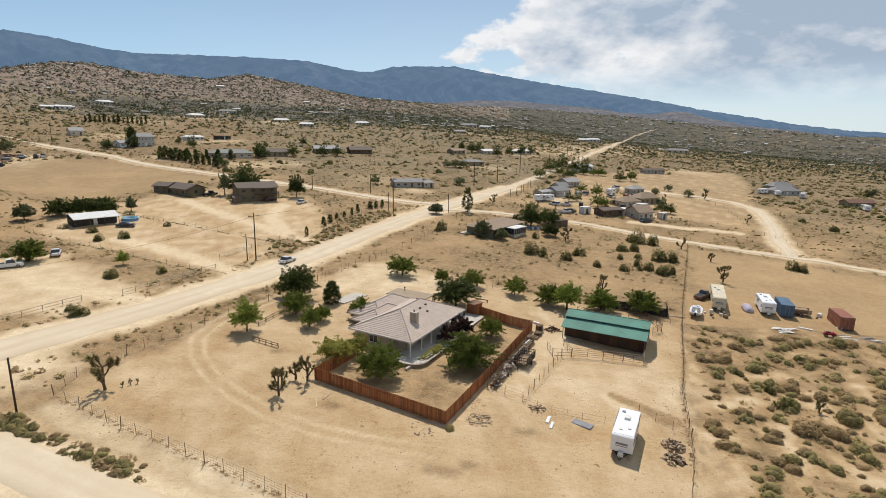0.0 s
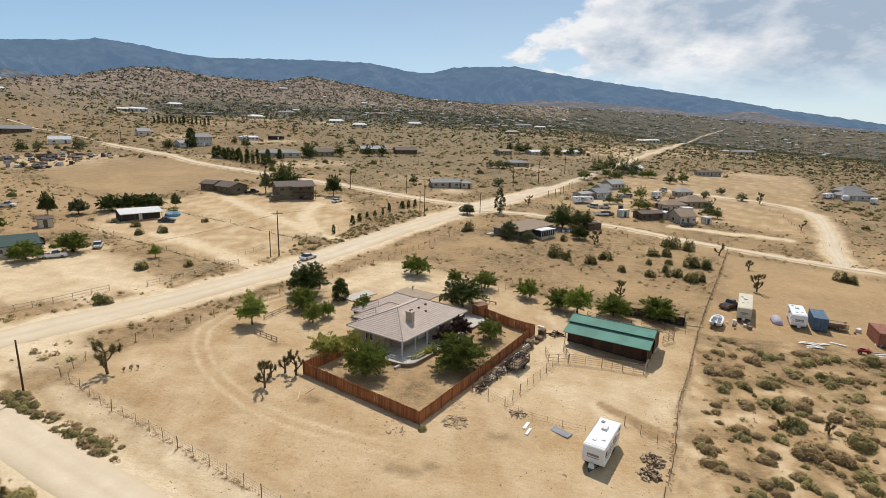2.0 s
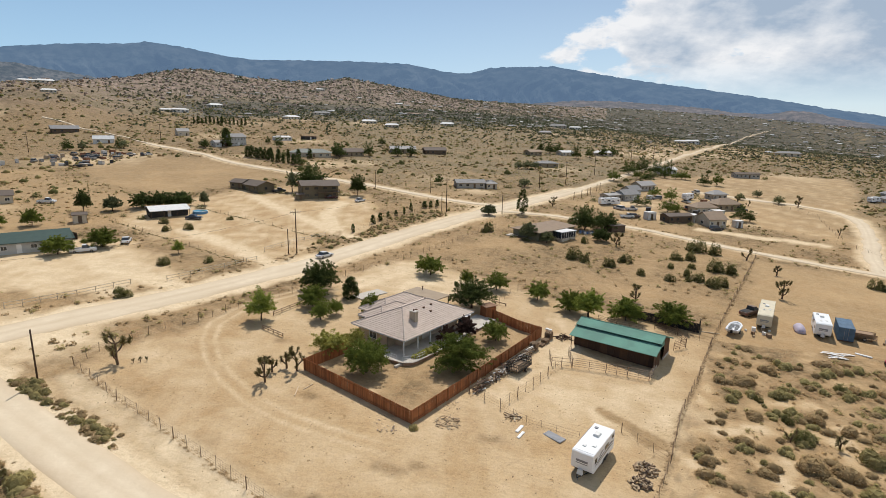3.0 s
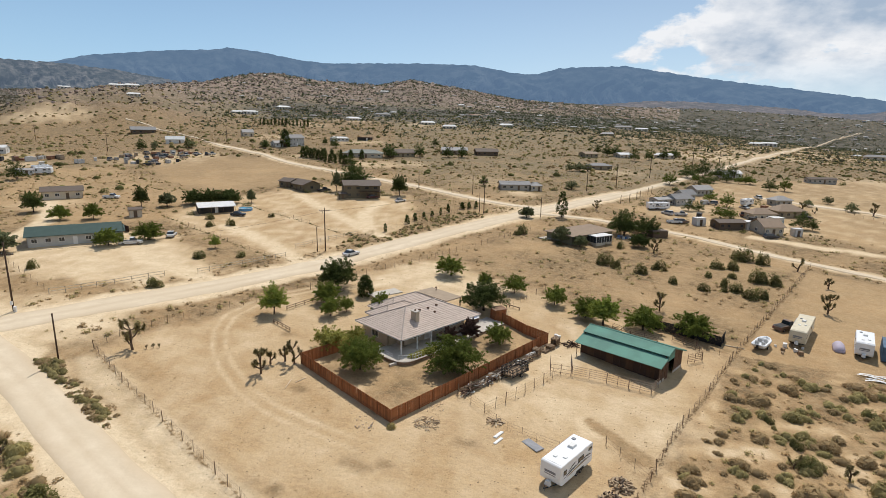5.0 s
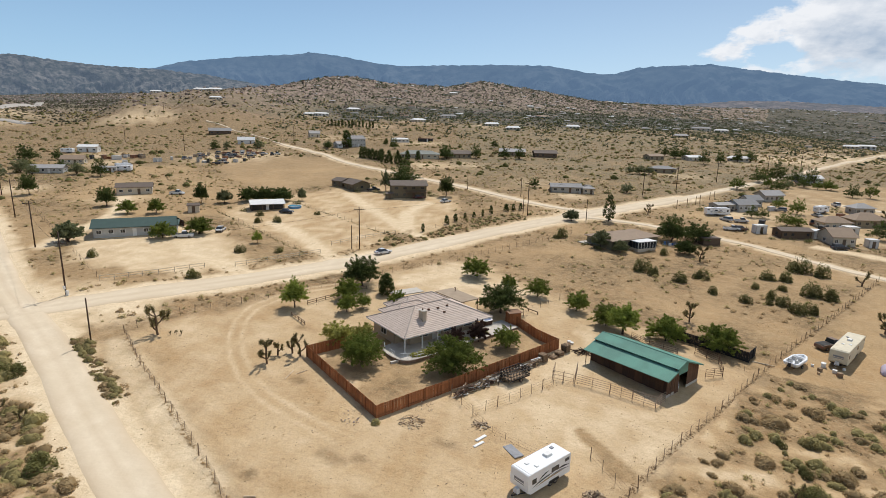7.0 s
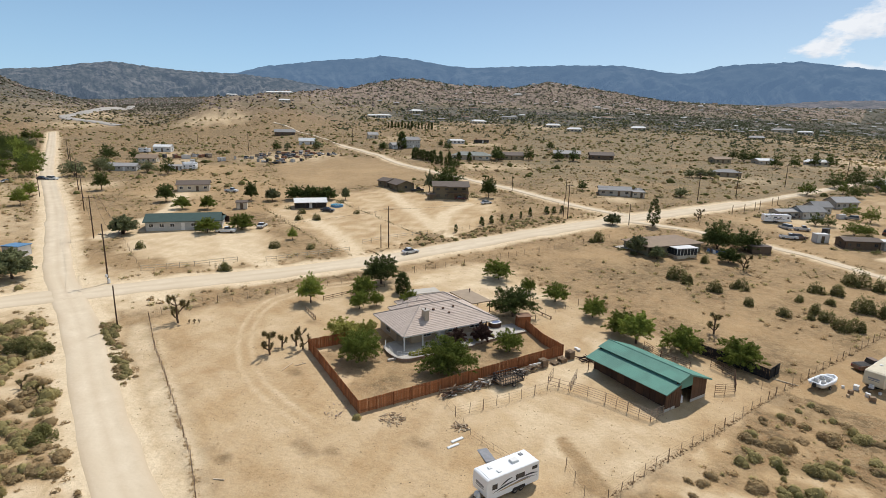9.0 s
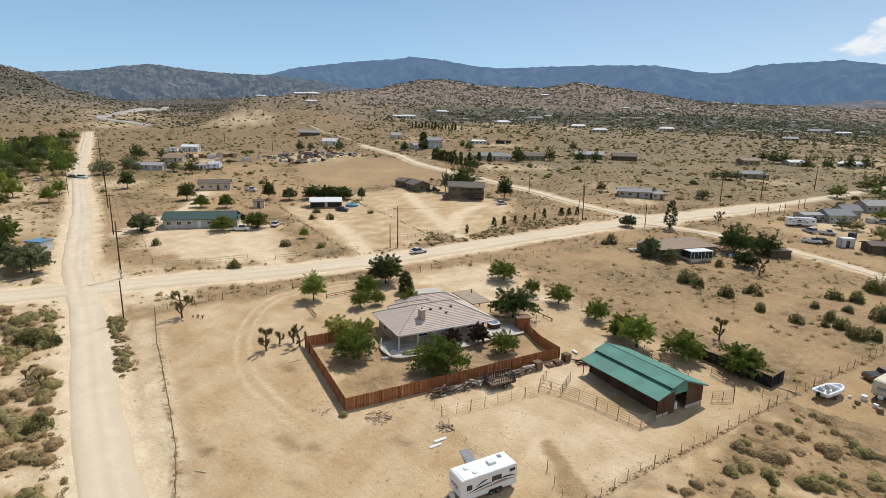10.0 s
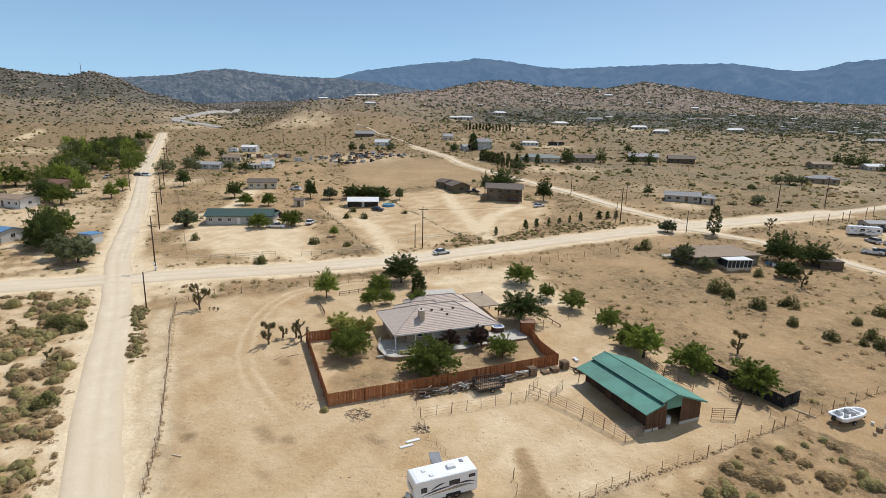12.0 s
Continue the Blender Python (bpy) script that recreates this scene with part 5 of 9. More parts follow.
def travel_trailer(m, label, L=6.8, W=2.35, body=None, swoosh=True, group="", name="travel_trailer", top=None):
    """A caravan: local -x is its nose."""
    t = thing(name, label, "trailer", m, group)
    z0, h = 0.5, 2.25
    out = side_profile(L, h, z0)
    bob = part("body", Shape().prism(out, -W / 2, W / 2), body or M_GELCOAT, t)
    part("roof", Shape().box((0.05, 0, z0 + h + 0.015), (L - 0.75, W - 0.12, 0.05)), top or M_GELCOAT, t)
    part("underframe", Shape().box((0.2, 0, 0.42), (L - 0.9, W - 0.3, 0.16)), M_DARK, t)
    part("roof_air_conditioner", Shape().box((0.9, 0, z0 + h + 0.16), (0.95, 0.7, 0.26), top=0.8), M_WHITE, t)
    for x, y in ((-1.9, 0.35), (-1.4, -0.55), (2.3, 0.6)):
        part("roof_vent", Shape().box((x, y, z0 + h + 0.09), (0.42, 0.42, 0.1), top=0.85), M_GREY if y > 0.5 else M_WHITE, t)
    for s in (-1, 1):
        for x, w, zw, hw in ((-L / 2 + 1.0, 0.62, 1.3, 0.55), (0.85, 1.15, 1.42, 0.52), (L / 2 - 0.6, 0.7, 1.72, 0.34)):
            f = part("window", Shape().box((x, s * (W / 2 + 0.008), z0 + zw), (w, 0.03, hw)), M_DARK, t)
            part("pane", Shape().box((x, s * (W / 2 + 0.02), z0 + zw), (w - 0.1, 0.02, hw - 0.1)), M_GLASS, f)
        if swoosh:
            for k, (x0, x1, za, zb2, mt) in enumerate(((-2.6, 0.6, 0.65, 1.1, M_SWOOSH), (1.0, 3.2, 1.12, 1.0, M_SWOOSH), (0.2, 3.1, 0.85, 0.7, M_GREY), (-2.1, 2.2, 0.55, 0.72, paint("tan_stripe", (0.45, 0.35, 0.2))), (-1.7, -0.1, 1.05, 1.6, M_SWOOSH))):
                sh = Shape()
                for i in range(8):
                    u0, u1 = i / 8, (i + 1) / 8
                    f0, f1 = za + (zb2 - za) * u0 + 0.12 * math.sin(3.1 * u0), za + (zb2 - za) * u1 + 0.12 * math.sin(3.1 * u1)
                    w0, w1 = 0.085 * math.sin(math.pi * u0) + 0.012, 0.085 * math.sin(math.pi * u1) + 0.012
                    xa, xb, y = x0 + (x1 - x0) * u0, x0 + (x1 - x0) * u1, s * (W / 2 + 0.006)
                    sh.add([(xa, y, z0 + f0 - w0), (xb, y, z0 + f1 - w1), (xb, y, z0 + f1 + w1), (xa, y, z0 + f0 + w0)], [(0, 1, 2, 3) if s < 0 else (3, 2, 1, 0)])
                part("stripe", sh, mt, t)
        part("wheel_arch", Shape().box((0.75, s * (W / 2 - 0.03), 0.62), (1.75, 0.1, 0.34), top=0.85), M_DARK, t)
        for x in (0.35, 1.15):
            wheel(t, x, s * (W / 2 - 0.2))
    part("entry_door", Shape().box((1.95, W / 2 + 0.012, z0 + 1.1), (0.6, 0.03, 1.85)), M_WHITE, t)
    part("awning", Shape().tube((-1.2, W / 2 + 0.07, z0 + h - 0.12), (2.6, W / 2 + 0.07, z0 + h - 0.12), 0.06), M_GREY, t)
    part("front_cap", Shape().box((-L / 2 + 0.03, 0, z0 + 1.2), (0.05, W * 0.55, 0.45)), M_GREY, t)
    for y in (-0.5, 0.5):
        part("drawbar", Shape().tube((-L / 2 + 0.5, y * 1.2, 0.42), (-L / 2 - 1.0, 0, 0.42), 0.05, n=6), M_DARK, t)
    part("gas_cover", Shape().box((-L / 2 - 0.25, 0, 0.72), (0.4, 0.62, 0.5), top=0.8), M_WHITE, t)
    part("jack", Shape().tube((-L / 2 - 0.8, 0, 0), (-L / 2 - 0.8, 0, 0.75), 0.04, n=6), M_STEEL, t)
    return t


travel_trailer(on(21.95, 56.75, math.degrees(math.atan2(5.9, 2.9)), -0.03), "white travel trailer with grey swoosh stripes and dark windows", L=6.7)

# ---- plants ----
def leaf_cards(rng, centres, radii, count, size, flat=0.75, droop=0.0):
    """Small leaf quads scattered in clumps: arrays of vertices and faces."""
    V, F = [], []
    for c, r in zip(centres, radii):
        for _ in range(count):
            d = Vector((rng.gauss(0, 1), rng.gauss(0, 1), rng.gauss(0, 1) * flat)).normalized() * (r * rng.uniform(0.25, 1.0) ** 0.5)
            p = Vector(c) + d
            n = (d.normalized() * 0.7 + Vector((rng.uniform(-0.8, 0.8), rng.uniform(-0.8, 0.8), rng.uniform(0.0, 1.3)))).normalized()
            t = n.orthogonal().normalized()
            t.rotate(Matrix.Rotation(rng.uniform(0, 6.28), 3, n))
            w = n.cross(t)
            a, b = size * rng.uniform(0.7, 1.4), size * rng.uniform(0.34, 0.62)
            o = len(V)
            V += [p - t * a, p + w * b, p + t * a - Vector((0, 0, droop * a)), p - w * b]
            F.append((o, o + 1, o + 2, o + 3))
    return V, F


def branch(sh, rng, a, d, L, r, depth, tips, spread=0.6, up=0.25):
    """A tapering limb that forks; tips gathers the ends."""
    p, n = Vector(a), 3
    for i in range(n):
        q = p + d * (L / n) + Vector((rng.uniform(-1, 1), rng.uniform(-1, 1), 0)) * L * 0.04
        sh.tube(p, q, r * (1 - 0.22 * i), r * (1 - 0.22 * (i + 1)), n=6)
        p = q
        if depth > 0 and i > 0:
            tips.append(p)
        d = (d + Vector((rng.uniform(-0.2, 0.2), rng.uniform(-0.2, 0.2), up * 0.3))).normalized()
    tips.append(p)
    if depth > 0:
        for k in range(3):
            e = (d + Vector((rng.uniform(-1, 1), rng.uniform(-1, 1), rng.uniform(-0.2, 0.6))) * spread * 1.4).normalized()
            branch(sh, rng, p, e, L * 0.66, r * 0.42, depth - 1, tips, spread, up)


def tree_pair(seed, height, width, leaf=0.16, count=46, trunk=0.16, clear=0.28, conical=0.0, gaps=0.0, shoots=0):
    """Trunk with limbs, and a crown of leaf clumps with an uneven outline."""
    rng = random.Random(seed)
    wood, tips = Shape(), []
    base = height * clear
    wood.tube((0, 0, -0.15), (0.05, 0.03, base), trunk * 1.25, trunk * 0.85, n=8)
    for k in range(5):
        a = 6.283 * k / 5 + rng.uniform(-0.4, 0.4)
        d = Vector((math.cos(a) * 0.8, math.sin(a) * 0.8, rng.uniform(0.6, 1.3))).normalized()
        branch(wood, rng, (0.05, 0.03, base * rng.uniform(0.85, 1.0)), d, height * 0.26, trunk * 0.55, 1, tips)
    centres, radii = [], []
    H, Wd = height - base * 0.75, width / 2
    if conical:
        for _ in range(shoots or int(40 + 22 * width)):
            a, t = rng.uniform(0, 6.283), rng.uniform(0, 1)
            r = Wd * ((1 - t) ** 0.65 * (0.72 + 0.5 * t) + 0.1) * rng.uniform(0.2, 1.0) ** 0.5
            centres.append((r * math.cos(a), r * math.sin(a), base * 0.75 + H * t))
            radii.append(width * rng.uniform(0.05, 0.12) * (1.6 if shoots in range(1, 100) else 1.0))
    else:
        # leafy shoots that radiate from the crotch, arch outwards and end in thin tips at uneven lengths
        shoots = int((shoots or int(26 + 7 * width)) * 1.35)
        mid = base * 0.75 + H * 0.26
        for i in range(shoots):
            a, e = i * 2.399 + rng.uniform(-0.3, 0.3), math.asin(rng.uniform(-0.22, 0.99))
            lobe = 0.92 + 0.34 * noise.noise((math.cos(a) * 1.6 + seed, math.sin(a) * 1.6, e * 1.7))
            k = lobe * rng.uniform(0.74, 1.12)
            if rng.random() < gaps:
                k *= 0.5
            up = H * 0.74 if e > 0 else H * 0.40
            tip = Vector((Wd * math.cos(e) * math.cos(a) * k, Wd * math.cos(e) * math.sin(a) * k, up * math.sin(e) * min(k, 1.15)))
            wob = Vector((rng.uniform(-0.06, 0.06), rng.uniform(-0.06, 0.06), rng.uniform(-0.03, 0.06))) * width
            for f, rad in ((0.35, 0.085), (0.55, 0.078), (0.72, 0.062), (0.86, 0.045), (0.96, 0.03), (1.05, 0.018)):
                p = tip * f + wob * (4 * f * (1 - f))
                centres.append((p.x, p.y, mid + p.z + 0.05 * width * (f - f * f * 1.4)))
                radii.append(width * (rad * 1.9 if shoots < 50 else rad * 1.25) * rng.uniform(0.8, 1.25))
        count = max(8, int(count * 0.34))
    sh = Shape()
    sh.v, sh.f = leaf_cards(rng, centres, radii, count, leaf)
    return wood, sh


TREES = {}


def tree_kind(key, material, **kw):
    wood, crown = tree_pair(**kw)
    TREES[key] = (wood.mesh("trunk", M_BARK, True), crown.mesh("crown", material), kw["height"])


tree_kind("round", M_LEAF, seed=3, height=5.0, width=7.4, count=66, leaf=0.105, clear=0.16, shoots=115)
tree_kind("round_b", M_LEAF, seed=8, height=5.4, width=6.4, count=66, clear=0.14, leaf=0.105, shoots=110)
tree_kind("dark", M_LEAF_D, seed=12, height=6.0, width=7.2, count=58, leaf=0.12, clear=0.2, shoots=110)
tree_kind("light", M_LEAF_L, seed=21, height=5.2, width=5.0, count=56, leaf=0.10, clear=0.2, trunk=0.11, shoots=85)
tree_kind("bright", M_LEAF_L, seed=27, height=5.4, width=5.2, count=48, leaf=0.125, clear=0.2, shoots=90)
tree_kind("small", M_LEAF_M, seed=31, height=3.6, width=4.6, count=44, leaf=0.115, trunk=0.09, clear=0.22, gaps=0.2, shoots=80)
tree_kind("shrubby", M_LEAF_M, seed=36, height=3.9, width=4.9, count=44, leaf=0.12, clear=0.12, trunk=0.1, shoots=80)
tree_kind("cone", M_LEAF_D, seed=41, height=4.8, width=4.4, count=44, leaf=0.12, clear=0.1, conical=1.0, shoots=210)
tree_kind("airy", M_LEAF_G, seed=52, height=8.0, width=4.6, count=40, leaf=0.2, clear=0.22, gaps=0.4, trunk=0.16)
tree_kind("plum", M_LEAF_P, seed=61, height=3.4, width=2.8, count=56, leaf=0.12, clear=0.2, trunk=0.07)
tree_kind("fruit", M_LEAF_Y, seed=66, height=3.6, width=6.0, count=40, leaf=0.13, clear=0.2, trunk=0.09, gaps=0.3, shoots=95)
tree_kind("olive", M_LEAF_G, seed=71, height=5.0, width=6.0, count=44, leaf=0.22, clear=0.2)
tree_kind("bigdark", M_LEAF_D, seed=77, height=9.0, width=10.0, count=42, leaf=0.2, clear=0.07, trunk=0.28, shoots=100)
tree_kind("pine", M_LEAF_D, seed=95, height=9.0, width=4.6, count=34, leaf=0.17, clear=0.14, trunk=0.16, conical=1.0, shoots=110)
tree_kind("sapling", M_LEAF_D, seed=93, height=2.6, width=1.7, count=30, leaf=0.1, clear=0.06, trunk=0.04, conical=1.0, shoots=70)
tree_kind("hedge", M_LEAF_D, seed=97, height=4.6, width=6.4, count=30, leaf=0.2, clear=0.05, trunk=0.12, shoots=90)
tree_kind("biglight", M_LEAF, seed=83, height=8.0, width=8.5, count=26, leaf=0.27, clear=0.14, trunk=0.25)

# the same kinds with larger leaves, for trees far off
for key, mt, sd, h, w, cn in (("bigdark", M_LEAF_D, 77, 9.0, 10.0, 0), ("biglight", M_LEAF, 83, 8.0, 8.5, 0), ("dark", M_LEAF_D, 12, 6.0, 6.4, 0), ("light", M_LEAF_L, 21, 5.2, 4.2, 0), ("bright", M_LEAF_L, 27, 5.4, 5.2, 0), ("olive", M_LEAF_G, 71, 5.0, 6.0, 0), ("cone", M_LEAF_D, 41, 4.6, 2.6, 1.0)):
    tree_kind("far_" + key, mt, seed=sd, height=h, width=w, count=26 if cn else 24, leaf=0.16 if cn else 0.05 + w * 0.024, clear=0.05, trunk=0.2, shoots=90 if cn else 36, conical=cn)


def tree(key, x, y, label, height=None, turn=0.0, group="", width=1.0, category="tree"):
    """A tree of one kind at a place, sized to a height."""
    wood, crown, h0 = TREES[key]
    k = (height or h0) / h0
    if math.hypot(x, y) > 110:
        width *= 0.8 + 0.45 * ((x * 13.7 + y * 7.3) % 1)
    t = thing("tree", label, category, on(x, y, turn) @ Matrix.Diagonal((k * width, k * width, k, 1)), group)
    part("trunk", wood, None, t)
    part("crown", crown, None, t)
    return t


# in and round the yard
tree("round", -8.2, 69.6, "broad dark green shade tree inside the cedar fence", 5.0, 20, width=0.98)
tree("round_b", 4.6, 74.3, "broad dark green shade tree beside the patio", 5.5, 80, width=1.28)
tree("small", 8.9, 85.8, "small green fruit tree in the bare yard", 3.6, 10, width=1.05)
tree("dark", 3.2, 99.6, "large dark green tree behind the tiled house", 5.8, 140, width=1.3)
tree("fruit", -14.9, 73.8, "sparse yellow-green tree by the yard fence", 3.7, 50, width=1.08)
tree("fruit", -12.2, 76.2, "sparse yellow-green tree at the corner of the house", 3.3, 170, width=0.75)
tree("plum", 1.4, 82.0, "dark purple-leaved shrub by the porch", 3.7, 0, category="shrub")
tree("plum", 4.0, 85.8, "dark purple-leaved shrub under the eaves", 3.9, 120, category="shrub", width=1.05)
tree("light", -31.0, 82.5, "slender light green tree on the open dirt", 5.6, 30, width=1.0)
tree("dark", -27.2, 99.4, "tall dark green tree near the road", 6.4, 200, width=1.12)
tree("cone", -20.2, 97.4, "dark broad evergreen with many upright points before the house", 4.2, 10, width=1.05)
tree("shrubby", -25.4, 91.2, "green young tree on the front lawn", 4.4, 100, width=0.95)
tree("small", -21.6, 85.6, "small green tree by the house", 3.7, 210, width=0.85)
tree("small", -19.9, 88.6, "small light green tree behind its neighbour", 3.0, 20, width=0.8)
tree("shrubby", -13.8, 90.6, "dark rambling shrub tree against the rear wall", 4.2, 0, width=0.85)
for x, y, k, h in ((15.6, 108.2, "small", 3.9), (7.0, 111.6, "small", 3.9), (-8.4, 117.4, "small", 4.6), (0.6, 113.0, "small", 3.3)):
    tree(k, x, y, "small green mulberry tree in a row along the drive", h, x * 37, "row of mulberry trees")
tree("bright", 25.0, 101.2, "bright green leafy tree behind the barn", 5.8, 40, width=1.1)
tree("shrubby", 21.8, 103.6, "green bushy tree next to the bright one", 4.4, 70)
tree("shrubby", 32.0, 102.0, "green bushy tree over the black-fenced pen", 4.6, 160, width=1.15)
tree("shrubby", 40.4, 102.4, "green spreading tree at the end of the black fence", 4.8, 240, width=1.4)

# round the other houses
tree("pine", 9.4, 194.5, "tall thin pine by the crossing of the roads", 9.0, 15)
tree("olive", -1.8, 188.0, "small round tree by the crossing", 4.0, 60)
tree("olive", 12.4, 158.6, "grey-green tree beside the tan house", 5.2, 75, width=0.8)
tree("olive", 17.8, 157.0, "small tree against the tan wall", 3.6, 190, width=0.8)
tree("bigdark", 29.9, 177.6, "broad dense dark tree beside the tan house", 8.2, 20, width=1.2)
tree("bigdark", 36.6, 182.0, "lower spreading dark tree next to the broad one", 6.0, 130, width=1.75)
tree("hedge", 33.8, 164.6, "dark round bush tree before the tan house", 4.2, 50, width=0.9)
tree("bigdark", -73.5, 203.0, "large dark tree between the brown houses", 11.5, 70, width=0.85)
tree("airy", -80.0, 199.5, "thin tree beside the large dark one", 9.0, 160)
tree("dark", -54.5, 203.0, "leaning windblown dark tree on bare ground", 8.5, 0, width=0.75)
tree("hedge", -101.6, 161.2, "dense dark tree row behind the white-roofed home", 5.4, 30, "trees behind the mobile home")
tree("hedge", -109.6, 154.4, "dense dark tree row behind the white-roofed home", 5.6, 110, "trees behind the mobile home")
tree("hedge", -105.6, 157.8, "dense dark tree row behind the white-roofed home", 5.8, 200, "trees behind the mobile home")
tree("olive", -95.6, 165.6, "grey-green tree at the end of the dark row", 5.0, 120, width=0.6)
tree("shrubby", -92.0, 104.0, "round green tree in front of the green-roofed house", 4.6, 20)
tree("shrubby", -87.8, 112.4, "round green tree beside the parked pickup", 5.0, 150)
tree("dark", -121.0, 143.0, "dark tree by the small shed", 7.0, 80, width=0.7)
tree("olive", -115.0, 147.5, "grey tree by the small shed", 5.0, 280)
tree("shrubby", -119.5, 124.0, "green bush tree behind the green-roofed house", 5.0, 10)
tree("shrubby", -126.0, 119.0, "green bush tree behind the green-roofed house", 4.6, 200)
tree("olive", -107.5, 89.5, "green tree at the end of the long house", 5.5, 140)
tree("dark", -141.5, 123.0, "dark round tree before the white house", 6.5, 30, width=0.9)
tree("light", -68.5, 113.4, "small yellow-green sapling on bare dirt", 3.2, 40)
tree("dark", -181.0, 121.5, "dark pine beside the dirt road", 7.5, 10, width=0.75)
for i, (x, y, k, h) in enumerate(((-110.5, 55.5, "bigdark", 9.5), (-103.5, 54, "bigdark", 8.5), (-118, 59.5, "biglight", 8.5), (-87, 56, "olive", 6.6), (-93.5, 54.5, "olive", 6.0), (-170, 90.2, "light", 6.0), (-187, 85.4, "light", 7.0), (-184.7, 98.9, "light", 5.5), (-233, 90, "light", 8.0),
                                  (-167, 73.5, "biglight", 7.5), (-176, 71, "bigdark", 7.5), (-221, 72, "biglight", 9.0), (-228, 66, "biglight", 9.5), (-216, 64, "bright", 8.5))):
    tree(k, x, y, "large leafy shade tree along the dirt road", h, i * 47, "trees along the dirt road")
rng = random.Random(5)
for i in range(84):
    t = 0.16 + 0.88 * rng.uniform(0, 1) ** 0.8
    x, y = -140 - 300 * t, 87 + 128 * t
    d = 9 + rng.uniform(0, 1) ** 0.9 * (25 + 50 * t)
    if t < 0.35 and rng.random() < 0.6:
        d += 25
    x, y = x + 0.39 * d + rng.uniform(-5, 5), y - 0.92 * d
    tree("far_" + rng.choice(("bigdark", "bigdark", "bigdark", "biglight", "biglight", "dark", "olive", "light", "bright")), x, y, "dense green tree of the roadside grove", rng.uniform(5, 9.5), rng.uniform(0, 360), "roadside grove")
for i, (x, y, k, h) in enumerate(((54.7, 231.5, "bigdark", 4.6), (58.5, 232.5, "bigdark", 4.0), (66.6, 258, "biglight", 5.0), (71.5, 249, "biglight", 6.5), (64.7, 222, "biglight", 5.4), (68, 224, "biglight", 4.6), (89.5, 217.7, "bigdark", 6.4), (92.5, 216, "dark", 4.6), (94.8, 329, "biglight", 5.5), (91, 327.5, "biglight", 5.0), (85.6, 330, "bigdark", 6), (102, 311.4, "bigdark", 6.5), (109.3, 314.2, "biglight", 7.5),
                                  (68, 315, "biglight", 6), (84, 345, "bigdark", 9), (75, 340, "bigdark", 11), (92, 352, "bigdark", 9), (66, 332, "bigdark", 8), (118.5, 283, "olive", 4), (106.9, 270.7, "olive", 3.6), (72, 308, "bigdark", 6), (54, 300, "biglight", 6.5), (97, 330, "biglight", 5), (78, 322, "olive", 4.5))):
    tree("far_" + k, x, y, "leafy garden tree among the far houses", h, i * 61, "garden trees")
for i, (x, y, k, h) in enumerate(((-286, 178, "dark", 8), (-277, 176, "bigdark", 7), (-226, 133, "olive", 8), (-244, 156, "bigdark", 6), (-238, 150, "olive", 7), (-202, 162, "bigdark", 8), (-215, 160, "olive", 6), (-270, 185, "dark", 6), (-226, 148, "olive", 5.5), (-232, 164, "dark", 5),
                                  (-177.6, 315.2, "cone", 11), (-150, 330, "bigdark", 8), (-125, 272, "cone", 5), (-121.5, 271, "cone", 4.6), (-118, 270, "cone", 4.8), (-114.5, 269, "cone", 4.4), (-111, 267.6, "cone", 5.2), (-107.5, 266.4, "dark", 5.4), (-145, 282.5, "cone", 6), (-142, 281.5, "cone", 6.5), (-139, 281, "cone", 5.6), (-136, 280, "cone", 6), (-133, 279, "cone", 5.4), (-130, 278, "cone", 6), (-133, 286, "cone", 5.5), (-129, 287, "cone", 5), (-124, 288.5, "cone", 5), (-119, 291, "cone", 5), (-113, 293, "cone", 5.2), (-101, 307, "bigdark", 9), (-104, 311, "dark", 8), (-88, 322, "bigdark", 9), (-184, 303, "dark", 6),
                                  (-165, 345, "dark", 5), (-188, 308, "olive", 5), (-72, 330, "dark", 7), (-64, 334, "dark", 7), (-240, 262, "dark", 6.5), (-234, 266, "olive", 6), (-226, 284, "dark", 6.5), (-222, 282, "olive", 5.5), (8.4, 256, "olive", 4.5), (3, 318.5, "olive", 5), (8, 321, "olive", 5.5), (12.5, 323, "olive", 5), (61, 425, "dark", 8), (69, 432, "dark", 7.5), (-96, 379, "dark", 6), (-81, 353, "dark", 5), (122, 267, "olive", 4.5), (258, 324, "olive", 6), (40, 400, "bigdark", 9), (50, 410, "bigdark", 8), (28, 420, "dark", 8), (22, 415, "dark", 8), (15, 425, "dark", 7), (-30, 245, "dark", 4.5))):
    tree("far_" + k, x, y, "dark garden tree among the distant homes", h, i * 61, "distant garden trees")

for i in range(14):
    t = i / 13
    tree("far_cone", -281 + 39 * t, 437 + 16 * t, "narrow dark cypress in a windbreak on the slope", 5.5 + 1.3 * math.sin(i * 2.1), i * 50, "cypress windbreak", 0.7)

# saplings in rows on the north lot
for i, (x, y, h) in enumerate(((-37.4, 148.2, 2.4), (-35.3, 160.7, 2.8), (-34.4, 165.7, 2.5), (-33.5, 171.6, 1.9), (-31.7, 175.1, 1.7), (-29.7, 178.1, 2.3), (-28.6, 183.4, 2.9), (-25.1, 189.8, 2.6), (-23.4, 192.5, 2.5), (-21.4, 194.7, 2.6))):
    tree("sapling", x, y, "young dark green sapling in a planted row", h, i * 67, "row of saplings", 0.8 + 0.35 * ((i * 7) % 5) / 4)


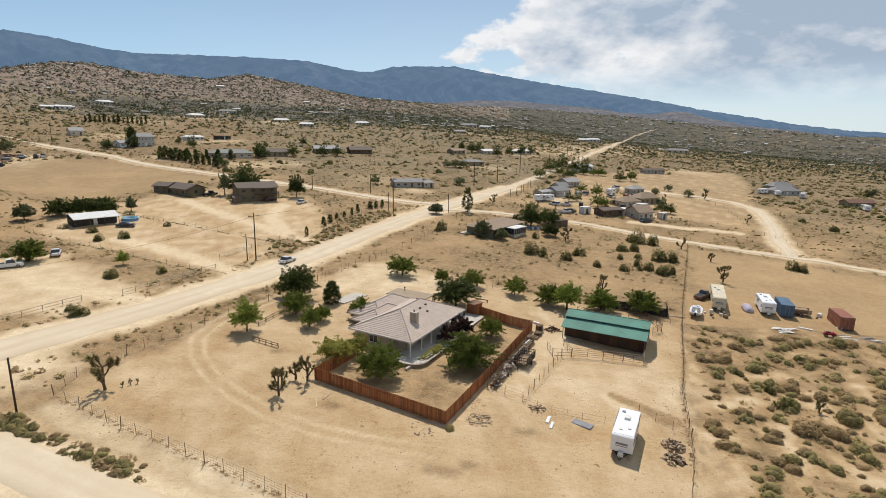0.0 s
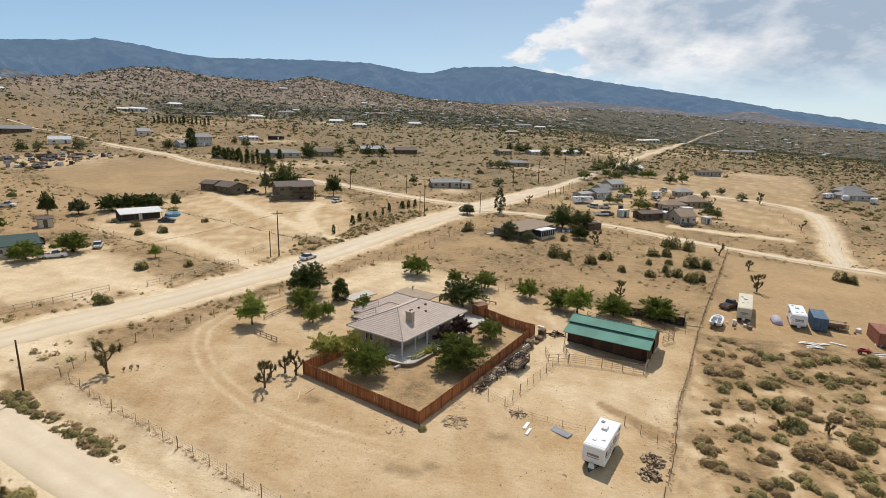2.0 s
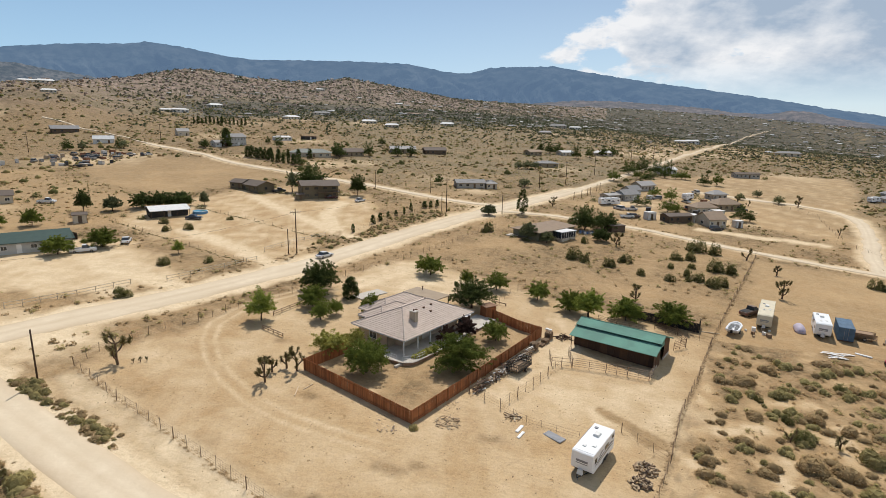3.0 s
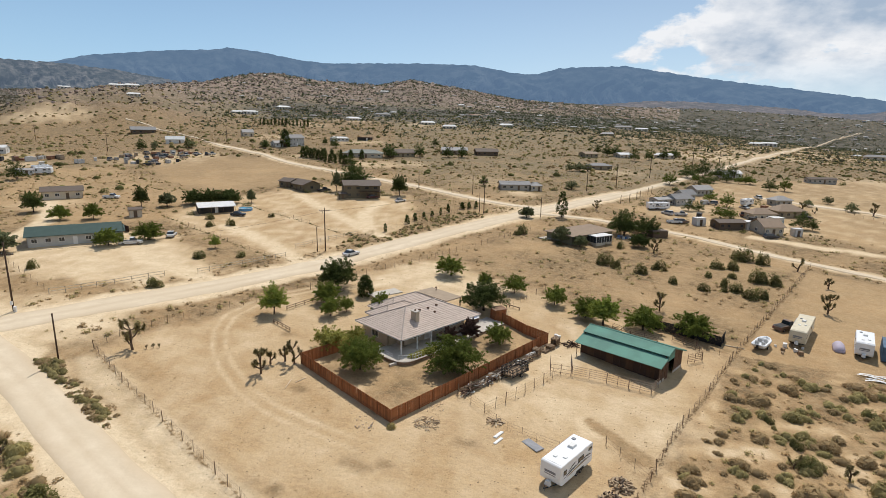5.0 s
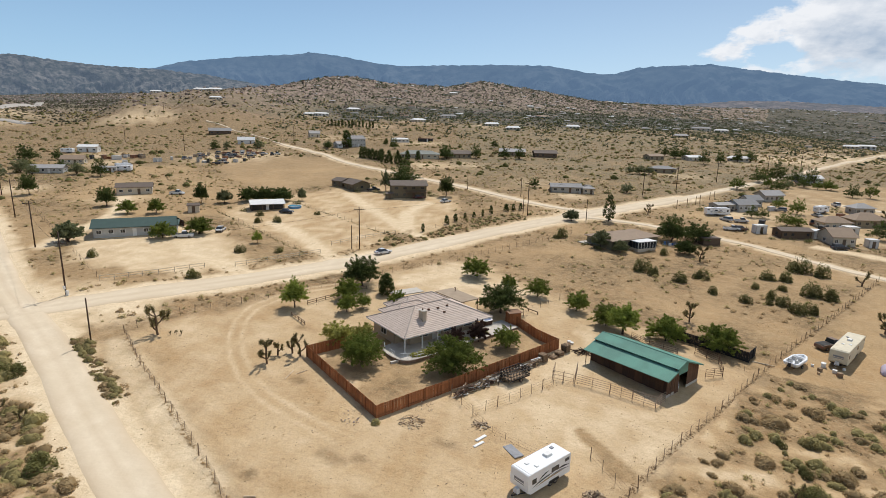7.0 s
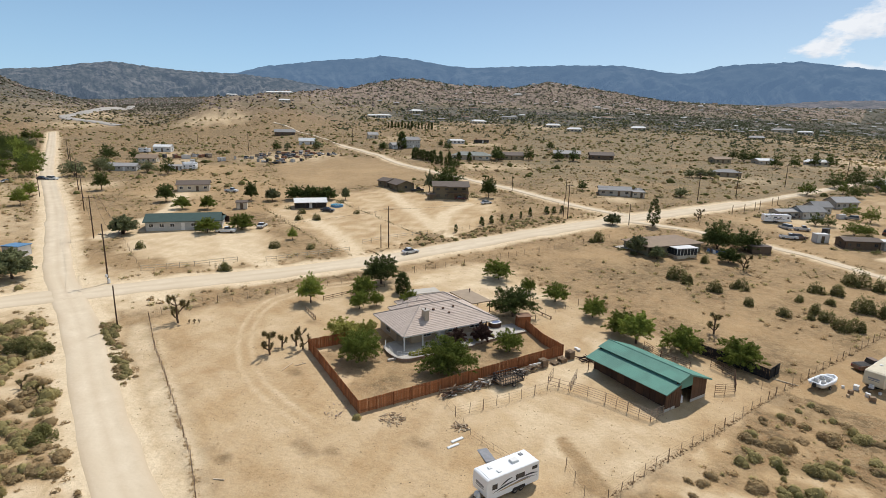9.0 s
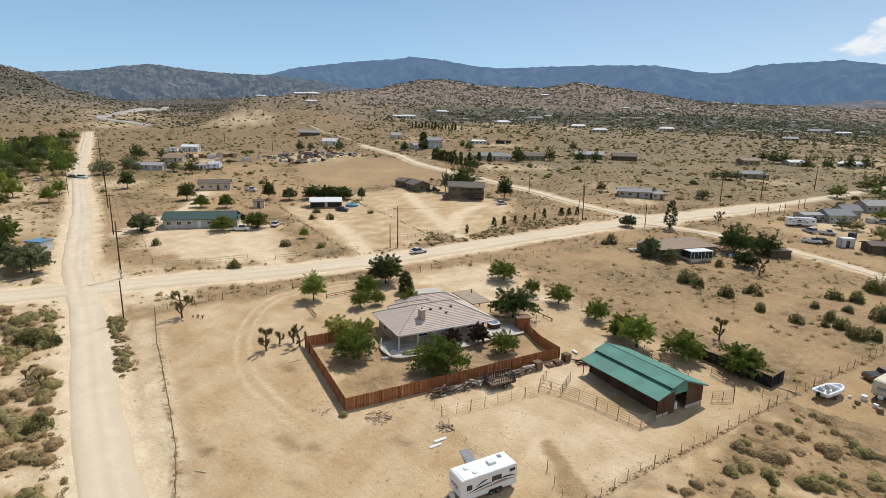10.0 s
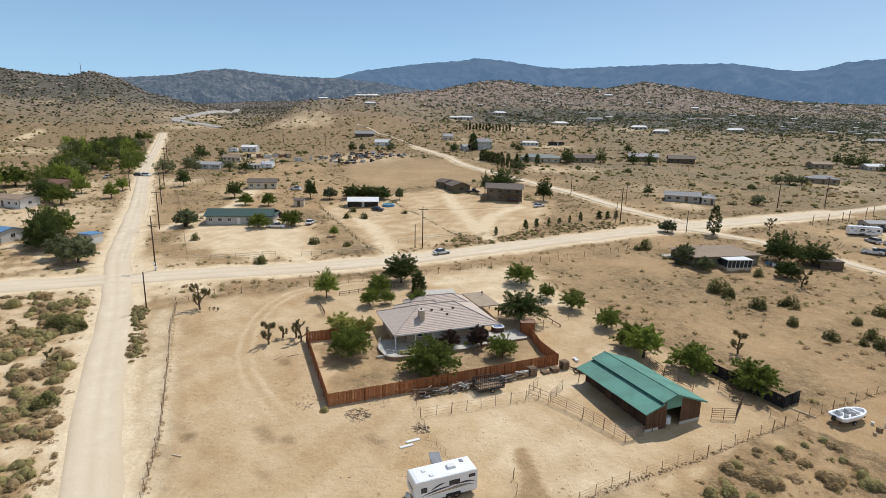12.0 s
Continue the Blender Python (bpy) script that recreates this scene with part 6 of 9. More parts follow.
def shrub_mesh(seed, material, r=1.0, h=0.8, clumps=14, count=11, leaf=0.11, name="shrub", core=True):
    """A low desert shrub: a few overlapping rounded mounds covered in fine upright tufts, with bare twigs at the foot."""
    rng = random.Random(seed)
    domes = [(0.0, 0.0, r * 0.72, h)] + [(r * 0.5 * math.cos(a), r * 0.5 * math.sin(a), r * rng.uniform(0.38, 0.58), h * rng.uniform(0.5, 0.85)) for a in [rng.uniform(0, 6.283) for _ in range(3)]]
    sh = Shape()
    for _ in range(clumps * count):
        cx, cy, dr, dh = rng.choice(domes)
        d = Vector((rng.gauss(0, 1), rng.gauss(0, 1), abs(rng.gauss(0, 0.9)) - 0.12)).normalized()
        k = rng.uniform(0.55, 1.08) ** 0.5 * (1 + 0.22 * noise.noise((d.x * 2.6 + seed, d.y * 2.6, d.z * 2.6)))
        p = Vector((cx + d.x * dr * k, cy + d.y * dr * k, max(0.0, d.z * dh * k)))
        n = (d * 0.45 + Vector((rng.uniform(-0.45, 0.45), rng.uniform(-0.45, 0.45), rng.uniform(0.6, 1.2)))).normalized()
        t = n.orthogonal().normalized()
        t.rotate(Matrix.Rotation(rng.uniform(0, 6.28), 3, n))
        w = n.cross(t)
        a, b = leaf * rng.uniform(0.6, 1.4), leaf * rng.uniform(0.3, 0.7)
        o = len(sh.v)
        sh.v += [p - t * a, p + w * b, p + t * a + n * a * 0.5, p - w * b]
        sh.f.append((o, o + 1, o + 2, o + 3))
    if clumps > 10 and h < 1.1:
        # the dense twiggy inside of each mound
        for cx, cy, dr, dh in domes:
            sh.loft([[(cx + dr * f * rng.uniform(0.88, 1.1) * math.cos(i * 0.8976), cy + dr * f * rng.uniform(0.88, 1.1) * math.sin(i * 0.8976), dh * z * rng.uniform(0.9, 1.08)) for i in range(7)] for f, z in ((0.78, -0.04), (0.82, 0.35), (0.55, 0.74), (0.08, 0.9))], False)
    if core:
        for cx, cy, dr, dh in domes:
            for _ in range(2):
                sh.tube((cx * 0.3, cy * 0.3, -0.05), (cx + rng.uniform(-0.4, 0.4) * dr, cy + rng.uniform(-0.4, 0.4) * dr, dh * 0.9), 0.025, 0.012, n=3)
    sh.v = [Vector((p[0], p[1], max(p[2], -0.04))) for p in sh.v]
    return sh.mesh(name, material)


SHRUBS = {
    "sage": [shrub_mesh(100 + i, M_SCRUB, 1.0, 0.8, 40, 22, 0.085) for i in range(4)],
    "creosote": [shrub_mesh(110 + i, M_SCRUB_G, 1.0, 0.95, 40, 22, 0.085) for i in range(4)],
    "juniper": [shrub_mesh(120 + i, M_SCRUB_D, 1.0, 1.1, 44, 24, 0.09) for i in range(4)],
    "hedge": [shrub_mesh(126 + i, M_LEAF_Y, 1.0, 0.9, 22, 20, 0.08, "hedge_shrub") for i in range(2)],
    "dry": [shrub_mesh(130 + i, M_DRY, 1.0, 0.55, 30, 20, 0.08) for i in range(3)],
}
LABELS = {"sage": "low grey-brown desert sage shrub on sandy ground", "creosote": "olive-green creosote bush on sandy ground", "juniper": "dense dark green desert bush", "dry": "dry straw-brown tumble brush"}


def shrub(kind, x, y, size, turn=0.0, group="desert shrubs", label="", tall=1.0):
    me = SHRUBS[kind][int(abs(x * 3 + y)) % len(SHRUBS[kind])]
    return solo("shrub", me, None, label or LABELS[kind], "shrub", on(x, y, turn) @ Matrix.Diagonal((size, size, size * tall, 1)), group)


# dark bushes standing singly in the middle field and the lots
for i, (x, y, s) in enumerate(((24.7, 142.9, 2.6), (27.5, 140.5, 1.8), (33.2, 139.2, 1.9), (38.2, 144.4, 1.9), (36.6, 143.6, 1.3), (39.9, 133.6, 1.4), (46.1, 131.3, 1.5), (52.1, 151.8, 2.0), (56.2, 153.0, 2.0), (54.4, 144.8, 1.3), (60.2, 163.6, 3.2), (64.5, 162.0, 2.6), (55.1, 129.6, 2.0), (57.4, 131.2, 1.9), (53.2, 133.4, 1.8), (51.5, 136.5, 1.7),
                               (59.5, 144.2, 2.6), (62.5, 143.0, 2.3), (48.7, 143.0, 1.2), (50.5, 132.6, 1.0), (95.2, 141.6, 2.2), (97.6, 140.6, 1.8), (28.8, 160.8, 1.6), (0.5, 165.5, 2.2), (-0.8, 163.0, 1.4), (31.0, 186.5, 2.4), (26.5, 187.2, 1.8))):
    shrub("juniper", x, y, s * 0.92, i * 53, "dark bushes in the field", tall=1.3)
for i, (x, y, s) in enumerate(((-59.7, 85.2, 1.25), (-66.0, 105.0, 1.35), (-90.5, 84.4, 1.3), (-58.6, 109.8, 1.0), (-62.5, 87.2, 0.8), (-80.5, 134.5, 1.4), (-84.5, 131.5, 1.2), (-91.0, 139.0, 1.2), (-77.0, 150.0, 0.9))):
    shrub("juniper", x, y, s * 1.25, i * 71, "clipped bushes on the lots", "dark rounded bush on bare dirt", 1.1)
for i, (x, y, s) in enumerate(((-49.5, 42.8, 2.6), (-46.5, 44.0, 2.0), (-23.5, 34.6, 2.0))):
    shrub("juniper", x, y, s, i * 71, "bushes by the dirt road", "dark green spreading bush by the road", 0.8)


def joshua_mesh(seed, h, arms):
    """A Joshua tree: thatched limbs that leave the trunk at several heights, bend upwards and end in spiky rosettes."""
    rng = random.Random(seed)
    wood, sp = Shape(), Shape()

    def tuft(p, d, r, n, back):
        for _ in range(n):
            v = (d * rng.uniform(-0.3, 1.2) + Vector((rng.gauss(0, 0.8), rng.gauss(0, 0.8), rng.gauss(0, 0.6)))).normalized()
            s = v.orthogonal().normalized() * 0.035
            o = p - d * rng.uniform(0, back)
            sp.add([o - s, o + s, o + v * r], [(0, 1, 2)])

    def arm(p, a, lean, L, r, fork):
        d = Vector((math.cos(a) * lean, math.sin(a) * lean, rng.uniform(0.15, 0.5))).normalized()
        for k in range(3):
            q = p + d * L / 3
            wood.tube(p, q, r * (1 - 0.08 * k), r * (1 - 0.08 * (k + 1)), n=7)
            p, d = q, (d + Vector((rng.uniform(-0.25, 0.25), rng.uniform(-0.25, 0.25), 0.5))).normalized()
            if k == 1 and fork:
                arm(p, a + rng.uniform(0.7, 1.6) * rng.choice((-1, 1)), rng.uniform(0.5, 0.9), L * rng.uniform(0.5, 0.8), r * 0.85, False)
        tuft(p, d, 0.34, 120, 0.62)

    d, p, r = Vector((rng.uniform(-0.12, 0.12), rng.uniform(-0.12, 0.12), 1)).normalized(), Vector((0, 0, -0.1)), 0.13
    steps = 3 if arms > 1 else 2
    a = rng.uniform(0, 6.283)
    for k in range(steps):
        q = p + d * h * rng.uniform(0.16, 0.26)
        wood.tube(p, q, r, r * 0.88, n=8)
        p, r = q, r * 0.88
        d = (d + Vector((rng.uniform(-0.3, 0.3), rng.uniform(-0.3, 0.3), 0.35))).normalized()
        for _ in range(2 if arms > 1 else 1):
            a += rng.uniform(1.4, 2.8)
            arm(p, a, rng.uniform(0.5, 1.0), h * rng.uniform(0.22, 0.42), r * 0.75, arms > 1 and rng.random() < 0.6)
    arm(p, a + 2, 0.25, h * 0.3, r * 0.8, True)
    return wood.mesh("trunk", M_JOSHUA_DRY), sp.mesh("leaf_crown", M_JOSHUA)


JOSHUA = [joshua_mesh(201, 3.6, 2), joshua_mesh(205, 3.4, 2), joshua_mesh(209, 3.0, 1), joshua_mesh(214, 2.6, 1)]


def joshua(x, y, k=0, size=1.0, turn=0.0):
    t = thing("joshua_tree", "spiky Joshua tree with brown thatched limbs", "joshua tree", on(x, y, turn, size=size), "Joshua trees")
    part("trunk", JOSHUA[k][0], None, t)
    part("leaf_crown", JOSHUA[k][1], None, t)


for x, y, k, s, a in ((-41.6, 62.3, 0, 1.5, 20), (-20.2, 63.2, 0, 1.25, 80), (-20.6, 66.0, 3, 1.2, 200), (-17.6, 67.4, 1, 1.15, 300), (-19.2, 67.6, 3, 1.3, 0), (35.6, 113.6, 0, 1.3, 40), (37.5, 159.4, 1, 1.4, 10), (68.5, 126.2, 0, 1.4, 90), (74.7, 145.2, 3, 1.4, 0), (72.0, 158.2, 2, 1.6, 50), (-40.0, 63.3, 3, 0.35, 0),
                      (-39.3, 63.8, 3, 0.4, 60), (-38.6, 64.2, 3, 0.38, 130), (99, 251, 0, 1.4, 0), (104, 252, 2, 1.2, 70), (128, 262, 0, 1.7, 10), (118, 206, 2, 1.4, 0), (-34, 38.5, 2, 0.9, 0), (-37.5, 38.0, 2, 0.8, 90), (-50.5, 36.8, 2, 0.8, 150), (20.5, 214.0, 1, 1.3, 40), (46.2, 66.8, 2, 0.8, 30), (51.5, 66.5, 3, 1.0, 20)):
    joshua(x, y, k, s, a)


# ---- scrub over the open land ----
def scatter(name, label, protos, material, xs, ys, sizes, seed, squash=1.0):
    """Many plants that nobody could count, as one mesh of kind stuff."""
    if not len(xs):
        return None
    rg = np.random.RandomState(seed)
    zs = land(xs, ys)
    ang = rg.uniform(0, 6.283, len(xs))
    tall = rg.uniform(0.75, 1.2, len(xs)) * squash
    pick = rg.randint(0, len(protos), len(xs))
    V, Fs, off = [], [], 0
    for k, me in enumerate(protos):
        co = np.zeros(len(me.vertices) * 3)
        me.vertices.foreach_get("co", co)
        co = co.reshape(-1, 3)
        quads = [tuple(p.vertices) for p in me.polygons if len(p.vertices) == 4]
        q = np.array(quads)
        sel = np.where(pick == k)[0]
        if not len(sel):
            continue
        c, s, S = np.cos(ang[sel])[:, None], np.sin(ang[sel])[:, None], sizes[sel][:, None]
        x = (co[None, :, 0] * c - co[None, :, 1] * s) * S + xs[sel][:, None]
        y = (co[None, :, 0] * s + co[None, :, 1] * c) * S + ys[sel][:, None]
        z = co[None, :, 2] * S * tall[sel][:, None] + zs[sel][:, None]
        V.append(np.stack([x, y, z], -1).reshape(-1, 3))
        Fs.append((q[None] + (np.arange(len(sel)) * len(co))[:, None, None] + off).reshape(-1, 4))
        off += len(sel) * len(co)
    V, Fq = np.concatenate(V), np.concatenate(Fs)
    me = bpy.data.meshes.new(name)
    me.vertices.add(len(V))
    me.vertices.foreach_set("co", V.ravel())
    me.loops.add(Fq.size)
    me.loops.foreach_set("vertex_index", Fq.ravel())
    me.polygons.add(len(Fq))
    me.polygons.foreach_set("loop_start", np.arange(0, Fq.size, 4))
    me.update(calc_edges=True)
    me.materials.append(material)
    return tagged(new(name, me), label, "scrub", kind="stuff")


LITE = {k: [shrub_mesh(300 + i + j * 10, m, 1.0, h, c, n, lf, "scrub", False) for i in range(3)] for j, (k, m, h, c, n, lf) in enumerate((("sage", M_SCRUB, 0.75, 5, 5, 0.3), ("creosote", M_SCRUB_G, 0.95, 5, 5, 0.3), ("dry", M_DRY, 0.5, 4, 5, 0.26)))}
MEDIUM = {k: [shrub_mesh(320 + i + j * 10, m, 1.0, h, 12, 10, 0.17, "scrub", False) for i in range(3)] for j, (k, m, h) in enumerate((("sage", M_SCRUB, 0.75), ("creosote", M_SCRUB_G, 0.95), ("juniper", M_SCRUB_D, 1.2)))}
FAR = {k: [shrub_mesh(340 + i + j * 10, m, 1.0, h, 2, 3, 0.6, "scrub", False) for i in range(4)] for j, (k, m, h) in enumerate((("creosote", M_SCRUB_G, 0.8), ("juniper", M_SCRUB_D, 1.1)))}



def mound(seed, h):
    """A small lumpy dome for bushes seen from far off."""
    rng = random.Random(seed)
    rings = [[(r * rng.uniform(0.8, 1.2) * math.cos(a), r * rng.uniform(0.8, 1.2) * math.sin(a), z * h * rng.uniform(0.85, 1.15)) for a in [6.283 * (i + rng.uniform(-0.2, 0.2)) / 5 for i in range(5)]] for r, z in ((0.85, -0.05), (0.95, 0.45), (0.3, 1.0))]
    return Shape().loft(rings, False).mesh("scrub", M_SCRUB)


MOUND = [mound(400 + i, h) for i, h in enumerate((0.7, 0.9, 0.8, 1.05))]


def free(x, y, margin=1.5):
    """Places where scrub can grow: off the ways and the cleared lots."""
    ok = near_line(ROAD_A, x, y) > 5 + margin
    ok &= near_line(ROAD_B, x, y) > 3.2 + margin
    ok &= near_line(ROAD_C, x, y) > 3 + margin
    ok &= near_line(ROAD_D, x, y) > 2 + margin
    ok &= near_line(ROAD_E, x, y) > 4 + margin
    for p in (LOT, EAST_LOT, NORTH_LOT, WEST_LOT, FAR_EAST, OLD_FIELD):
        ok &= inside(p, x, y, 1.0) < 0.4
    for d in DRIVES:
        ok &= near_line(d, x, y) > 2.5 + margin
    return ok


def sow(seed, n, rmin, rmax, azmin, azmax, thin=None):
    """Random places in a sector round the hub, even by area."""
    rg = np.random.RandomState(seed)
    r = np.sqrt(rg.uniform(rmin ** 2, rmax ** 2, n))
    a = np.radians(rg.uniform(azmin, azmax, n))
    x, y = HUB[0] + r * np.sin(a), HUB[1] + r * np.cos(a)
    ok = free(x, y)
    if thin is not None:
        ok &= rg.uniform(0, 1, n) < thin(x, y)
    return x[ok], y[ok], rg


# the two thick fields close to the path: shrubs as things, fine litter as stuff
def thick(x, y):
    return ((x > 33.5 + (y - 60) * 0.38) & (y < 96) & (y > 30)) | ((x < -6 - (y - 31) * 2.35) & (y < 57) & (x > -80))


rg = np.random.RandomState(17)
count = 0
spots = []
while count < 215:
    if rg.uniform() < 0.68:
        x, y = rg.uniform(33, 112), rg.uniform(34, 95)
    else:
        x, y = rg.uniform(-78, -4), rg.uniform(14, 56)
    if not (thick(np.array(x), np.array(y)) and free(np.array(x), np.array(y), 0.6)):
        continue
    if wave(x / 14, y / 14, 0.7, 5) < rg.uniform(-0.75, 0.25):
        continue
    s = rg.uniform(0.8, 1.8) ** 1.2
    if any((x - a) ** 2 + (y - b) ** 2 < (0.75 * (s + c)) ** 2 for a, b, c in spots):
        continue
    spots.append((x, y, s))
    u = rg.uniform()
    shrub("sage" if u < 0.5 else "creosote" if u < 0.8 else "dry" if u < 0.92 else "juniper", x, y, s, rg.uniform(0, 360), tall=rg.uniform(0.7, 1.05))
    count += 1
x, y, rg = sow(23, 16000, 25, 125, -95, 80, lambda x, y: thick(x, y) * np.clip(0.5 + 0.7 * wave(x / 14, y / 14, 0.7, 5), 0.12, 1))
h = len(x) // 3
scatter("low_scrub", "low dry brush and litter between desert shrubs", LITE["dry"], M_DRY, x[:h], y[:h], rg.uniform(0.12, 0.5, h), 1)
scatter("low_scrub", "small grey-brown sage seedlings on sand", LITE["sage"], M_SCRUB, x[h:2 * h], y[h:2 * h], rg.uniform(0.15, 0.6, h), 2)
scatter("low_scrub", "small olive seedlings on sand", LITE["creosote"], M_SCRUB_G, x[2 * h:], y[2 * h:], rg.uniform(0.15, 0.6, len(x) - 2 * h), 22)
x, y, rg = sow(24, 8500, 25, 135, -95, 80, lambda x, y: thick(x, y) * np.clip(0.5 + 0.8 * wave(x / 14, y / 14, 0.7, 5), 0.1, 1))
h = len(x) // 2
scatter("sage_scrub", "grey-brown sage shrubs crowding sandy ground", MEDIUM["sage"], M_SCRUB, x[:h], y[:h], rg.uniform(0.4, 1.1, h), 23, 0.9)
scatter("sage_scrub", "olive-grey shrubs crowding sandy ground", MEDIUM["creosote"], M_SCRUB_G, x[h:], y[h:], rg.uniform(0.4, 1.15, len(x) - h), 24, 0.9)
x, y, rg = sow(26, 2900, 30, 130, -95, -45, lambda x, y: thick(x, y) * np.clip(0.55 + 0.9 * wave(x / 14, y / 14, 0.7, 5), 0.1, 1))
h = len(x) // 2
scatter("sage_scrub", "grey-brown sage shrubs beside the near road", MEDIUM["sage"], M_SCRUB, x[:h], y[:h], rg.uniform(0.4, 1.2, h), 29, 0.95)
scatter("sage_scrub", "olive shrubs beside the near road", MEDIUM["creosote"], M_SCRUB_G, x[h:], y[h:], rg.uniform(0.4, 1.3, len(x) - h), 30, 0.95)
x, y, rg = sow(57, 2600, 4, 150, 64, 268)
scatter("low_scrub", "low brown brush on the open desert", LITE["sage"], M_SCRUB, x, y, rg.uniform(0.25, 0.9, len(x)), 31)
x, y, rg = sow(58, 260, 3, 32, -95, 64)
scatter("low_scrub", "low brown brush beside the near road", LITE["sage"], M_SCRUB, x, y, rg.uniform(0.25, 0.8, len(x)), 32)
# weeds along the verges and tufts on the lots
vx, vy = [], []
rg = np.random.RandomState(31)
for pts, off, n in ((ROAD_A[1:12], 6.6, 240), (ROAD_A[3:12], -6.8, 130), (ROAD_B[2:9], 4.0, 120), (ROAD_B[10:14], -5.0, 160), (ROAD_B[10:14], 5.0, 160), (ROAD_D[1:8], 3.4, 160), (ROAD_C, 4.0, 160), (ROAD_C, -4.0, 160)):
    for _ in range(n):
        k = rg.randint(0, len(pts) - 1)
        (ax, ay), (bx, by) = pts[k], pts[k + 1]
        t, d = rg.uniform(), math.hypot(bx - ax, by - ay)
        o = off * rg.uniform(0.85, 1.7)
        vx.append(ax + (bx - ax) * t - (by - ay) / d * o)
        vy.append(ay + (by - ay) * t + (bx - ax) / d * o)
vx, vy = np.array(vx), np.array(vy)
ok = (near_line(ROAD_A, vx, vy) > 5.8) & (near_line(ROAD_B, vx, vy) > 3.2) & (near_line(ROAD_D, vx, vy) > 2.4)
scatter("verge_weeds", "dry brown weeds along the dirt roads", LITE["sage"] + LITE["dry"], M_SCRUB, vx[ok], vy[ok], rg.uniform(0.15, 0.65, ok.sum()), 3)
gx, gy = rg.uniform(-50, 50, 1500), rg.uniform(38, 135, 1500)
ok = (inside(LOT, gx, gy) > 0.6) & (near_line(ROAD_B, gx, gy) > 5) & (near_line(LOOP, gx, gy) > 2) & (wave(gx / 20, gy / 20, 6.2, 4) > -0.1)
ok &= ~((gx > 16) & (gx < 38) & (gy > 78) & (gy < 98)) & ~((gx > -16) & (gx < 6) & (gy > 72) & (gy < 104))
scatter("ground_tufts", "small dry tufts on trampled dirt", LITE["dry"], M_DRY, gx[ok], gy[ok], rg.uniform(0.06, 0.22, ok.sum()), 4)
px, py = rg.uniform(-60, 60, 8000), rg.uniform(32, 140, 8000)
ok = (near_line(ROAD_B, px, py) > 3.4) & (near_line(ROAD_A, px, py) > 4.4) & (wave(px / 9, py / 9, 2.2, 4) > -0.15)
ok &= ~((px > 19) & (px < 38) & (py > 81) & (py < 97)) & ~((px > -16) & (px < 6) & (py > 72) & (py < 104))
CLOD = [Shape().box((0, 0, 0.3), (1.4, 1.0, 0.8), top=0.5).mesh("clod", M_ROCK), Shape().box((0, 0, 0.25), (1.0, 1.3, 0.7), top=0.6).mesh("clod", M_ROCK)]
scatter("clods", "small stones and dirt clods over the bare ground", CLOD, mat("dirt_clod", (0.44, 0.32, 0.19), 0.95, (0.27, 0.19, 0.11), 2.0, 0.5, per_island=0.3), px[ok], py[ok], rg.uniform(0.03, 0.11, ok.sum()) , 25)
# the field behind the barn, and the open land up to the hills
x, y, rg = sow(41, 24000, 95, 300, -92, 64, lambda x, y: np.clip(0.42 + 0.5 * wave(x / 60, y / 60, 3.3, 5), 0.1, 1))
h = len(x) // 2
scatter("field_scrub", "sparse brown sage over dry ground", LITE["sage"], M_SCRUB, x[:h], y[:h], rg.uniform(0.18, 0.8, h), 5)
scatter("field_scrub", "olive creosote scrub over dry ground", LITE["creosote"], M_SCRUB_G, x[h:], y[h:], rg.uniform(0.18, 0.85, len(x) - h), 6)
def clumpy(a, b):
    """Density of bushes in drifts: a is the scale of the drifts, b the share of bare ground."""
    return lambda x, y: np.clip(b + 0.75 * wave(x / a, y / a, 4.3, 5) + 0.35 * wave(x / (a * 0.3), y / (a * 0.3), 1.9, 3), 0.03, 1)


x, y, rg = sow(45, 34000, 190, 480, -92, 64, clumpy(60, 0.5))
h = len(x) // 2
size = 0.15 + 0.55 * rg.uniform(0, 1, len(x)) ** 1.8
scatter("grass_clumps", "low dry grass clumps and seedlings over the plain", MOUND, M_SCRUB, x[:h], y[:h], size[:h], 71, 0.8)
scatter("grass_clumps", "low olive bunches between the larger bushes", MOUND, M_SCRUB_G, x[h:], y[h:], size[h:] * 0.9, 72, 0.8)
x, y, rg = sow(43, 44000, 260, 800, -92, 64, clumpy(90, 0.42))
h = len(x) // 2
size = 0.3 + 1.2 * rg.uniform(0, 1, len(x)) ** 2.2
scatter("open_scrub", "brown desert scrub over the plain", MOUND, M_SCRUB, x[:h], y[:h], size[:h], 7, 0.8)
scatter("open_scrub", "olive desert scrub over the plain", MOUND, M_SCRUB_G, x[h:], y[h:], size[h:] * 1.1, 8, 0.9)
x, y, rg = sow(46, 17000, 600, 960, -92, 64, clumpy(110, 0.5))
scatter("far_brush", "dark brush over the rocky lower slopes", MOUND, M_FARBRUSH, x, y, 0.4 + 1.5 * rg.uniform(0, 1, len(x)) ** 2.8, 17, 1.0)
x, y, rg = sow(47, 40000, 930, 1500, -92, 64, clumpy(150, 0.5))
scatter("far_brush", "dark juniper and brush on the hills and plain", FAR["juniper"], M_FARBRUSH, x, y, 0.6 + 1.9 * rg.uniform(0, 1, len(x)) ** 2.0, 9, 0.9)
x, y, rg = sow(49, 14000, 1300, 2400, -60, 50)
scatter("far_brush", "dark far brush below the mountains", FAR["juniper"], M_FARBRUSH, x, y, rg.uniform(1.5, 3.4, len(x)), 10)
x, y, rg = sow(51, 6500, 230, 760, -92, 55, clumpy(70, 0.42))
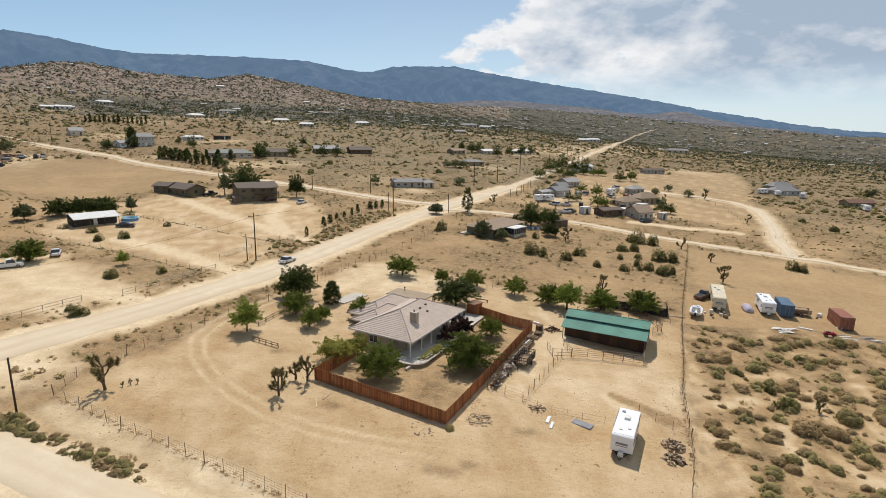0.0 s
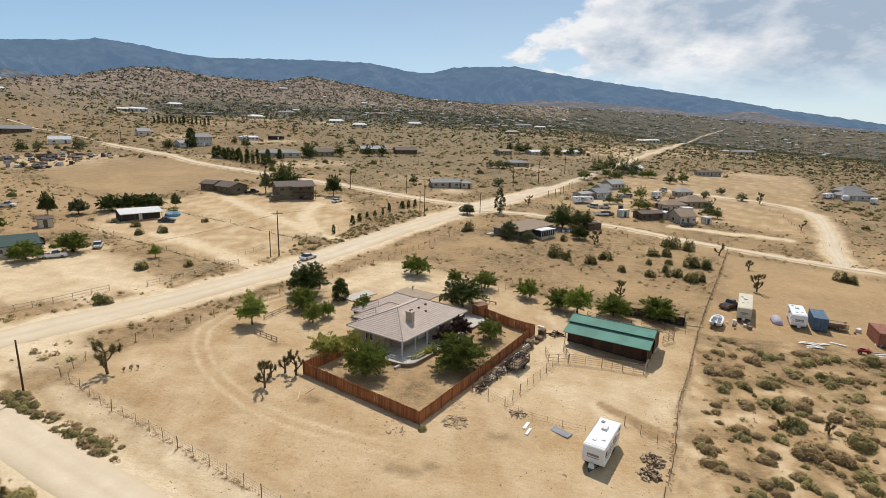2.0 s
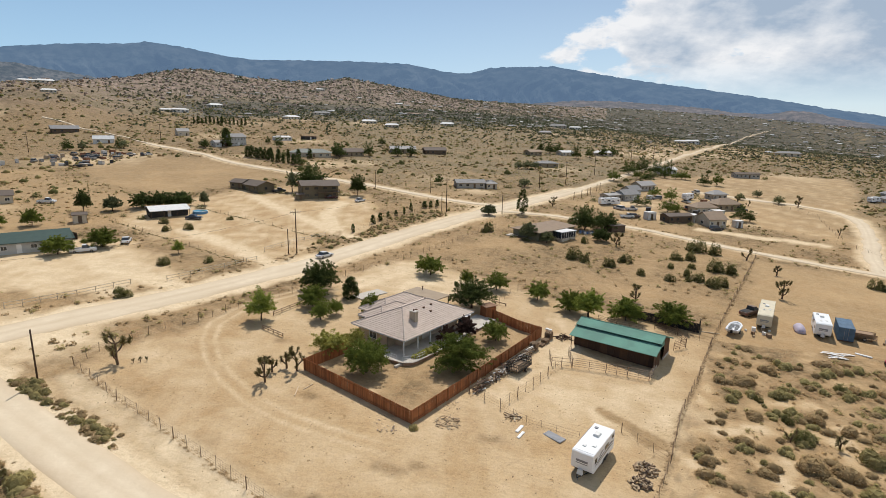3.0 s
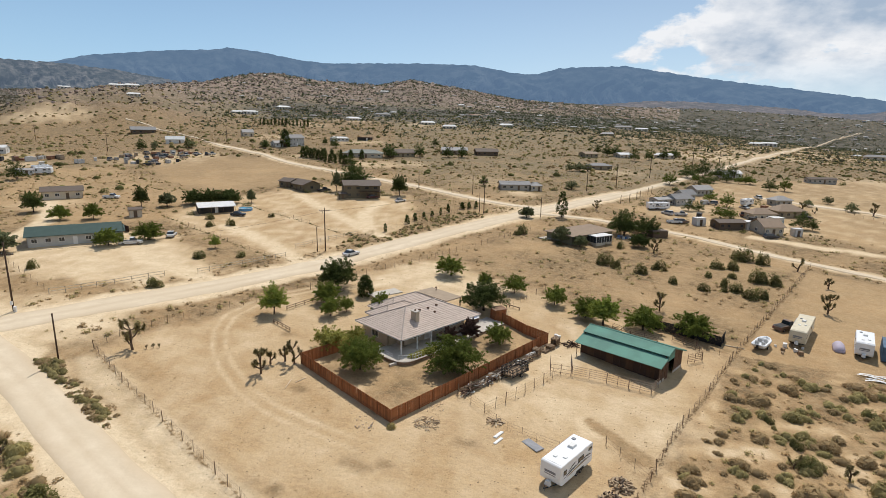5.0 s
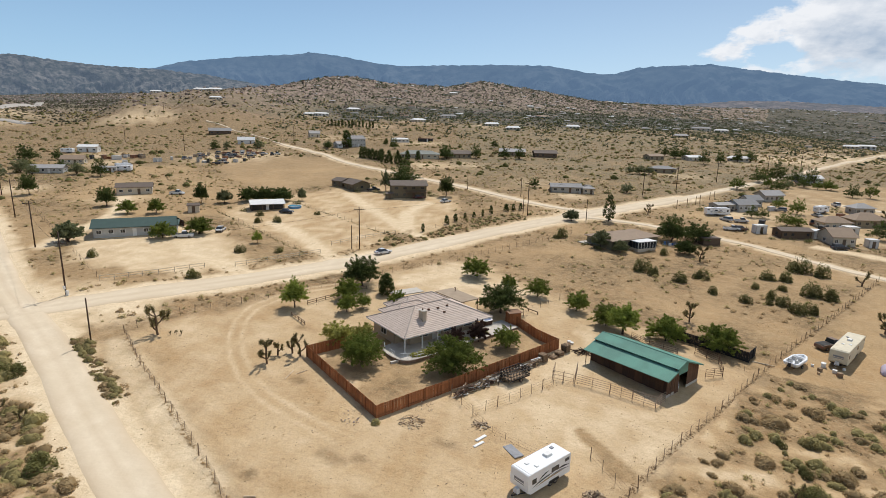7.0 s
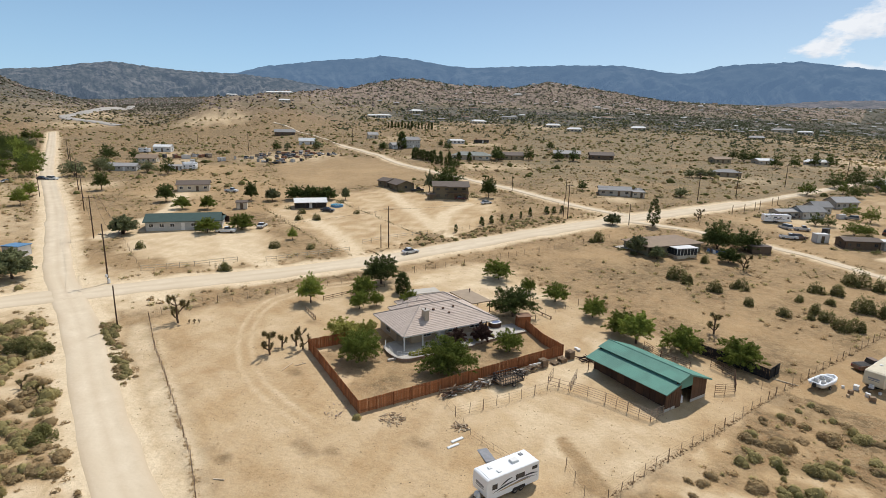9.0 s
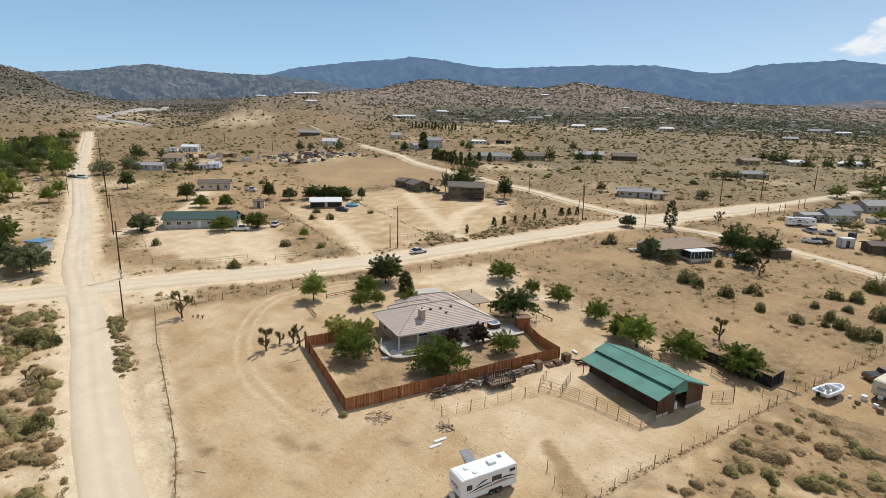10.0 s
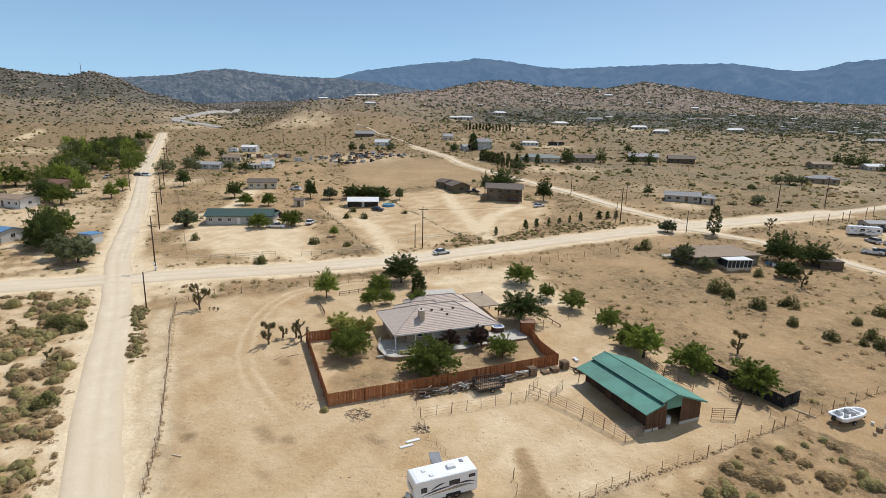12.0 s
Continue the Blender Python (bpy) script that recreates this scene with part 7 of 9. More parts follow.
scatter("open_scrub", "dark olive bushes dotted over the plain", MOUND, M_SCRUB_D, x, y, 0.5 + 1.5 * rg.uniform(0, 1, len(x)) ** 1.8, 15, 0.85)
x, y, rg = sow(59, 15000, 240, 1150, 2, 64, clumpy(120, 0.5))
scatter("open_scrub", "olive creosote bushes over the eastern plain", MOUND, M_SCRUB_G, x[::2], y[::2], 0.4 + 1.2 * rg.uniform(0, 1, len(x[::2])) ** 2.0, 18, 0.85)
scatter("open_scrub", "straw-olive bushes over the eastern plain", MOUND, M_SCRUB, x[1::2], y[1::2], 0.4 + 1.2 * rg.uniform(0, 1, len(x[1::2])) ** 2.0, 19, 0.8)
x, y, rg = sow(55, 17000, 600, 1150, -92, -54, lambda x, y: np.clip((land(x, y) - 20) / 40, 0.1, 1))
scatter("far_brush", "dark chaparral over the bare hill above the road", MOUND, M_FARBRUSH, x, y, 0.4 + 1.2 * rg.uniform(0, 1, len(x)) ** 2, 16, 0.8)
# boulders on the rocky hill
BOULDERS = []
for i in range(3):
    bm = bmesh.new()
    bmesh.ops.create_cube(bm, size=2.0)
    for v in bm.verts:
        v.co = v.co.normalized() * (1.0 + 0.6 * noise.noise(v.co * 1.3 + Vector((i * 7, 0, 0))))
        v.co.z *= 0.75
    me = bpy.data.meshes.new("boulder")
    bm.to_mesh(me)
    bm.free()
    BOULDERS.append(me)
x, y, rg = sow(53, 22000, 560, 1450, -100, 4, lambda x, y: np.clip((land(x, y) - 40) / 50, 0, 1))
scatter("boulders", "pale granite boulders over the rocky hills", BOULDERS, M_ROCK, x, y, rg.uniform(0.6, 2.8, len(x)), 11, 0.9)
for i, (x, y, s) in enumerate(HEDGES):
    me = SHRUBS["hedge"][i % 2]
    solo("hedge_shrub", me, None, "yellow-green clipped shrub along the patio edge", "shrub", on(x, y, i * 40, 0.42, s * 1.3), "patio hedge")
# brush on the verges of the graded road and along the north fences
rgv = np.random.RandomState(101)
ux, uy = rgv.uniform(-47, -14, 1500), rgv.uniform(123, 192, 1500)
ok = np.maximum(inside(VERGES[0], ux, uy, 0.6), inside(VERGES[1], ux, uy, 0.6)) > 0.6
ok &= near_line(ROAD_A, ux, uy) > 4.6
scatter("verge_brush", "low brown brush on the triangle between drive and road", MEDIUM["sage"], M_SCRUB, ux[ok][::2], uy[ok][::2], 0.2 + 0.6 * rgv.uniform(0, 1, len(ux[ok][::2])) ** 2, 34, 0.9)
scatter("verge_brush", "olive brush on the triangle between drive and road", MEDIUM["creosote"], M_SCRUB_G, ux[ok][1::2], uy[ok][1::2], 0.2 + 0.7 * rgv.uniform(0, 1, len(ux[ok][1::2])) ** 2, 35, 0.9)
ux, uy = [], []
for way in (NORTH_FENCE, WEST_FENCE):
    for (ax, ay), (bx, by) in zip(way, way[1:]):
        for _ in range(int(math.hypot(bx - ax, by - ay) * 2.2)):
            t = rgv.uniform()
            ux.append(ax + (bx - ax) * t + rgv.normal(0, 0.3))
            uy.append(ay + (by - ay) * t + rgv.normal(0, 0.3))
scatter("fence_brush", "dark dry weeds caught along the north fences", LITE["sage"], M_SCRUB_D, np.array(ux), np.array(uy), rgv.uniform(0.15, 0.4, len(ux)), 36, 0.8)
# brush caught along the fence between the lots
rgf = np.random.RandomState(97)
fx, fy = [], []
for (ax, ay), (bx, by) in zip(((28.2, 52.6), (34.2, 69.4), (39.0, 80.2), (45.3, 95.5), (53.4, 113.6), (62.7, 133.6)), ((34.2, 69.4), (39.0, 80.2), (45.3, 95.5), (53.4, 113.6), (62.7, 133.6), (76.6, 164.0))):
    for _ in range(130):
        t = rgf.uniform()
        fx.append(ax + (bx - ax) * t + rgf.normal(0, 0.2))
        fy.append(ay + (by - ay) * t + rgf.normal(0, 0.2))
scatter("fence_brush", "dry brown brush blown against the wire fence", LITE["dry"], M_TUMBLE, np.array(fx), np.array(fy), rgf.uniform(0.06, 0.2, len(fx)), 26, 0.9)
fx, fy = [], []
for (ax, ay), (bx, by) in zip(((-46.6, 60.3), (-26.0, 50.2), (-7.2, 41.3)), ((-26.0, 50.2), (-7.2, 41.3), (10, 31.5))):
    for _ in range(80):
        t = rgf.uniform()
        fx.append(ax + (bx - ax) * t + rgf.normal(0, 0.25))
        fy.append(ay + (by - ay) * t + rgf.normal(0, 0.25))
scatter("fence_brush", "dry brown weeds along the lot fence", LITE["dry"], M_DRY, np.array(fx), np.array(fy), rgf.uniform(0.12, 0.3, len(fx)), 27, 0.8)
# the weedy bank between the near road and the lot fence
bx_, by_ = [], []
for _ in range(210):
    t = rgf.uniform() ** 1.7
    bx_.append(-49.5 + 21.5 * t + rgf.normal(0, 0.8))
    by_.append(54.6 - 8.6 * t + rgf.normal(0, 0.75))
bx_, by_ = np.array(bx_), np.array(by_)
k_ = near_line(ROAD_B, bx_, by_) > 2.8
bx_, by_ = bx_[k_], by_[k_]
for i, (key, mt, lb) in enumerate((("sage", M_SCRUB, "grey-brown weeds on the bank beside the road"), ("creosote", M_SCRUB_G, "olive weeds on the bank beside the road"), ("dry", M_DRY, "straw-coloured dry grass on the bank beside the road"))):
    n_ = len(bx_[i::3])
    scatter("bank_weeds", lb, MEDIUM.get(key, LITE["dry"]), mt, bx_[i::3], by_[i::3], 0.22 + 0.75 * rgf.uniform(0, 1, n_) ** 1.8, 28 + i, 0.85)
shrub("creosote", 1.6, 57.7, 0.7, 0, "bushes by the cedar fence", "small dark bush at the corner of the cedar fence")

# ---- poles and wires ----
POLES = {}


def utility_pole(x, y, h=11.0, arm=True, heading=0.0, arm_z=0.9, label="", group="utility poles", boxes=False):
    """A tapered wooden pole with crossarm, braces and insulators."""
    key = (round(h, 1), arm, arm_z)
    if key not in POLES:
        pole = Shape().tube((0, 0, -0.4), (0, 0, h), 0.16 if arm else 0.12, 0.11 if arm else 0.095, n=10).mesh("pole", M_POLE, True)
        bar = ins = None
        if arm:
            z = h * arm_z
            bar = Shape().box((0, 0.16, z), (2.5, 0.1, 0.13)).box((-0.45, 0.16, z - 0.3), (0.05, 0.04, 0.75), pose(0, 0, 0)).mesh("crossarm", M_POLE)
            ins = Shape().tube((0, 0, 0), (0, 0, 0.22), 0.06, 0.04, n=6).mesh("insulator", M_GREY)
        POLES[key] = (pole, bar, ins)
    pole, bar, ins = POLES[key]
    t = thing("utility_pole", label or ("wooden utility pole with crossarm beside the dirt road" if arm else "plain dark wooden pole"), "utility pole", on(x, y, heading), group)
    part("pole", pole, None, t)
    if arm:
        b = part("crossarm", bar, None, t)
        for dx in (-1.15, -0.6, 0.6, 1.15):
            part("insulator", ins, None, b, at=pose(dx, 0.16, h * arm_z + 0.06))
    if boxes:
        part("meter_box", Shape().box((0, -0.28, 1.5), (0.35, 0.25, 0.6)).box((0.5, -0.3, 0.5), (0.4, 0.3, 0.9)), M_WHITE, t, "white meter boxes at the foot")
    return t


utility_pole(-47.2, 55.3, 7.2, False, label="plain dark wooden pole at the corner of the lot")
utility_pole(-70.8, 66.2, 12.0, True, 20, 0.82, boxes=True)
LINE_B = ((-70.8, 66.2), (-108.5, 82.3), (-146.3, 98.3), (-187, 116), (-240, 138.5), (-292, 161))
for x, y in LINE_B[1:]:
    utility_pole(x, y, 11.2, True, 67, 0.95)
utility_pole(-182.5, 101.0, 8.0, False)
utility_pole(-43.0, 122.8, 11.0, True, 30, 0.93)
utility_pole(-44.6, 121.6, 6.2, False, label="short stub pole beside the utility pole")
utility_pole(-16.8, 187.6, 11.6, True, 30, 0.95)
utility_pole(-18.6, 188.4, 6.6, False, label="short stub pole beside the utility pole")
utility_pole(2.5, 191.5, 6.8, False, label="short wooden pole at the crossing")
LINE_A = ((15.1, 255), (27.8, 273), (45.5, 319), (74.3, 380), (100, 440), (128, 520), (160, 620))
for x, y in LINE_A:
    utility_pole(x, y, 11.0, True, 65, 0.95)
for x, y in ((-233, 329), (-248, 246), (-323, 262), (-415, 369)):
    utility_pole(x, y, 10.5, True, 30, 0.95)
for x, y in ((-53, 222), (-29.0, 220.5)):
    utility_pole(x, y, 7.5, False)


def radio_mast(x, y, h=15.0):
    """A guyed lattice mast with a drum on top."""
    t = thing("radio_mast", "thin grey lattice radio mast on the hilltop", "mast", on(x, y))
    s = Shape()
    legs = [(0.45 * math.cos(a), 0.45 * math.sin(a)) for a in (0.0, 2.094, 4.189)]
    for k, (ax, ay) in enumerate(legs):
        s.tube((ax, ay, -1.0), (ax * 0.7, ay * 0.7, h), 0.12, 0.1, n=5)
        bx, by = legs[(k + 1) % 3]
        for i in range(8):
            s.tube((ax, ay, h * i / 8), (bx, by, h * (i + 1) / 8), 0.06, n=4)
    part("lattice", s, M_GREY, t)
    part("antenna_drum", Shape().tube((0.9, 0, h * 0.8), (1.5, 0, h * 0.8), 0.7, n=10), M_WHITE, t)
    part("equipment_hut", Shape().box((3.0, 0, 1.0), (3.0, 2.4, 2.6)).box((3.0, 0, 2.36), (3.3, 2.7, 0.12)), M_GREY, t)


radio_mast(-913.0, 301.0)


def wires(pts, h, off=(-1.1, 1.1), sag=1.0, r=0.018):
    """Overhead conductors hung between poles."""
    w = thing("overhead_wires", "thin dark overhead wires sagging between poles", "wires", pose(pts[0][0], pts[0][1], G(*pts[0]) + h))
    o = Vector((pts[0][0], pts[0][1], G(*pts[0]) + h))
    for k in off:
        s = Shape()
        for a, b in zip(pts, pts[1:]):
            d = Vector((b[0] - a[0], b[1] - a[1], 0)).normalized()
            n = Vector((-d.y, d.x, 0)) * k
            A, B = Vector((a[0], a[1], G(*a) + h)) + n, Vector((b[0], b[1], G(*b) + h)) + n
            q = [A.lerp(B, i / 8) - Vector((0, 0, sag * 4 * (i / 8) * (1 - i / 8))) for i in range(9)]
            s.loft([[p - o + Vector((n.x * u / abs(k or 1), n.y * u / abs(k or 1), v)) for u, v in ((-r, 0), (r, 0), (0, r * 1.7))] for p in q])
        part("wire", s, M_DARK, w)


wires(LINE_B, 10.9)
wires(LINE_A, 10.6)
wires(((-70.8, 66.2), (-43.0, 122.8), (-16.8, 187.6), (15.1, 255)), 10.2, (0.0,), 1.4)

# ---- wire and rail fences ----
M_TPOST = paint("weathered_steel_post", (0.30, 0.22, 0.15), 0.8)
TPOST = Shape().box((0, 0, 0.65), (0.05, 0.05, 1.5)).mesh("post", M_TPOST)
WOODPOST = Shape().tube((0, 0, -0.2), (0, 0, 1.45), 0.06, 0.05, n=7).mesh("post", M_WOOD)
MESHWIRE = paint("rusty_fence_wire", (0.30, 0.20, 0.13), 0.7)
UPRIGHT = Shape().tube((0, 0, 0), (0, 0, 1), 0.006, n=3).mesh("upright_wire", MESHWIRE)


def wire_fence(pts, label, step=2.6, h=1.25, strands=4, wood_every=5, group="wire fences", upright=False):
    f = thing("wire_fence", label, "fence", pose(pts[0][0], pts[0][1], 0), group)
    o = Vector((pts[0][0], pts[0][1], 0))
    rng = random.Random(int(pts[0][0] * 10))
    k, tops = 0, []
    for (ax, ay), (bx, by) in zip(pts, pts[1:]):
        d = math.hypot(bx - ax, by - ay)
        n = max(1, round(d / step))
        for i in range(n):
            t = i / n
            x, y = ax + (bx - ax) * t, ay + (by - ay) * t
            tops.append(Vector((x, y, G(x, y))))
    tops.append(Vector((*pts[-1], G(*pts[-1]))))
    for p in tops:
        k += 1
        part("post", WOODPOST if k % wood_every == 1 else TPOST, None, f, at=Matrix.Translation(p - o) @ pose(0, 0, 0, rng.uniform(-4, 4), rng.uniform(-4, 4), rng.uniform(0, 90)) @ Matrix.Scale(h / 1.25, 4))
    for s in range(strands):
        sh = Shape()
        z = h * (0.12 + 0.88 * s / (strands - 1))
        way = [tops[0]]
        for a, b in zip(tops, tops[1:]):
            way += [(a + b) / 2 - Vector((0, 0, 0.03)), b]
        rings = []
        for i, p in enumerate(way):
            d = way[min(i + 1, len(way) - 1)] - way[max(i - 1, 0)]
            side = Vector((d.y, -d.x, 0)).normalized() * 0.008
            c = p - o + Vector((0, 0, z))
            rings.append([c + side, c + Vector((0, 0, 0.014)), c - side])
        part("wire", sh.loft(rings), MESHWIRE, f)
    for a, b in zip(tops, tops[1:]) if upright else ():
        for i in range(1, 6):
            part("upright_wire", UPRIGHT, None, f, at=Matrix.Translation(a.lerp(b, i / 6) - o) @ Matrix.Scale(h, 4, (0, 0, 1)))
    return f


wire_fence(((-46.6, 60.3), (-35.0, 54.2), (-26.0, 50.2), (-16.4, 45.7), (-7.2, 41.3), (0.5, 36.8), (10, 31.5)), "rusty wire mesh fence along the lot by the dirt road", 2.4, 1.3, 5, upright=True)
wire_fence(((-46.6, 60.3), (-46.9, 65), (-44.4, 72), (-40.4, 79), (-36.2, 88.5), (-30.4, 99), (-24.6, 112.5), (-17.0, 126.5), (-8, 146), (2, 170)), "rusty wire mesh fence along the graded road", 2.8, 1.3, 5, upright=True)
wire_fence(((22, 40), (28.2, 52.6), (30.6, 58.6), (34.2, 69.4), (39.0, 80.2), (45.3, 95.5), (53.4, 113.6), (62.7, 133.6), (76.6, 164.0)), "sagging brush-grown wire fence between the lots", 2.5, 1.2, 4)
wire_fence(((6.8, 68.2), (11.2, 65.0), (16.3, 73.8), (19.4, 79.7)), "thin wire pen fence on steel posts", 2.2, 1.3, 4, 4)
wire_fence(((11.2, 65.0), (14.6, 62.7), (18.2, 61.6), (20.8, 60.9)), "broken wire fence lying in brush behind the trailer", 2.0, 0.8, 3, 9)
wire_fence(((26.0, 63.5), (30.6, 58.6)), "short wire fence beside the travel trailer", 2.0, 1.1, 3, 3)
wire_fence(((45.3, 95.5), (40.0, 98.0)), "thin wire cross fence behind the barn", 2.0, 1.1, 3, 3)
wire_fence(((7.4, 100.4), (9.9, 109.3), (13.0, 115.5)), "thin wire fence along the gravel court", 2.8, 1.2, 3, 4)
wire_fence(NORTH_FENCE, "low dark wire fence across the north lots", 4.0, 1.0, 3, 6)
wire_fence(((-37.4, 147.6), (-34.2, 164.3), (-30.0, 176.0), (-21.1, 193.7)), "low wire fence before the row of saplings", 3.6, 1.0, 3, 5)
wire_fence(WEST_FENCE, "low dark wire fence between two lots", 3.5, 1.0, 3, 6)
wire_fence(((-76, 75.5), (-105, 87.5), (-170, 114)), "wire fence beside the far dirt road", 4.0, 1.1, 3, 4)
wire_fence(((116, 172), (112, 190), (126, 240), (118, 262)), "wire fence around the far lot", 5.0, 1.2, 3, 3)


def rail_fence(pts, label, material, h=1.05, rails=2, step=2.8, r=0.05):
    f = thing("rail_fence", label, "fence", pose(pts[0][0], pts[0][1], 0), "rail fences")
    o = Vector((pts[0][0], pts[0][1], 0))
    line = []
    for (ax, ay), (bx, by) in zip(pts, pts[1:]):
        n = max(1, round(math.hypot(bx - ax, by - ay) / step))
        line += [Vector((ax + (bx - ax) * i / n, ay + (by - ay) * i / n, 0)) for i in range(n)]
    line.append(Vector((*pts[-1], 0)))
    line = [Vector((p.x, p.y, G(p.x, p.y))) for p in line]
    for p in line:
        part("post", Shape().tube((p - o) - Vector((0, 0, 0.2)), p - o + Vector((0, 0, h + 0.05)), r * 1.3, n=6), material, f)
    for k in range(rails):
        z = Vector((0, 0, h * (k + 1) / rails - 0.05))
        for a, b in zip(line, line[1:]):
            part("rail", Shape().tube(a - o + z, b - o + z, r, n=6), material, f)


PIPE = paint("cream_pipe", (0.62, 0.52, 0.38), 0.6)
rail_fence(((-73.5, 74.5), (-69.3, 80.8), (-63.2, 91.4)), "cream two-rail pipe fence by the road", PIPE)
rail_fence(((-58.4, 95.6), (-53.8, 104.4), (-48.8, 114.0)), "cream two-rail pipe fence beside the driveway", PIPE)
rail_fence(((-51.0, 121.7), (-47.4, 132.6), (-43.0, 141.6)), "cream two-rail pipe fence on the north lot", PIPE)
rail_fence(((-29.0, 79.3), (-26.6, 78.2), (-24.4, 77.1)), "low grey log rail in the open yard", M_WOOD, 0.7, 2, 1.4, 0.06)
rail_fence(((-30.0, 85.0), (-27.4, 92.5), (-25.2, 98.0)), "low grey log rail along the front lawn", M_WOOD, 0.75, 2, 2.2, 0.06)
rail_fence(((0.5, 109.5), (5.5, 104.2), (9.5, 102.6)), "low dark timber edging by the row of trees", M_WOOD, 0.5, 1, 2.5, 0.09)
plank_fence("fence", [(30.8, 104.6), (35.5, 103.2), (40.0, 101.6), (44.3, 100.0)], 1.75, "black screened fence behind the barn", paint("black_screen", (0.02, 0.02, 0.022), 0.8))
plank_fence("fence", [(44.3, 100.0), (45.6, 103.6)], 1.75, "black screened fence end behind the barn", paint("black_screen_end", (0.02, 0.02, 0.022), 0.8))
plank_fence("fence", [(-113.5, 101.0), (-104.5, 118.5), (-98.0, 116.0)], 1.7, "dark brown board fence behind the green-roofed house", M_BARN)
plank_fence("fence", [(-107.0, 88.5), (-115.0, 96.5)], 1.6, "brown board fence at the end of the long house", M_BARN)
for i, (x, y) in enumerate(((33.0, 237.7), (36.1, 245.6), (37.6, 249.1), (41.4, 260.5), (43.2, 264.4), (29.5, 232.0))):
    solo("gate_post", Shape().tube((0, 0, -0.3), (0, 0, 3.4), 0.11, n=7), M_WOOD, "tall grey wooden roadside post", "post", on(x, y), "roadside posts")

# ---- lumber, pallets, boards ----
def lumber_pile():
    """A long jumble of poles and boards laid along the cedar fence."""
    d = Vector((10.0, 20.4, 0)).normalized()
    s = Vector((d.y, -d.x, 0))
    a = Vector((6.9, 68.6, 0)) + s * 0.75
    p = thing("lumber_pile", "long jumbled pile of grey poles, boards and scrap against the fence", "lumber pile", pose(a.x, a.y, 0))
    rng = random.Random(44)
    pale = paint("bleached_board", (0.50, 0.44, 0.36), 0.85)
    for i in range(290):
        u = rng.uniform(0.2, 16.5)
        lift = rng.random() ** 1.2
        c = a + d * u + s * rng.uniform(-0.4, 0.55) * (1 - 0.5 * lift)
        z = G(c.x, c.y) + 0.08 + 1.0 * lift * (0.75 + 0.25 * math.sin(u * 0.9 + 0.6))
        L = rng.uniform(0.5, 2.4)
        m = Matrix.Translation(c - a + Vector((0, 0, z))) @ pose(0, 0, 0, rng.uniform(-8, 8), rng.uniform(-9, 9), math.degrees(math.atan2(d.y, d.x)) + rng.gauss(0, 24))
        sh = Shape()
        if rng.random() < 0.45:
            sh.tube((-L / 2, 0, 0), (L / 2, 0, 0), rng.uniform(0.04, 0.09), n=6)
        else:
            sh.box((0, 0, 0), (L, rng.uniform(0.09, 0.24), rng.uniform(0.03, 0.1)))
        part("board", sh, rng.choice((M_WOOD, M_WOOD, pale, pale, M_WHITE, M_BARK, M_BARK, M_RUST)), p, at=m)


lumber_pile()


def pallets(x, y, n, heading, label):
    t = thing("pallet_stack", label, "pallets", on(x, y, heading), "pallet stacks")
    for k in range(n):
        base = Shape()
        for j in (-0.5, 0, 0.5):
            base.box((0, j, 0.06), (1.1, 0.09, 0.1))
        p = part("pallet", base, M_WOOD, t, at=pose(0.02 * (k % 3), 0.03 * (k % 2), 0.03 + 0.15 * k, 0, 0, (k * 7) % 5 - 2))
        for j in range(7):
            part("slat", SLAT, None, p, at=pose(-0.5 + j / 6, 0, 0.12))


SLAT = Shape().box((0, 0, 0), (0.1, 1.1, 0.02)).mesh("slat", M_WOOD)
pallets(15.2, 84.3, 8, 64, "tall stack of grey wooden pallets beside the fence")
pallets(17.0, 87.6, 4, 60, "low stack of wooden pallets at the fence corner")
pallets(17.6, 89.4, 8, 66, "stack of dark wooden pallets at the fence corner")
pallets(16.3, 86.2, 2, 64, "low stack of wooden pallets beside the fence")


def cage_trailer():
    """Small utility trailer with dark barred sides."""
    t = thing("utility_trailer", "small flatbed utility trailer with dark barred steel sides", "trailer", on(13.1, 76.5, 62))
    L, W = 3.9, 2.0
    part("bed", Shape().box((0, 0, 0.6), (L, W, 0.1)), M_WOOD, t, "worn wooden trailer bed")
    part("frame", Shape().box((0, W / 2, 0.52), (L, 0.07, 0.14)).box((0, -W / 2, 0.52), (L, 0.07, 0.14)), M_DARK, t)
    for sx, sy, ln, ang in ((0, -W / 2, L, 0), (0, W / 2, L, 0), (-L / 2, 0, W, 90), (L / 2, 0, W, 90)):
        side = part("side_frame", Shape().tube((-ln / 2, 0, 1.65), (ln / 2, 0, 1.65), 0.05, n=5), M_DARK, t, at=pose(sx, sy, 0, 0, 0, ang))
        for z in (0.75, 1.2):
            part("side_rail", Shape().tube((-ln / 2, 0, z), (ln / 2, 0, z), 0.05, n=5), M_DARK, side)
        n = int(ln / 0.28)
        for i in range(n + 1):
            part("bar", Shape().tube((-ln / 2 + ln * i / n, 0, 0.6), (-ln / 2 + ln * i / n, 0, 1.65), 0.04, n=5), M_DARK, side)
    for y in (-W / 2 - 0.12, W / 2 + 0.12):
        wheel(t, 0.1, y, 0.32, 0.2)
    part("drawbar", Shape().tube((-L / 2, 0.4, 0.5), (-L / 2 - 1.2, 0, 0.5), 0.04).tube((-L / 2, -0.4, 0.5), (-L / 2 - 1.2, 0, 0.5), 0.04).tube((-L / 2 - 1.2, 0, 0), (-L / 2 - 1.2, 0, 0.6), 0.035), M_DARK, t)


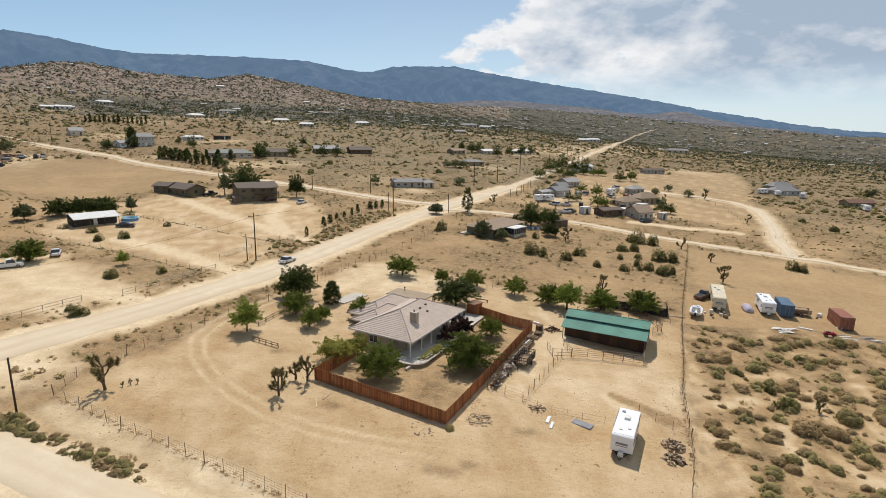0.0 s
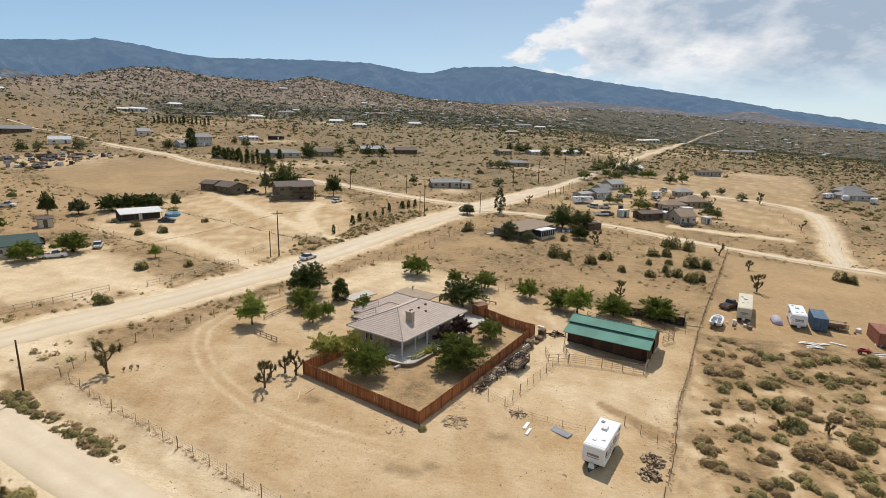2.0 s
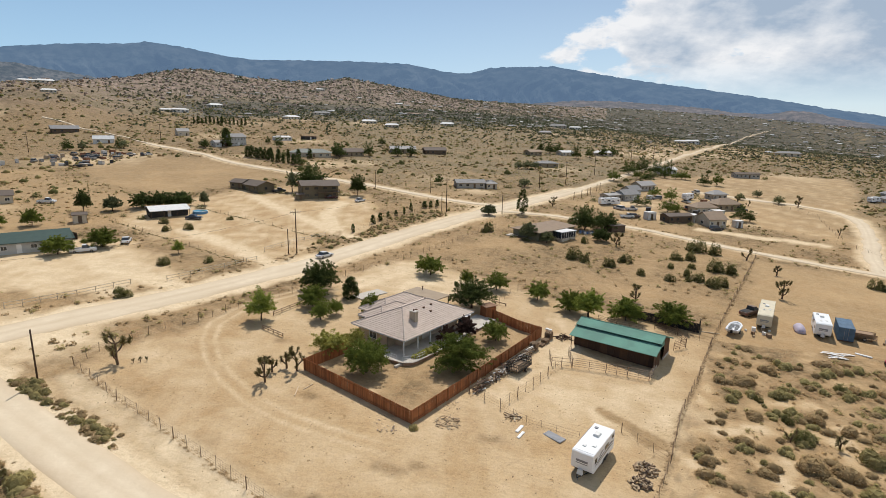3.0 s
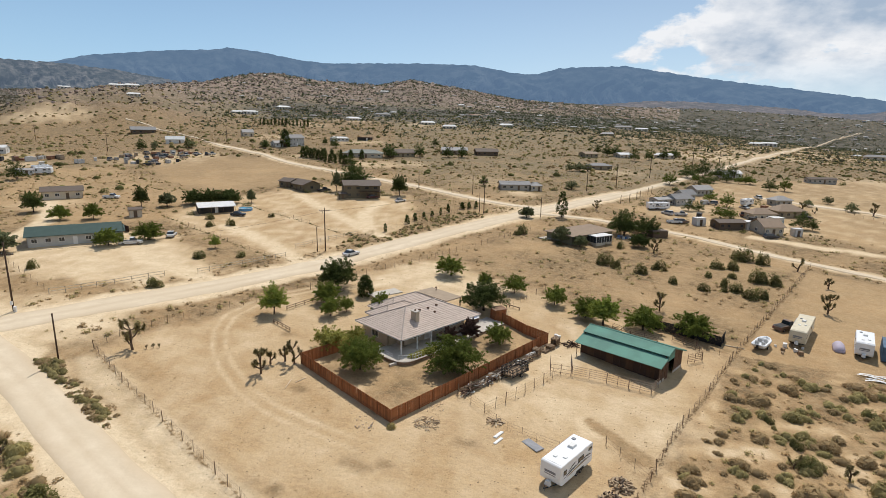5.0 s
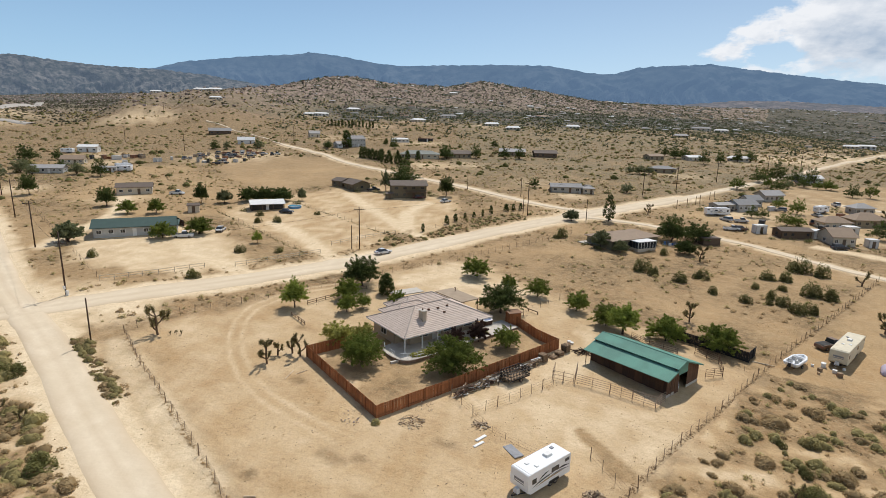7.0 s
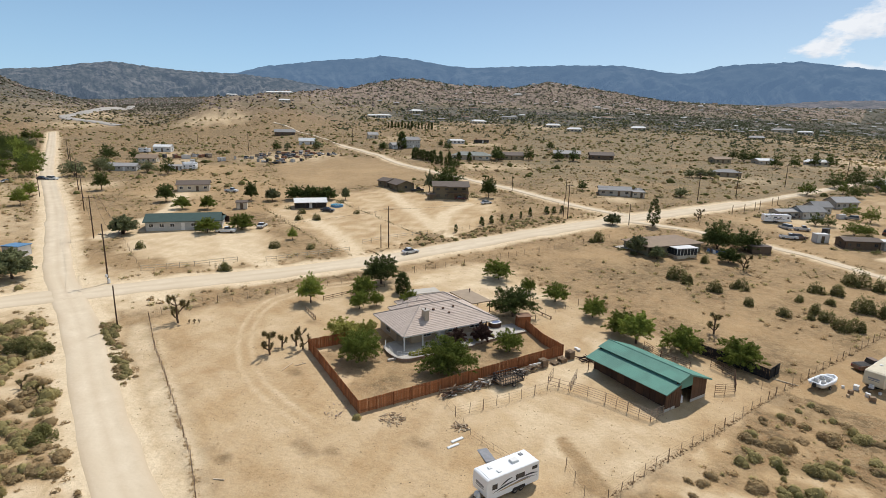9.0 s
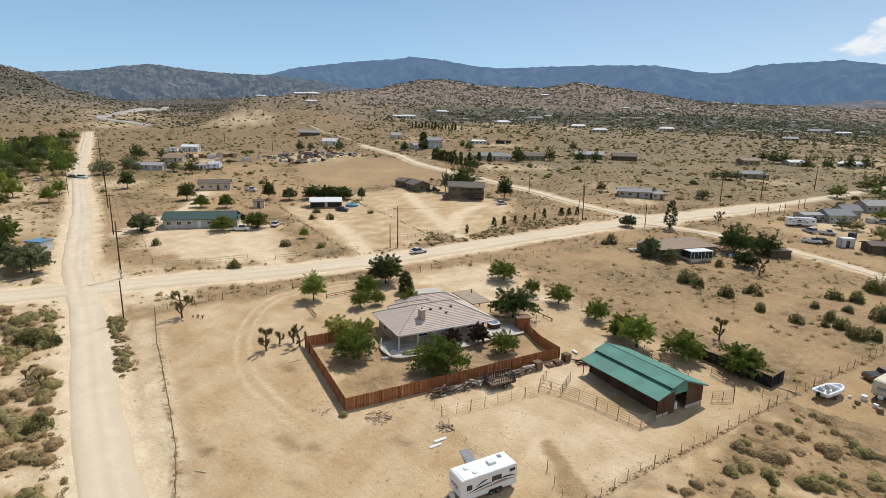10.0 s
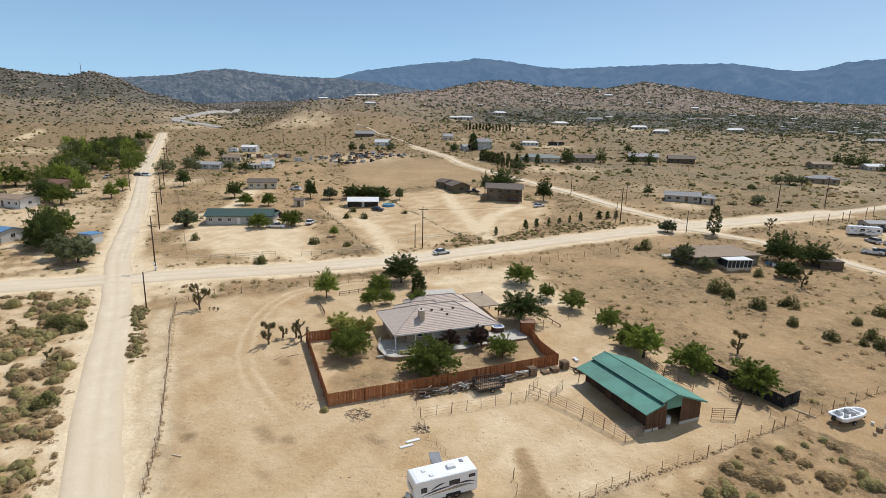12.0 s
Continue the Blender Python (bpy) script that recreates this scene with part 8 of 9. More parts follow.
cage_trailer()
M_BLEACHED = paint("bleached_plank", (0.66, 0.52, 0.36), 0.85)
for x, y, a, L, w, mt, lb in ((13.8, 60.95, 68, 1.7, 0.42, M_WHITE, "white painted board lying on dirt"), (14.0, 59.7, 67, 1.6, 0.36, M_WHITE, "white painted board lying on dirt"), (17.9, 60.35, -38, 2.5, 1.2, M_GREY, "grey steel plate lying on dirt"),
                              (-15.2, 62.1, 104, 2.6, 0.11, M_BLEACHED, "long pale plank on dirt"), (-14.2, 63.6, 70, 1.8, 0.1, M_BLEACHED, "long pale plank on dirt"), (-2.6, 41.2, 26, 1.2, 0.12, M_BLEACHED, "short pale plank on open dirt")):
    solo("board", Shape().box((0, 0, 0.05), (L, w, 0.07)).box((0, 0, 0.1), (L * 0.96, w * 0.85, 0.02)), mt, lb, "board", on(x, y, a, 0.0), "loose boards")


PALEWOOD = paint("pale_splinter", (0.62, 0.50, 0.34), 0.85)
M_LOG = paint("split_log", (0.46, 0.34, 0.215), 0.85, bump=0.3, bump_scale=9)


def stick_heap(x, y, n, r, hgt, label, seed, mats, L=(0.5, 1.6), thick=(0.03, 0.09), name="log_pile"):
    t = thing(name, label, "log pile", on(x, y))
    rng = random.Random(seed)
    for _ in range(n):
        a, d = rng.uniform(0, 6.283), r * math.sqrt(rng.random())
        z = max(0.05, hgt * (1 - d / r) * rng.random() + 0.05)
        l = rng.uniform(*L)
        gx, gy = x + d * math.cos(a), y + d * math.sin(a)
        m = pose(d * math.cos(a), d * math.sin(a), z + G(gx, gy) - G(x, y), rng.uniform(-15, 15), rng.uniform(-18, 18), rng.uniform(0, 180))
        rr = rng.uniform(*thick)
        part("log", Shape().tube((-l / 2, 0, 0), (l / 2, 0, 0.02), rr, rr * 0.8, n=6), rng.choice(mats), t, at=m)


stick_heap(27.6, 56.6, 80, 1.25, 1.0, "heap of cut firewood logs by the wire fence", 3, (M_WOOD, M_LOG, M_LOG, M_BARK, M_LOG), (0.3, 0.75), (0.09, 0.17))
stick_heap(26.6, 54.0, 60, 1.2, 0.8, "heap of split firewood by the wire fence", 5, (M_WOOD, M_LOG, M_LOG, M_BARK), (0.3, 0.7), (0.08, 0.16))
stick_heap(5.2, 60.0, 70, 1.6, 0.25, "scattered splintered scrap wood on the dirt", 7, (M_WOOD, M_LOG, M_LOG, PALEWOOD), (0.2, 0.8), (0.03, 0.07))
stick_heap(5.0, 63.8, 26, 1.3, 0.12, "pale wood chips scattered by the fence", 13, (M_LOG, PALEWOOD), (0.12, 0.4), (0.03, 0.06))
stick_heap(-1.7, 57.4, 30, 1.7, 0.1, "rubble and chips below the fence", 15, (M_LOG, M_ROCK, PALEWOOD), (0.12, 0.35), (0.03, 0.07))
stick_heap(12.9, 63.3, 16, 0.9, 0.35, "small heap of cut pale logs by the pen", 9, (M_LOG, PALEWOOD, M_WOOD), (0.6, 1.4), (0.08, 0.13))
stick_heap(20.0, 90.2, 16, 1.1, 0.7, "dark scrap timbers under the barn eave", 11, (M_BARN, M_POLE), (1.0, 2.6), (0.05, 0.1))


# ---- vehicles ----
def car(x, y, heading, label, paint_mat, kind="sedan", group="", length=4.6, up=0.0):
    """A car: shaped body, cabin with glass, wheels, lights. Local +x is its front."""
    t = thing("car" if kind != "pickup" else "pickup_truck", label, "car" if kind != "pickup" else "truck", on(x, y, heading, up), group)
    L, W = length, 1.8
    zc = {"sedan": 1.42, "suv": 1.68, "pickup": 1.75}[kind]
    zb = {"sedan": 0.86, "suv": 1.0, "pickup": 1.05}[kind]
    f = L / 2
    body = [(-f, 0.35), (f - 0.05, 0.32), (f, 0.55), (f - 0.1, zb - 0.12), (f * 0.45, zb + 0.02), (-f * 0.9, zb), (-f, zb - 0.15)]
    b = part("body", Shape().loft([[(px * k, s, pz) for px, pz in body] for s, k in ((-W / 2, 0.97), (-W / 2 + 0.12, 1.0), (W / 2 - 0.12, 1.0), (W / 2, 0.97))]), paint_mat, t)
    if kind == "pickup":
        cab = [(-0.25, zb), (1.35, zb), (0.75, zc), (-0.1, zc)]
    elif kind == "suv":
        cab = [(-f * 0.93, zb), (f * 0.42, zb), (f * 0.12, zc), (-f * 0.84, zc)]
    else:
        cab = [(-f * 0.78, zb), (f * 0.42, zb), (f * 0.08, zc), (-f * 0.42, zc)]
    g = part("window", Shape().loft([[(px, s * (1 - 0.14 * (pz > zb + 0.1)), pz) for px, pz in cab] for s in (-W / 2 + 0.08, W / 2 - 0.08)]), M_GLASS, t, "dark car glass")
    top = [(px * 0.98, pz) for px, pz in cab if pz > zb + 0.1]
    part("roof", Shape().box(((top[0][0] + top[1][0]) / 2, 0, zc + 0.015), (abs(top[0][0] - top[1][0]) + 0.06, W * 0.78, 0.06)), paint_mat, t)
    if kind == "pickup":
        part("bed", Shape().box((-f * 0.56, 0, zb + 0.005), (f * 0.8, W - 0.3, 0.02)), M_DARK, t, "dark open truck bed")
    for sx in (-0.62, 0.62):
        for sy in (-1, 1):
            wheel(t, sx * f, sy * (W / 2 - 0.1), 0.33)
    for sy in (-0.6, 0.6):
        part("headlight", Shape().box((f - 0.06, sy, 0.68), (0.1, 0.32, 0.14)), M_WHITE, t)
        part("tail_light", Shape().box((-f + 0.02, sy * 1.15, 0.72), (0.08, 0.2, 0.16)), M_REDP, t)
    return t


M_REDP = paint("red_paint", (0.34, 0.025, 0.04), 0.4)
M_CARW = paint("white_car_paint", (0.74, 0.74, 0.73), 0.35)
M_CARD = paint("dark_car_paint", (0.04, 0.042, 0.05), 0.35)
M_CARB = paint("brown_car_paint", (0.20, 0.13, 0.09), 0.45)
car(-35.4, 121.8, 65, "silver sedan parked on the dirt road", M_SILVER, "sedan", length=4.3, up=0.06)
car(-88.7, 107.6, 40, "white pickup parked beside the green-roofed house", M_CARW, "pickup", length=5.3)
car(-86.0, 118.0, 120, "white sedan parked on bare dirt", M_CARW)
car(-91.8, 117.0, 120, "brown sedan parked behind the tree", M_CARB, "suv")
car(-86.3, 146.0, 20, "dark sedan parked by the blue pool", M_CARD)
car(-84.4, 197.0, 60, "dark pickup parked by the brown house", M_CARD, "pickup", length=5.4)
car(-61.6, 193.2, 40, "dark red sedan beside the two-storey house", paint("maroon_paint", (0.10, 0.02, 0.02), 0.4))
car(-50.0, 192.4, 70, "white sedan parked on bare dirt", M_CARW)
car(-220.3, 121.7, 23, "white car driving up the dirt road", M_CARW, "suv", up=0.1)
car(-225.7, 107.5, 100, "pale car parked under roadside trees", M_CARW)
car(-224.0, 119.4, 23, "dark car on the dirt road", M_CARD, up=0.1)
car(-141.0, 150.0, 20, "white pickup beside the white house", M_CARW, "pickup", length=5.3)


def quad_bike():
    """A small red four-wheeled bike."""
    q = thing("quad_bike", "small red quad bike on the cleared dirt lot", "quad bike", on(72.7, 94.7, -27))
    part("body", Shape().prism([(-0.9, 0.5), (0.9, 0.5), (1.0, 0.75), (0.35, 0.95), (-0.2, 0.8), (-0.95, 0.85)], -0.45, 0.45), M_REDP, q)
    part("seat", Shape().box((-0.3, 0, 0.92), (0.8, 0.34, 0.16), top=0.8), M_DARK, q)
    part("handlebar", Shape().tube((0.4, -0.4, 1.15), (0.4, 0.4, 1.15), 0.03, n=6).tube((0.45, 0, 0.85), (0.4, 0, 1.15), 0.03, n=6), M_DARK, q)
    for wx in (-0.65, 0.65):
        for wy in (-0.52, 0.52):
            wheel(q, wx, wy, 0.3, 0.24)


quad_bike()
car(57.6, 113.4, 40, "dark derelict truck with clutter behind the cream trailer", M_CARB, "pickup", length=5.0)
car(46.5, 238.0, 30, "dark pickup by the far houses", M_CARD, "pickup", length=5.2)
car(50.0, 243.0, 120, "dark car by the far houses", M_CARB)
car(62.0, 208.5, 30, "dusty sedan outside the low brown building", M_CARB)
car(75.0, 196.0, 20, "dark car before the tan gabled house", M_CARD, "suv")
car(49.7, 206.0, 25, "pale jeep by the dirt track", M_CARB, "suv", length=4.2)
car(47.0, 204.4, 10, "dusty white pickup beside the jeep", M_CARW, "pickup", length=5.0)
car(89.3, 278.1, 100, "white van among the far lots", M_CARW, "suv", length=5.5)
car(97.1, 279.0, 20, "yellowish truck among the far lots", paint("ochre_paint", (0.42, 0.27, 0.06), 0.5), "pickup", length=6.0)

# ---- the cleared lot with stored trailers ----
def shipping_container(x, y, heading, base, label):
    """A corrugated steel box with corner posts and doors; local x along it."""
    c = thing("shipping_container", label, "container", on(x, y, heading))
    L, W, H = 6.06, 2.44, 2.59
    mt = paint("container_paint", base, 0.55, bump=0.1, bump_scale=3, second=tuple(0.75 * v for v in base), second_scale=0.7)
    for s in (-1, 1):
        sh, n = Shape(), 22
        pts = []
        for i in range(n + 1):
            px = -L / 2 + 0.08 + (L - 0.16) * i / n
            pts.append((px, s * (W / 2 - (0.0 if i % 2 else 0.05))))
        for (xa, ya), (xb, yb) in zip(pts, pts[1:]):
            sh.add([(xa, ya, 0.15), (xb, yb, 0.15), (xb, yb, H - 0.1), (xa, ya, H - 0.1)], [(0, 1, 2, 3) if s < 0 else (3, 2, 1, 0)])
        part("side_wall", sh, mt, c)
    prof = []
    for i in range(18):
        xa, dz = -L / 2 + L * i / 18, 0.02 if i % 2 else 0.0
        prof += [(xa + 0.03, H - 0.03 + dz), (xa + L / 18 - 0.03, H - 0.03 + dz)]
    roof = Shape().prism(prof + [(L / 2, H - 0.1), (-L / 2, H - 0.1)], -W / 2 + 0.03, W / 2 - 0.03)
    part("roof", roof, mt, c)
    part("floor", Shape().box((0, 0, 0.12), (L, W, 0.1)), M_RUST, c)
    for i in (-1, 1):
        for j in (-1, 1):
            part("corner_post", Shape().box((i * (L / 2 - 0.06), j * (W / 2 - 0.06), H / 2), (0.12, 0.12, H)), mt, c)
    part("end_wall", Shape().box((L / 2 - 0.05, 0, H / 2), (0.05, W - 0.24, H - 0.2)), mt, c)
    for j in (-1, 1):
        d = part("door", Shape().box((-L / 2 + 0.05, j * 0.58, H / 2), (0.05, 1.12, H - 0.2)), mt, c)
        part("lock_bar", Shape().tube((-L / 2 + 0.0, j * 0.3, 0.2), (-L / 2 + 0.0, j * 0.3, H - 0.2), 0.025, n=6), M_STEEL, d)


shipping_container(71.3, 106.7, 70, (0.10, 0.17, 0.25), "blue steel shipping container on the dirt lot")
shipping_container(79.4, 101.4, 74, (0.34, 0.135, 0.085), "faded red shipping container on the dirt lot")
travel_trailer(on(67.7, 107.3, 70), "white boxy motorhome parked beside the blue container", L=7.4, W=2.5, swoosh=False, name="motorhome")
CREAM = paint("cream_panel", (0.68, 0.60, 0.44), 0.6)
travel_trailer(on(59.3, 110.4, 66.6), "cream old box trailer with flat roof", L=11.4, W=2.5, body=CREAM, swoosh=False, name="box_trailer", top=CREAM)


def boat():
    """A small open fibreglass boat on a low trailer."""
    b = thing("boat", "white open fibreglass boat hull with pale grey seats on the lot", "boat", on(51.2, 102.6, 62))
    L, W = 5.6, 2.3
    ring = lambda z, k, ins: [((L / 2 - ins) * cx * k, (W / 2 - ins) * cy * k, z) for cx, cy in ((-1, -0.75), (-1, 0.75), (-0.85, 1), (0.35, 1), (0.8, 0.62), (1, 0.12), (1, -0.12), (0.8, -0.62), (0.35, -1), (-0.85, -1))]
    s = Shape().loft([ring(0.45, 0.72, 0), ring(0.8, 0.94, 0), ring(1.15, 1.0, 0), ring(1.25, 1.0, 0.06), ring(1.22, 1.0, 0.28), ring(0.85, 1.0, 0.36)])
    part("hull", s, M_GELCOAT, b)
    vinyl = paint("pale_grey_vinyl", (0.50, 0.48, 0.45), 0.6)
    for px, py in ((-1.2, 0.5), (-1.2, -0.5), (0.3, 0.45), (0.3, -0.45)):
        part("seat", Shape().box((px, py, 1.0), (0.55, 0.55, 0.3)).box((px - 0.25, py, 1.25), (0.12, 0.55, 0.35)), vinyl, b)
    part("console", Shape().box((1.0, 0, 1.1), (0.4, 1.5, 0.45), top=0.7), M_GELCOAT, b)
    part("trailer_frame", Shape().box((0, 0.5, 0.4), (5.0, 0.08, 0.1)).box((0, -0.5, 0.4), (5.0, 0.08, 0.1)).box((-0.4, 0, 0.4), (0.1, 1.9, 0.1)), M_RUST, b)
    for y in (-1.0, 1.0):
        wheel(b, -0.4, y, 0.28, 0.18)
    part("outboard", Shape().box((-L / 2 - 0.2, 0, 1.0), (0.4, 0.4, 0.6), top=0.7), M_DARK, b)


boat()


def covered_car():
    """A small car under a pale lavender tarpaulin."""
    s = Shape()
    rings = []
    for k in range(9):
        u = k / 8 * 2 - 1
        w, h = 0.95 * (1 - 0.35 * u ** 4), 0.5 + 0.7 * max(0.0, 1 - u * u) ** 0.55
        rings.append([(u * 2.1, w * math.cos(a) * (1 + 0.04 * math.sin(5 * a + k)), max(0.02, h * math.sin(a)) if 0 <= a <= math.pi else 0.02) for a in [math.pi * j / 9 for j in range(10)]])
    s.loft(rings)
    solo("covered_car", s, paint("lavender_tarp", (0.50, 0.44, 0.52), 0.7, bump=0.4, bump_scale=4), "small car under a pale lavender cover", "car", on(64.2, 107.4, 75), smooth=True)


covered_car()


def flatbed():
    t = thing("flatbed_trailer", "low flatbed with slatted sides of brown wood", "trailer", on(74.6, 106.4, -20))
    part("bed", Shape().box((0, 0, 0.6), (3.6, 2.0, 0.14)), M_WOOD, t)
    for y in (-1.0, 1.0):
        for k in range(3):
            part("slat", Shape().box((0, y, 0.85 + 0.22 * k), (3.6, 0.05, 0.14)), M_WOOD, t)
        wheel(t, 0, y * 0.9, 0.33)
    part("load", Shape().box((-0.2, 0, 1.0), (2.8, 1.6, 0.7)), paint("brown_tarp", (0.36, 0.24, 0.15), 0.8), t)


flatbed()
rng = random.Random(71)
for i in range(9):
    solo("plastic_sheet", Shape().add([(-1.3 + 0.32 * k, w * 0.16, 0.05 + 0.16 * math.sin(k * 0.38)) for w in (-1, 1) for k in range(9)], [(k, k + 1, k + 10, k + 9) for k in range(8)]), M_WHITE,
         "curved white siding panel dumped on the dirt", "panel", on(66.0 + rng.uniform(-1.6, 1.6), 96.6 + rng.uniform(-1.2, 1.2), rng.uniform(-30, 10)), "white siding panels")
for i in range(10):
    solo("plank", Shape().box((0, 0, 0.06), (rng.uniform(2.0, 3.6), 0.28, 0.08)), rng.choice((M_WHITE, M_WOOD, M_STEEL)), "pale plank dumped beside the red container", "plank", on(77.5 + rng.uniform(-2.5, 3.5), 94.4 + rng.uniform(-1.6, 1.4), rng.uniform(-25, 5)), "dumped planks")
solo("plank", Shape().box((0, 0, 0.1), (2.4, 0.5, 0.16)), M_WHITE, "white boxed board on the dirt", "plank", on(70.4, 98.2, -38), "dumped planks")
solo("panel", Shape().box((0, 0, 1.1), (0.08, 1.2, 2.6), pose(0, 0, 0, 0, 32, 0)), M_WHITE, "white panel leaning on the red container", "panel", on(77.6, 99.2, 10))
for i, (x, y) in enumerate(((53.6, 103.9), (54.4, 102.6), (55.2, 104.6), (54.0, 101.2), (56.4, 103.0), (56.8, 101.8), (58.0, 104.8), (57.0, 105.4), (78.2, 105.6), (77.0, 104.6), (78.9, 106.6))):
    s = 0.3 + 0.16 * (i % 3)
    solo("crate", Shape().box((0, 0, s / 2), (s * 1.2, s, s)).box((0, 0, s + 0.02), (s * 1.25, s * 1.05, 0.05)), (M_WHITE, M_WOOD, M_WHITE, M_LOG)[i % 4], "worn crate among clutter on the lot", "crate", on(x, y, i * 37), "clutter on the lot")
solo("log", Shape().tube((-1.6, 0, 0.1), (1.6, 0, 0.1), 0.12, 0.08, n=9), PALEWOOD, "pale fallen log by the wire fence", "log", on(46.5, 100.5, -10))
for x, y in ((17.4, 93.1), (17.9, 92.8)):
    solo("bucket", Shape().tube((0, 0, 0), (0, 0, 0.3), 0.3, 0.32, n=12), M_WHITE, "white plastic tub on the dirt", "tub", on(x, y), "white tubs")

# ---- other homes ----
ROOFS = {k: paint(k + "_roof", c, 0.8, bump=0.2, bump_scale=5) for k, c in {"green": (0.055, 0.092, 0.08), "brown": (0.15, 0.115, 0.09), "tan": (0.33, 0.24, 0.165), "grey": (0.38, 0.36, 0.34), "white": (0.74, 0.73, 0.70), "blue": (0.13, 0.26, 0.42), "slate": (0.27, 0.26, 0.25),
                                                                             "palegreen": (0.26, 0.27, 0.235), "redbrown": (0.22, 0.12, 0.08)}.items()}
WALLS = {k: paint(k + "_wall", c, 0.85, bump=0.15, bump_scale=8) for k, c in {"white": (0.70, 0.68, 0.64), "bluegrey": (0.50, 0.49, 0.46), "brown": (0.15, 0.105, 0.07), "tan": (0.33, 0.27, 0.18), "grey": (0.44, 0.41, 0.36), "cream": (0.62, 0.54, 0.42), "dark": (0.055, 0.05, 0.045), "olive": (0.23, 0.21, 0.14), "umber": (0.175, 0.145, 0.095)}.items()}


GARDEN = []


def home(x, y, heading, L, D, wall, roof, label, h=2.5, rise=1.2, style="gable", eave=0.5, windows=4, group="", storeys=1, name="house", porch=0.0, chimney=False):
    """A house: local x along its front, which faces -y; origin in the middle of its front wall."""
    t = thing(name, label, "house" if name == "house" else name.replace("_", " "), on(x, y, heading), group)
    if group == "far homes":
        L, D = L * 0.76, D * 0.76
    if x < -190 and y < 250:
        L, D, h = L * 0.72, D * 0.72, h * 0.88
    if name == "house" and math.hypot(x, y) > 120:
        # garden bushes along the back and sides
        rs = random.Random(int(x * 7 + y))
        for _ in range(4):
            q = Matrix.Rotation(radians(heading), 3, "Z") @ Vector((rs.choice((-1, 1)) * (L / 2 + rs.uniform(1.5, 7)), rs.uniform(-2, D + 5), 0))
            GARDEN.append((x + q.x, y + q.y, rs.uniform(0.9, 1.9)))
    H = h * storeys
    out = [(-L / 2, 0), (L / 2, 0), (L / 2, D), (-L / 2, D)]
    part("wall", ring_wall(tuple(out), -0.6, H, 0.18), WALLS[wall], t)
    e = eave
    s = Shape()
    if style == "flat":
        s.box((0, D / 2 - porch / 2, H + 0.08), (L + 2 * e, D + 2 * e + porch, 0.16))
        part("roof", s, ROOFS[roof], t)
    else:
        g = L / 2 + e if style == "gable" else L / 2 + e - (D / 2 + e)
        ez = H - 0.1
        A, B = (-g, D / 2, H + rise), (g, D / 2, H + rise)
        p = [(-L / 2 - e, -e - porch, ez - (porch * 0.25)), (L / 2 + e, -e - porch, ez - porch * 0.25), (L / 2 + e, D + e, ez), (-L / 2 - e, D + e, ez)]
        th = Vector((0, 0, 0.14))

        def slab(a, b, c, d):
            q = [Vector(v) for v in (a, b, c, d)]
            sh = Shape().add(q + [v + th for v in q], [(3, 2, 1, 0), (4, 5, 6, 7), (0, 1, 5, 4), (1, 2, 6, 5), (2, 3, 7, 6), (3, 0, 4, 7)])
            part("roof", sh, ROOFS[roof], t)

        slab(p[0], p[1], B, A)
        slab(p[2], p[3], A, B)
        if style == "gable":
            for sx in (-1, 1):
                gx = sx * (L / 2 - 0.09)
                part("gable", Shape().add([(gx - 0.08, 0, H), (gx - 0.08, D, H), (gx - 0.08, D / 2, H + rise - 0.05), (gx + 0.08, 0, H), (gx + 0.08, D, H), (gx + 0.08, D / 2, H + rise - 0.05)], [(0, 2, 1), (3, 4, 5), (0, 3, 5, 2), (1, 2, 5, 4), (0, 1, 4, 3)]), WALLS[wall], t)
        else:
            for a, b, c in ((p[1], p[2], B), (p[3], p[0], A)):
                q = [Vector(v) for v in (a, b, c)]
                part("roof", Shape().add(q + [v + th for v in q], [(2, 1, 0), (3, 4, 5), (0, 1, 4, 3), (1, 2, 5, 4), (2, 0, 3, 5)]), ROOFS[roof], t)
    trim = M_WHITE if wall in ("white", "bluegrey", "cream") else WALLS[wall]
    for st in range(storeys):
        for i in range(windows):
            if st == 0 and i == windows // 2:
                door(t, pose(-L / 2 + L * (i + 0.5) / windows, 0, 0.0, 0, 0, 180), M_WHITE if wall in ("dark", "bluegrey") else WALLS["brown"])
                continue
            window(t, pose(-L / 2 + L * (i + 0.5) / windows, 0, h * st + 1.4, 0, 0, 180), min(1.4, L / windows * 0.42), 0.95, trim)
        if D > 4:
            for sx in (-1, 1):
                window(t, pose(sx * L / 2, D * 0.5, h * st + 1.4, 0, 0, -90 * sx), 1.2, 1.0, trim)
    if porch:
        n = max(2, int(L / 3))
        for i in range(n + 1):
            part("porch_post", Shape().box((-L / 2 + L * i / n, -porch, (H - 0.3) / 2), (0.12, 0.12, H - 0.2)), M_WHITE if wall != "dark" else WALLS["brown"], t)
    if chimney:
        part("chimney", Shape().box((L * 0.12, D / 2 + 0.4, H + rise + 0.2), (0.7, 0.6, 1.3)), WALLS["brown"], t)
    return t


def facing(ax, ay, bx, by):
    """Heading of a front wall from (ax, ay) to (bx, by), its face on the right hand."""
    return math.degrees(math.atan2(by - ay, bx - ax))


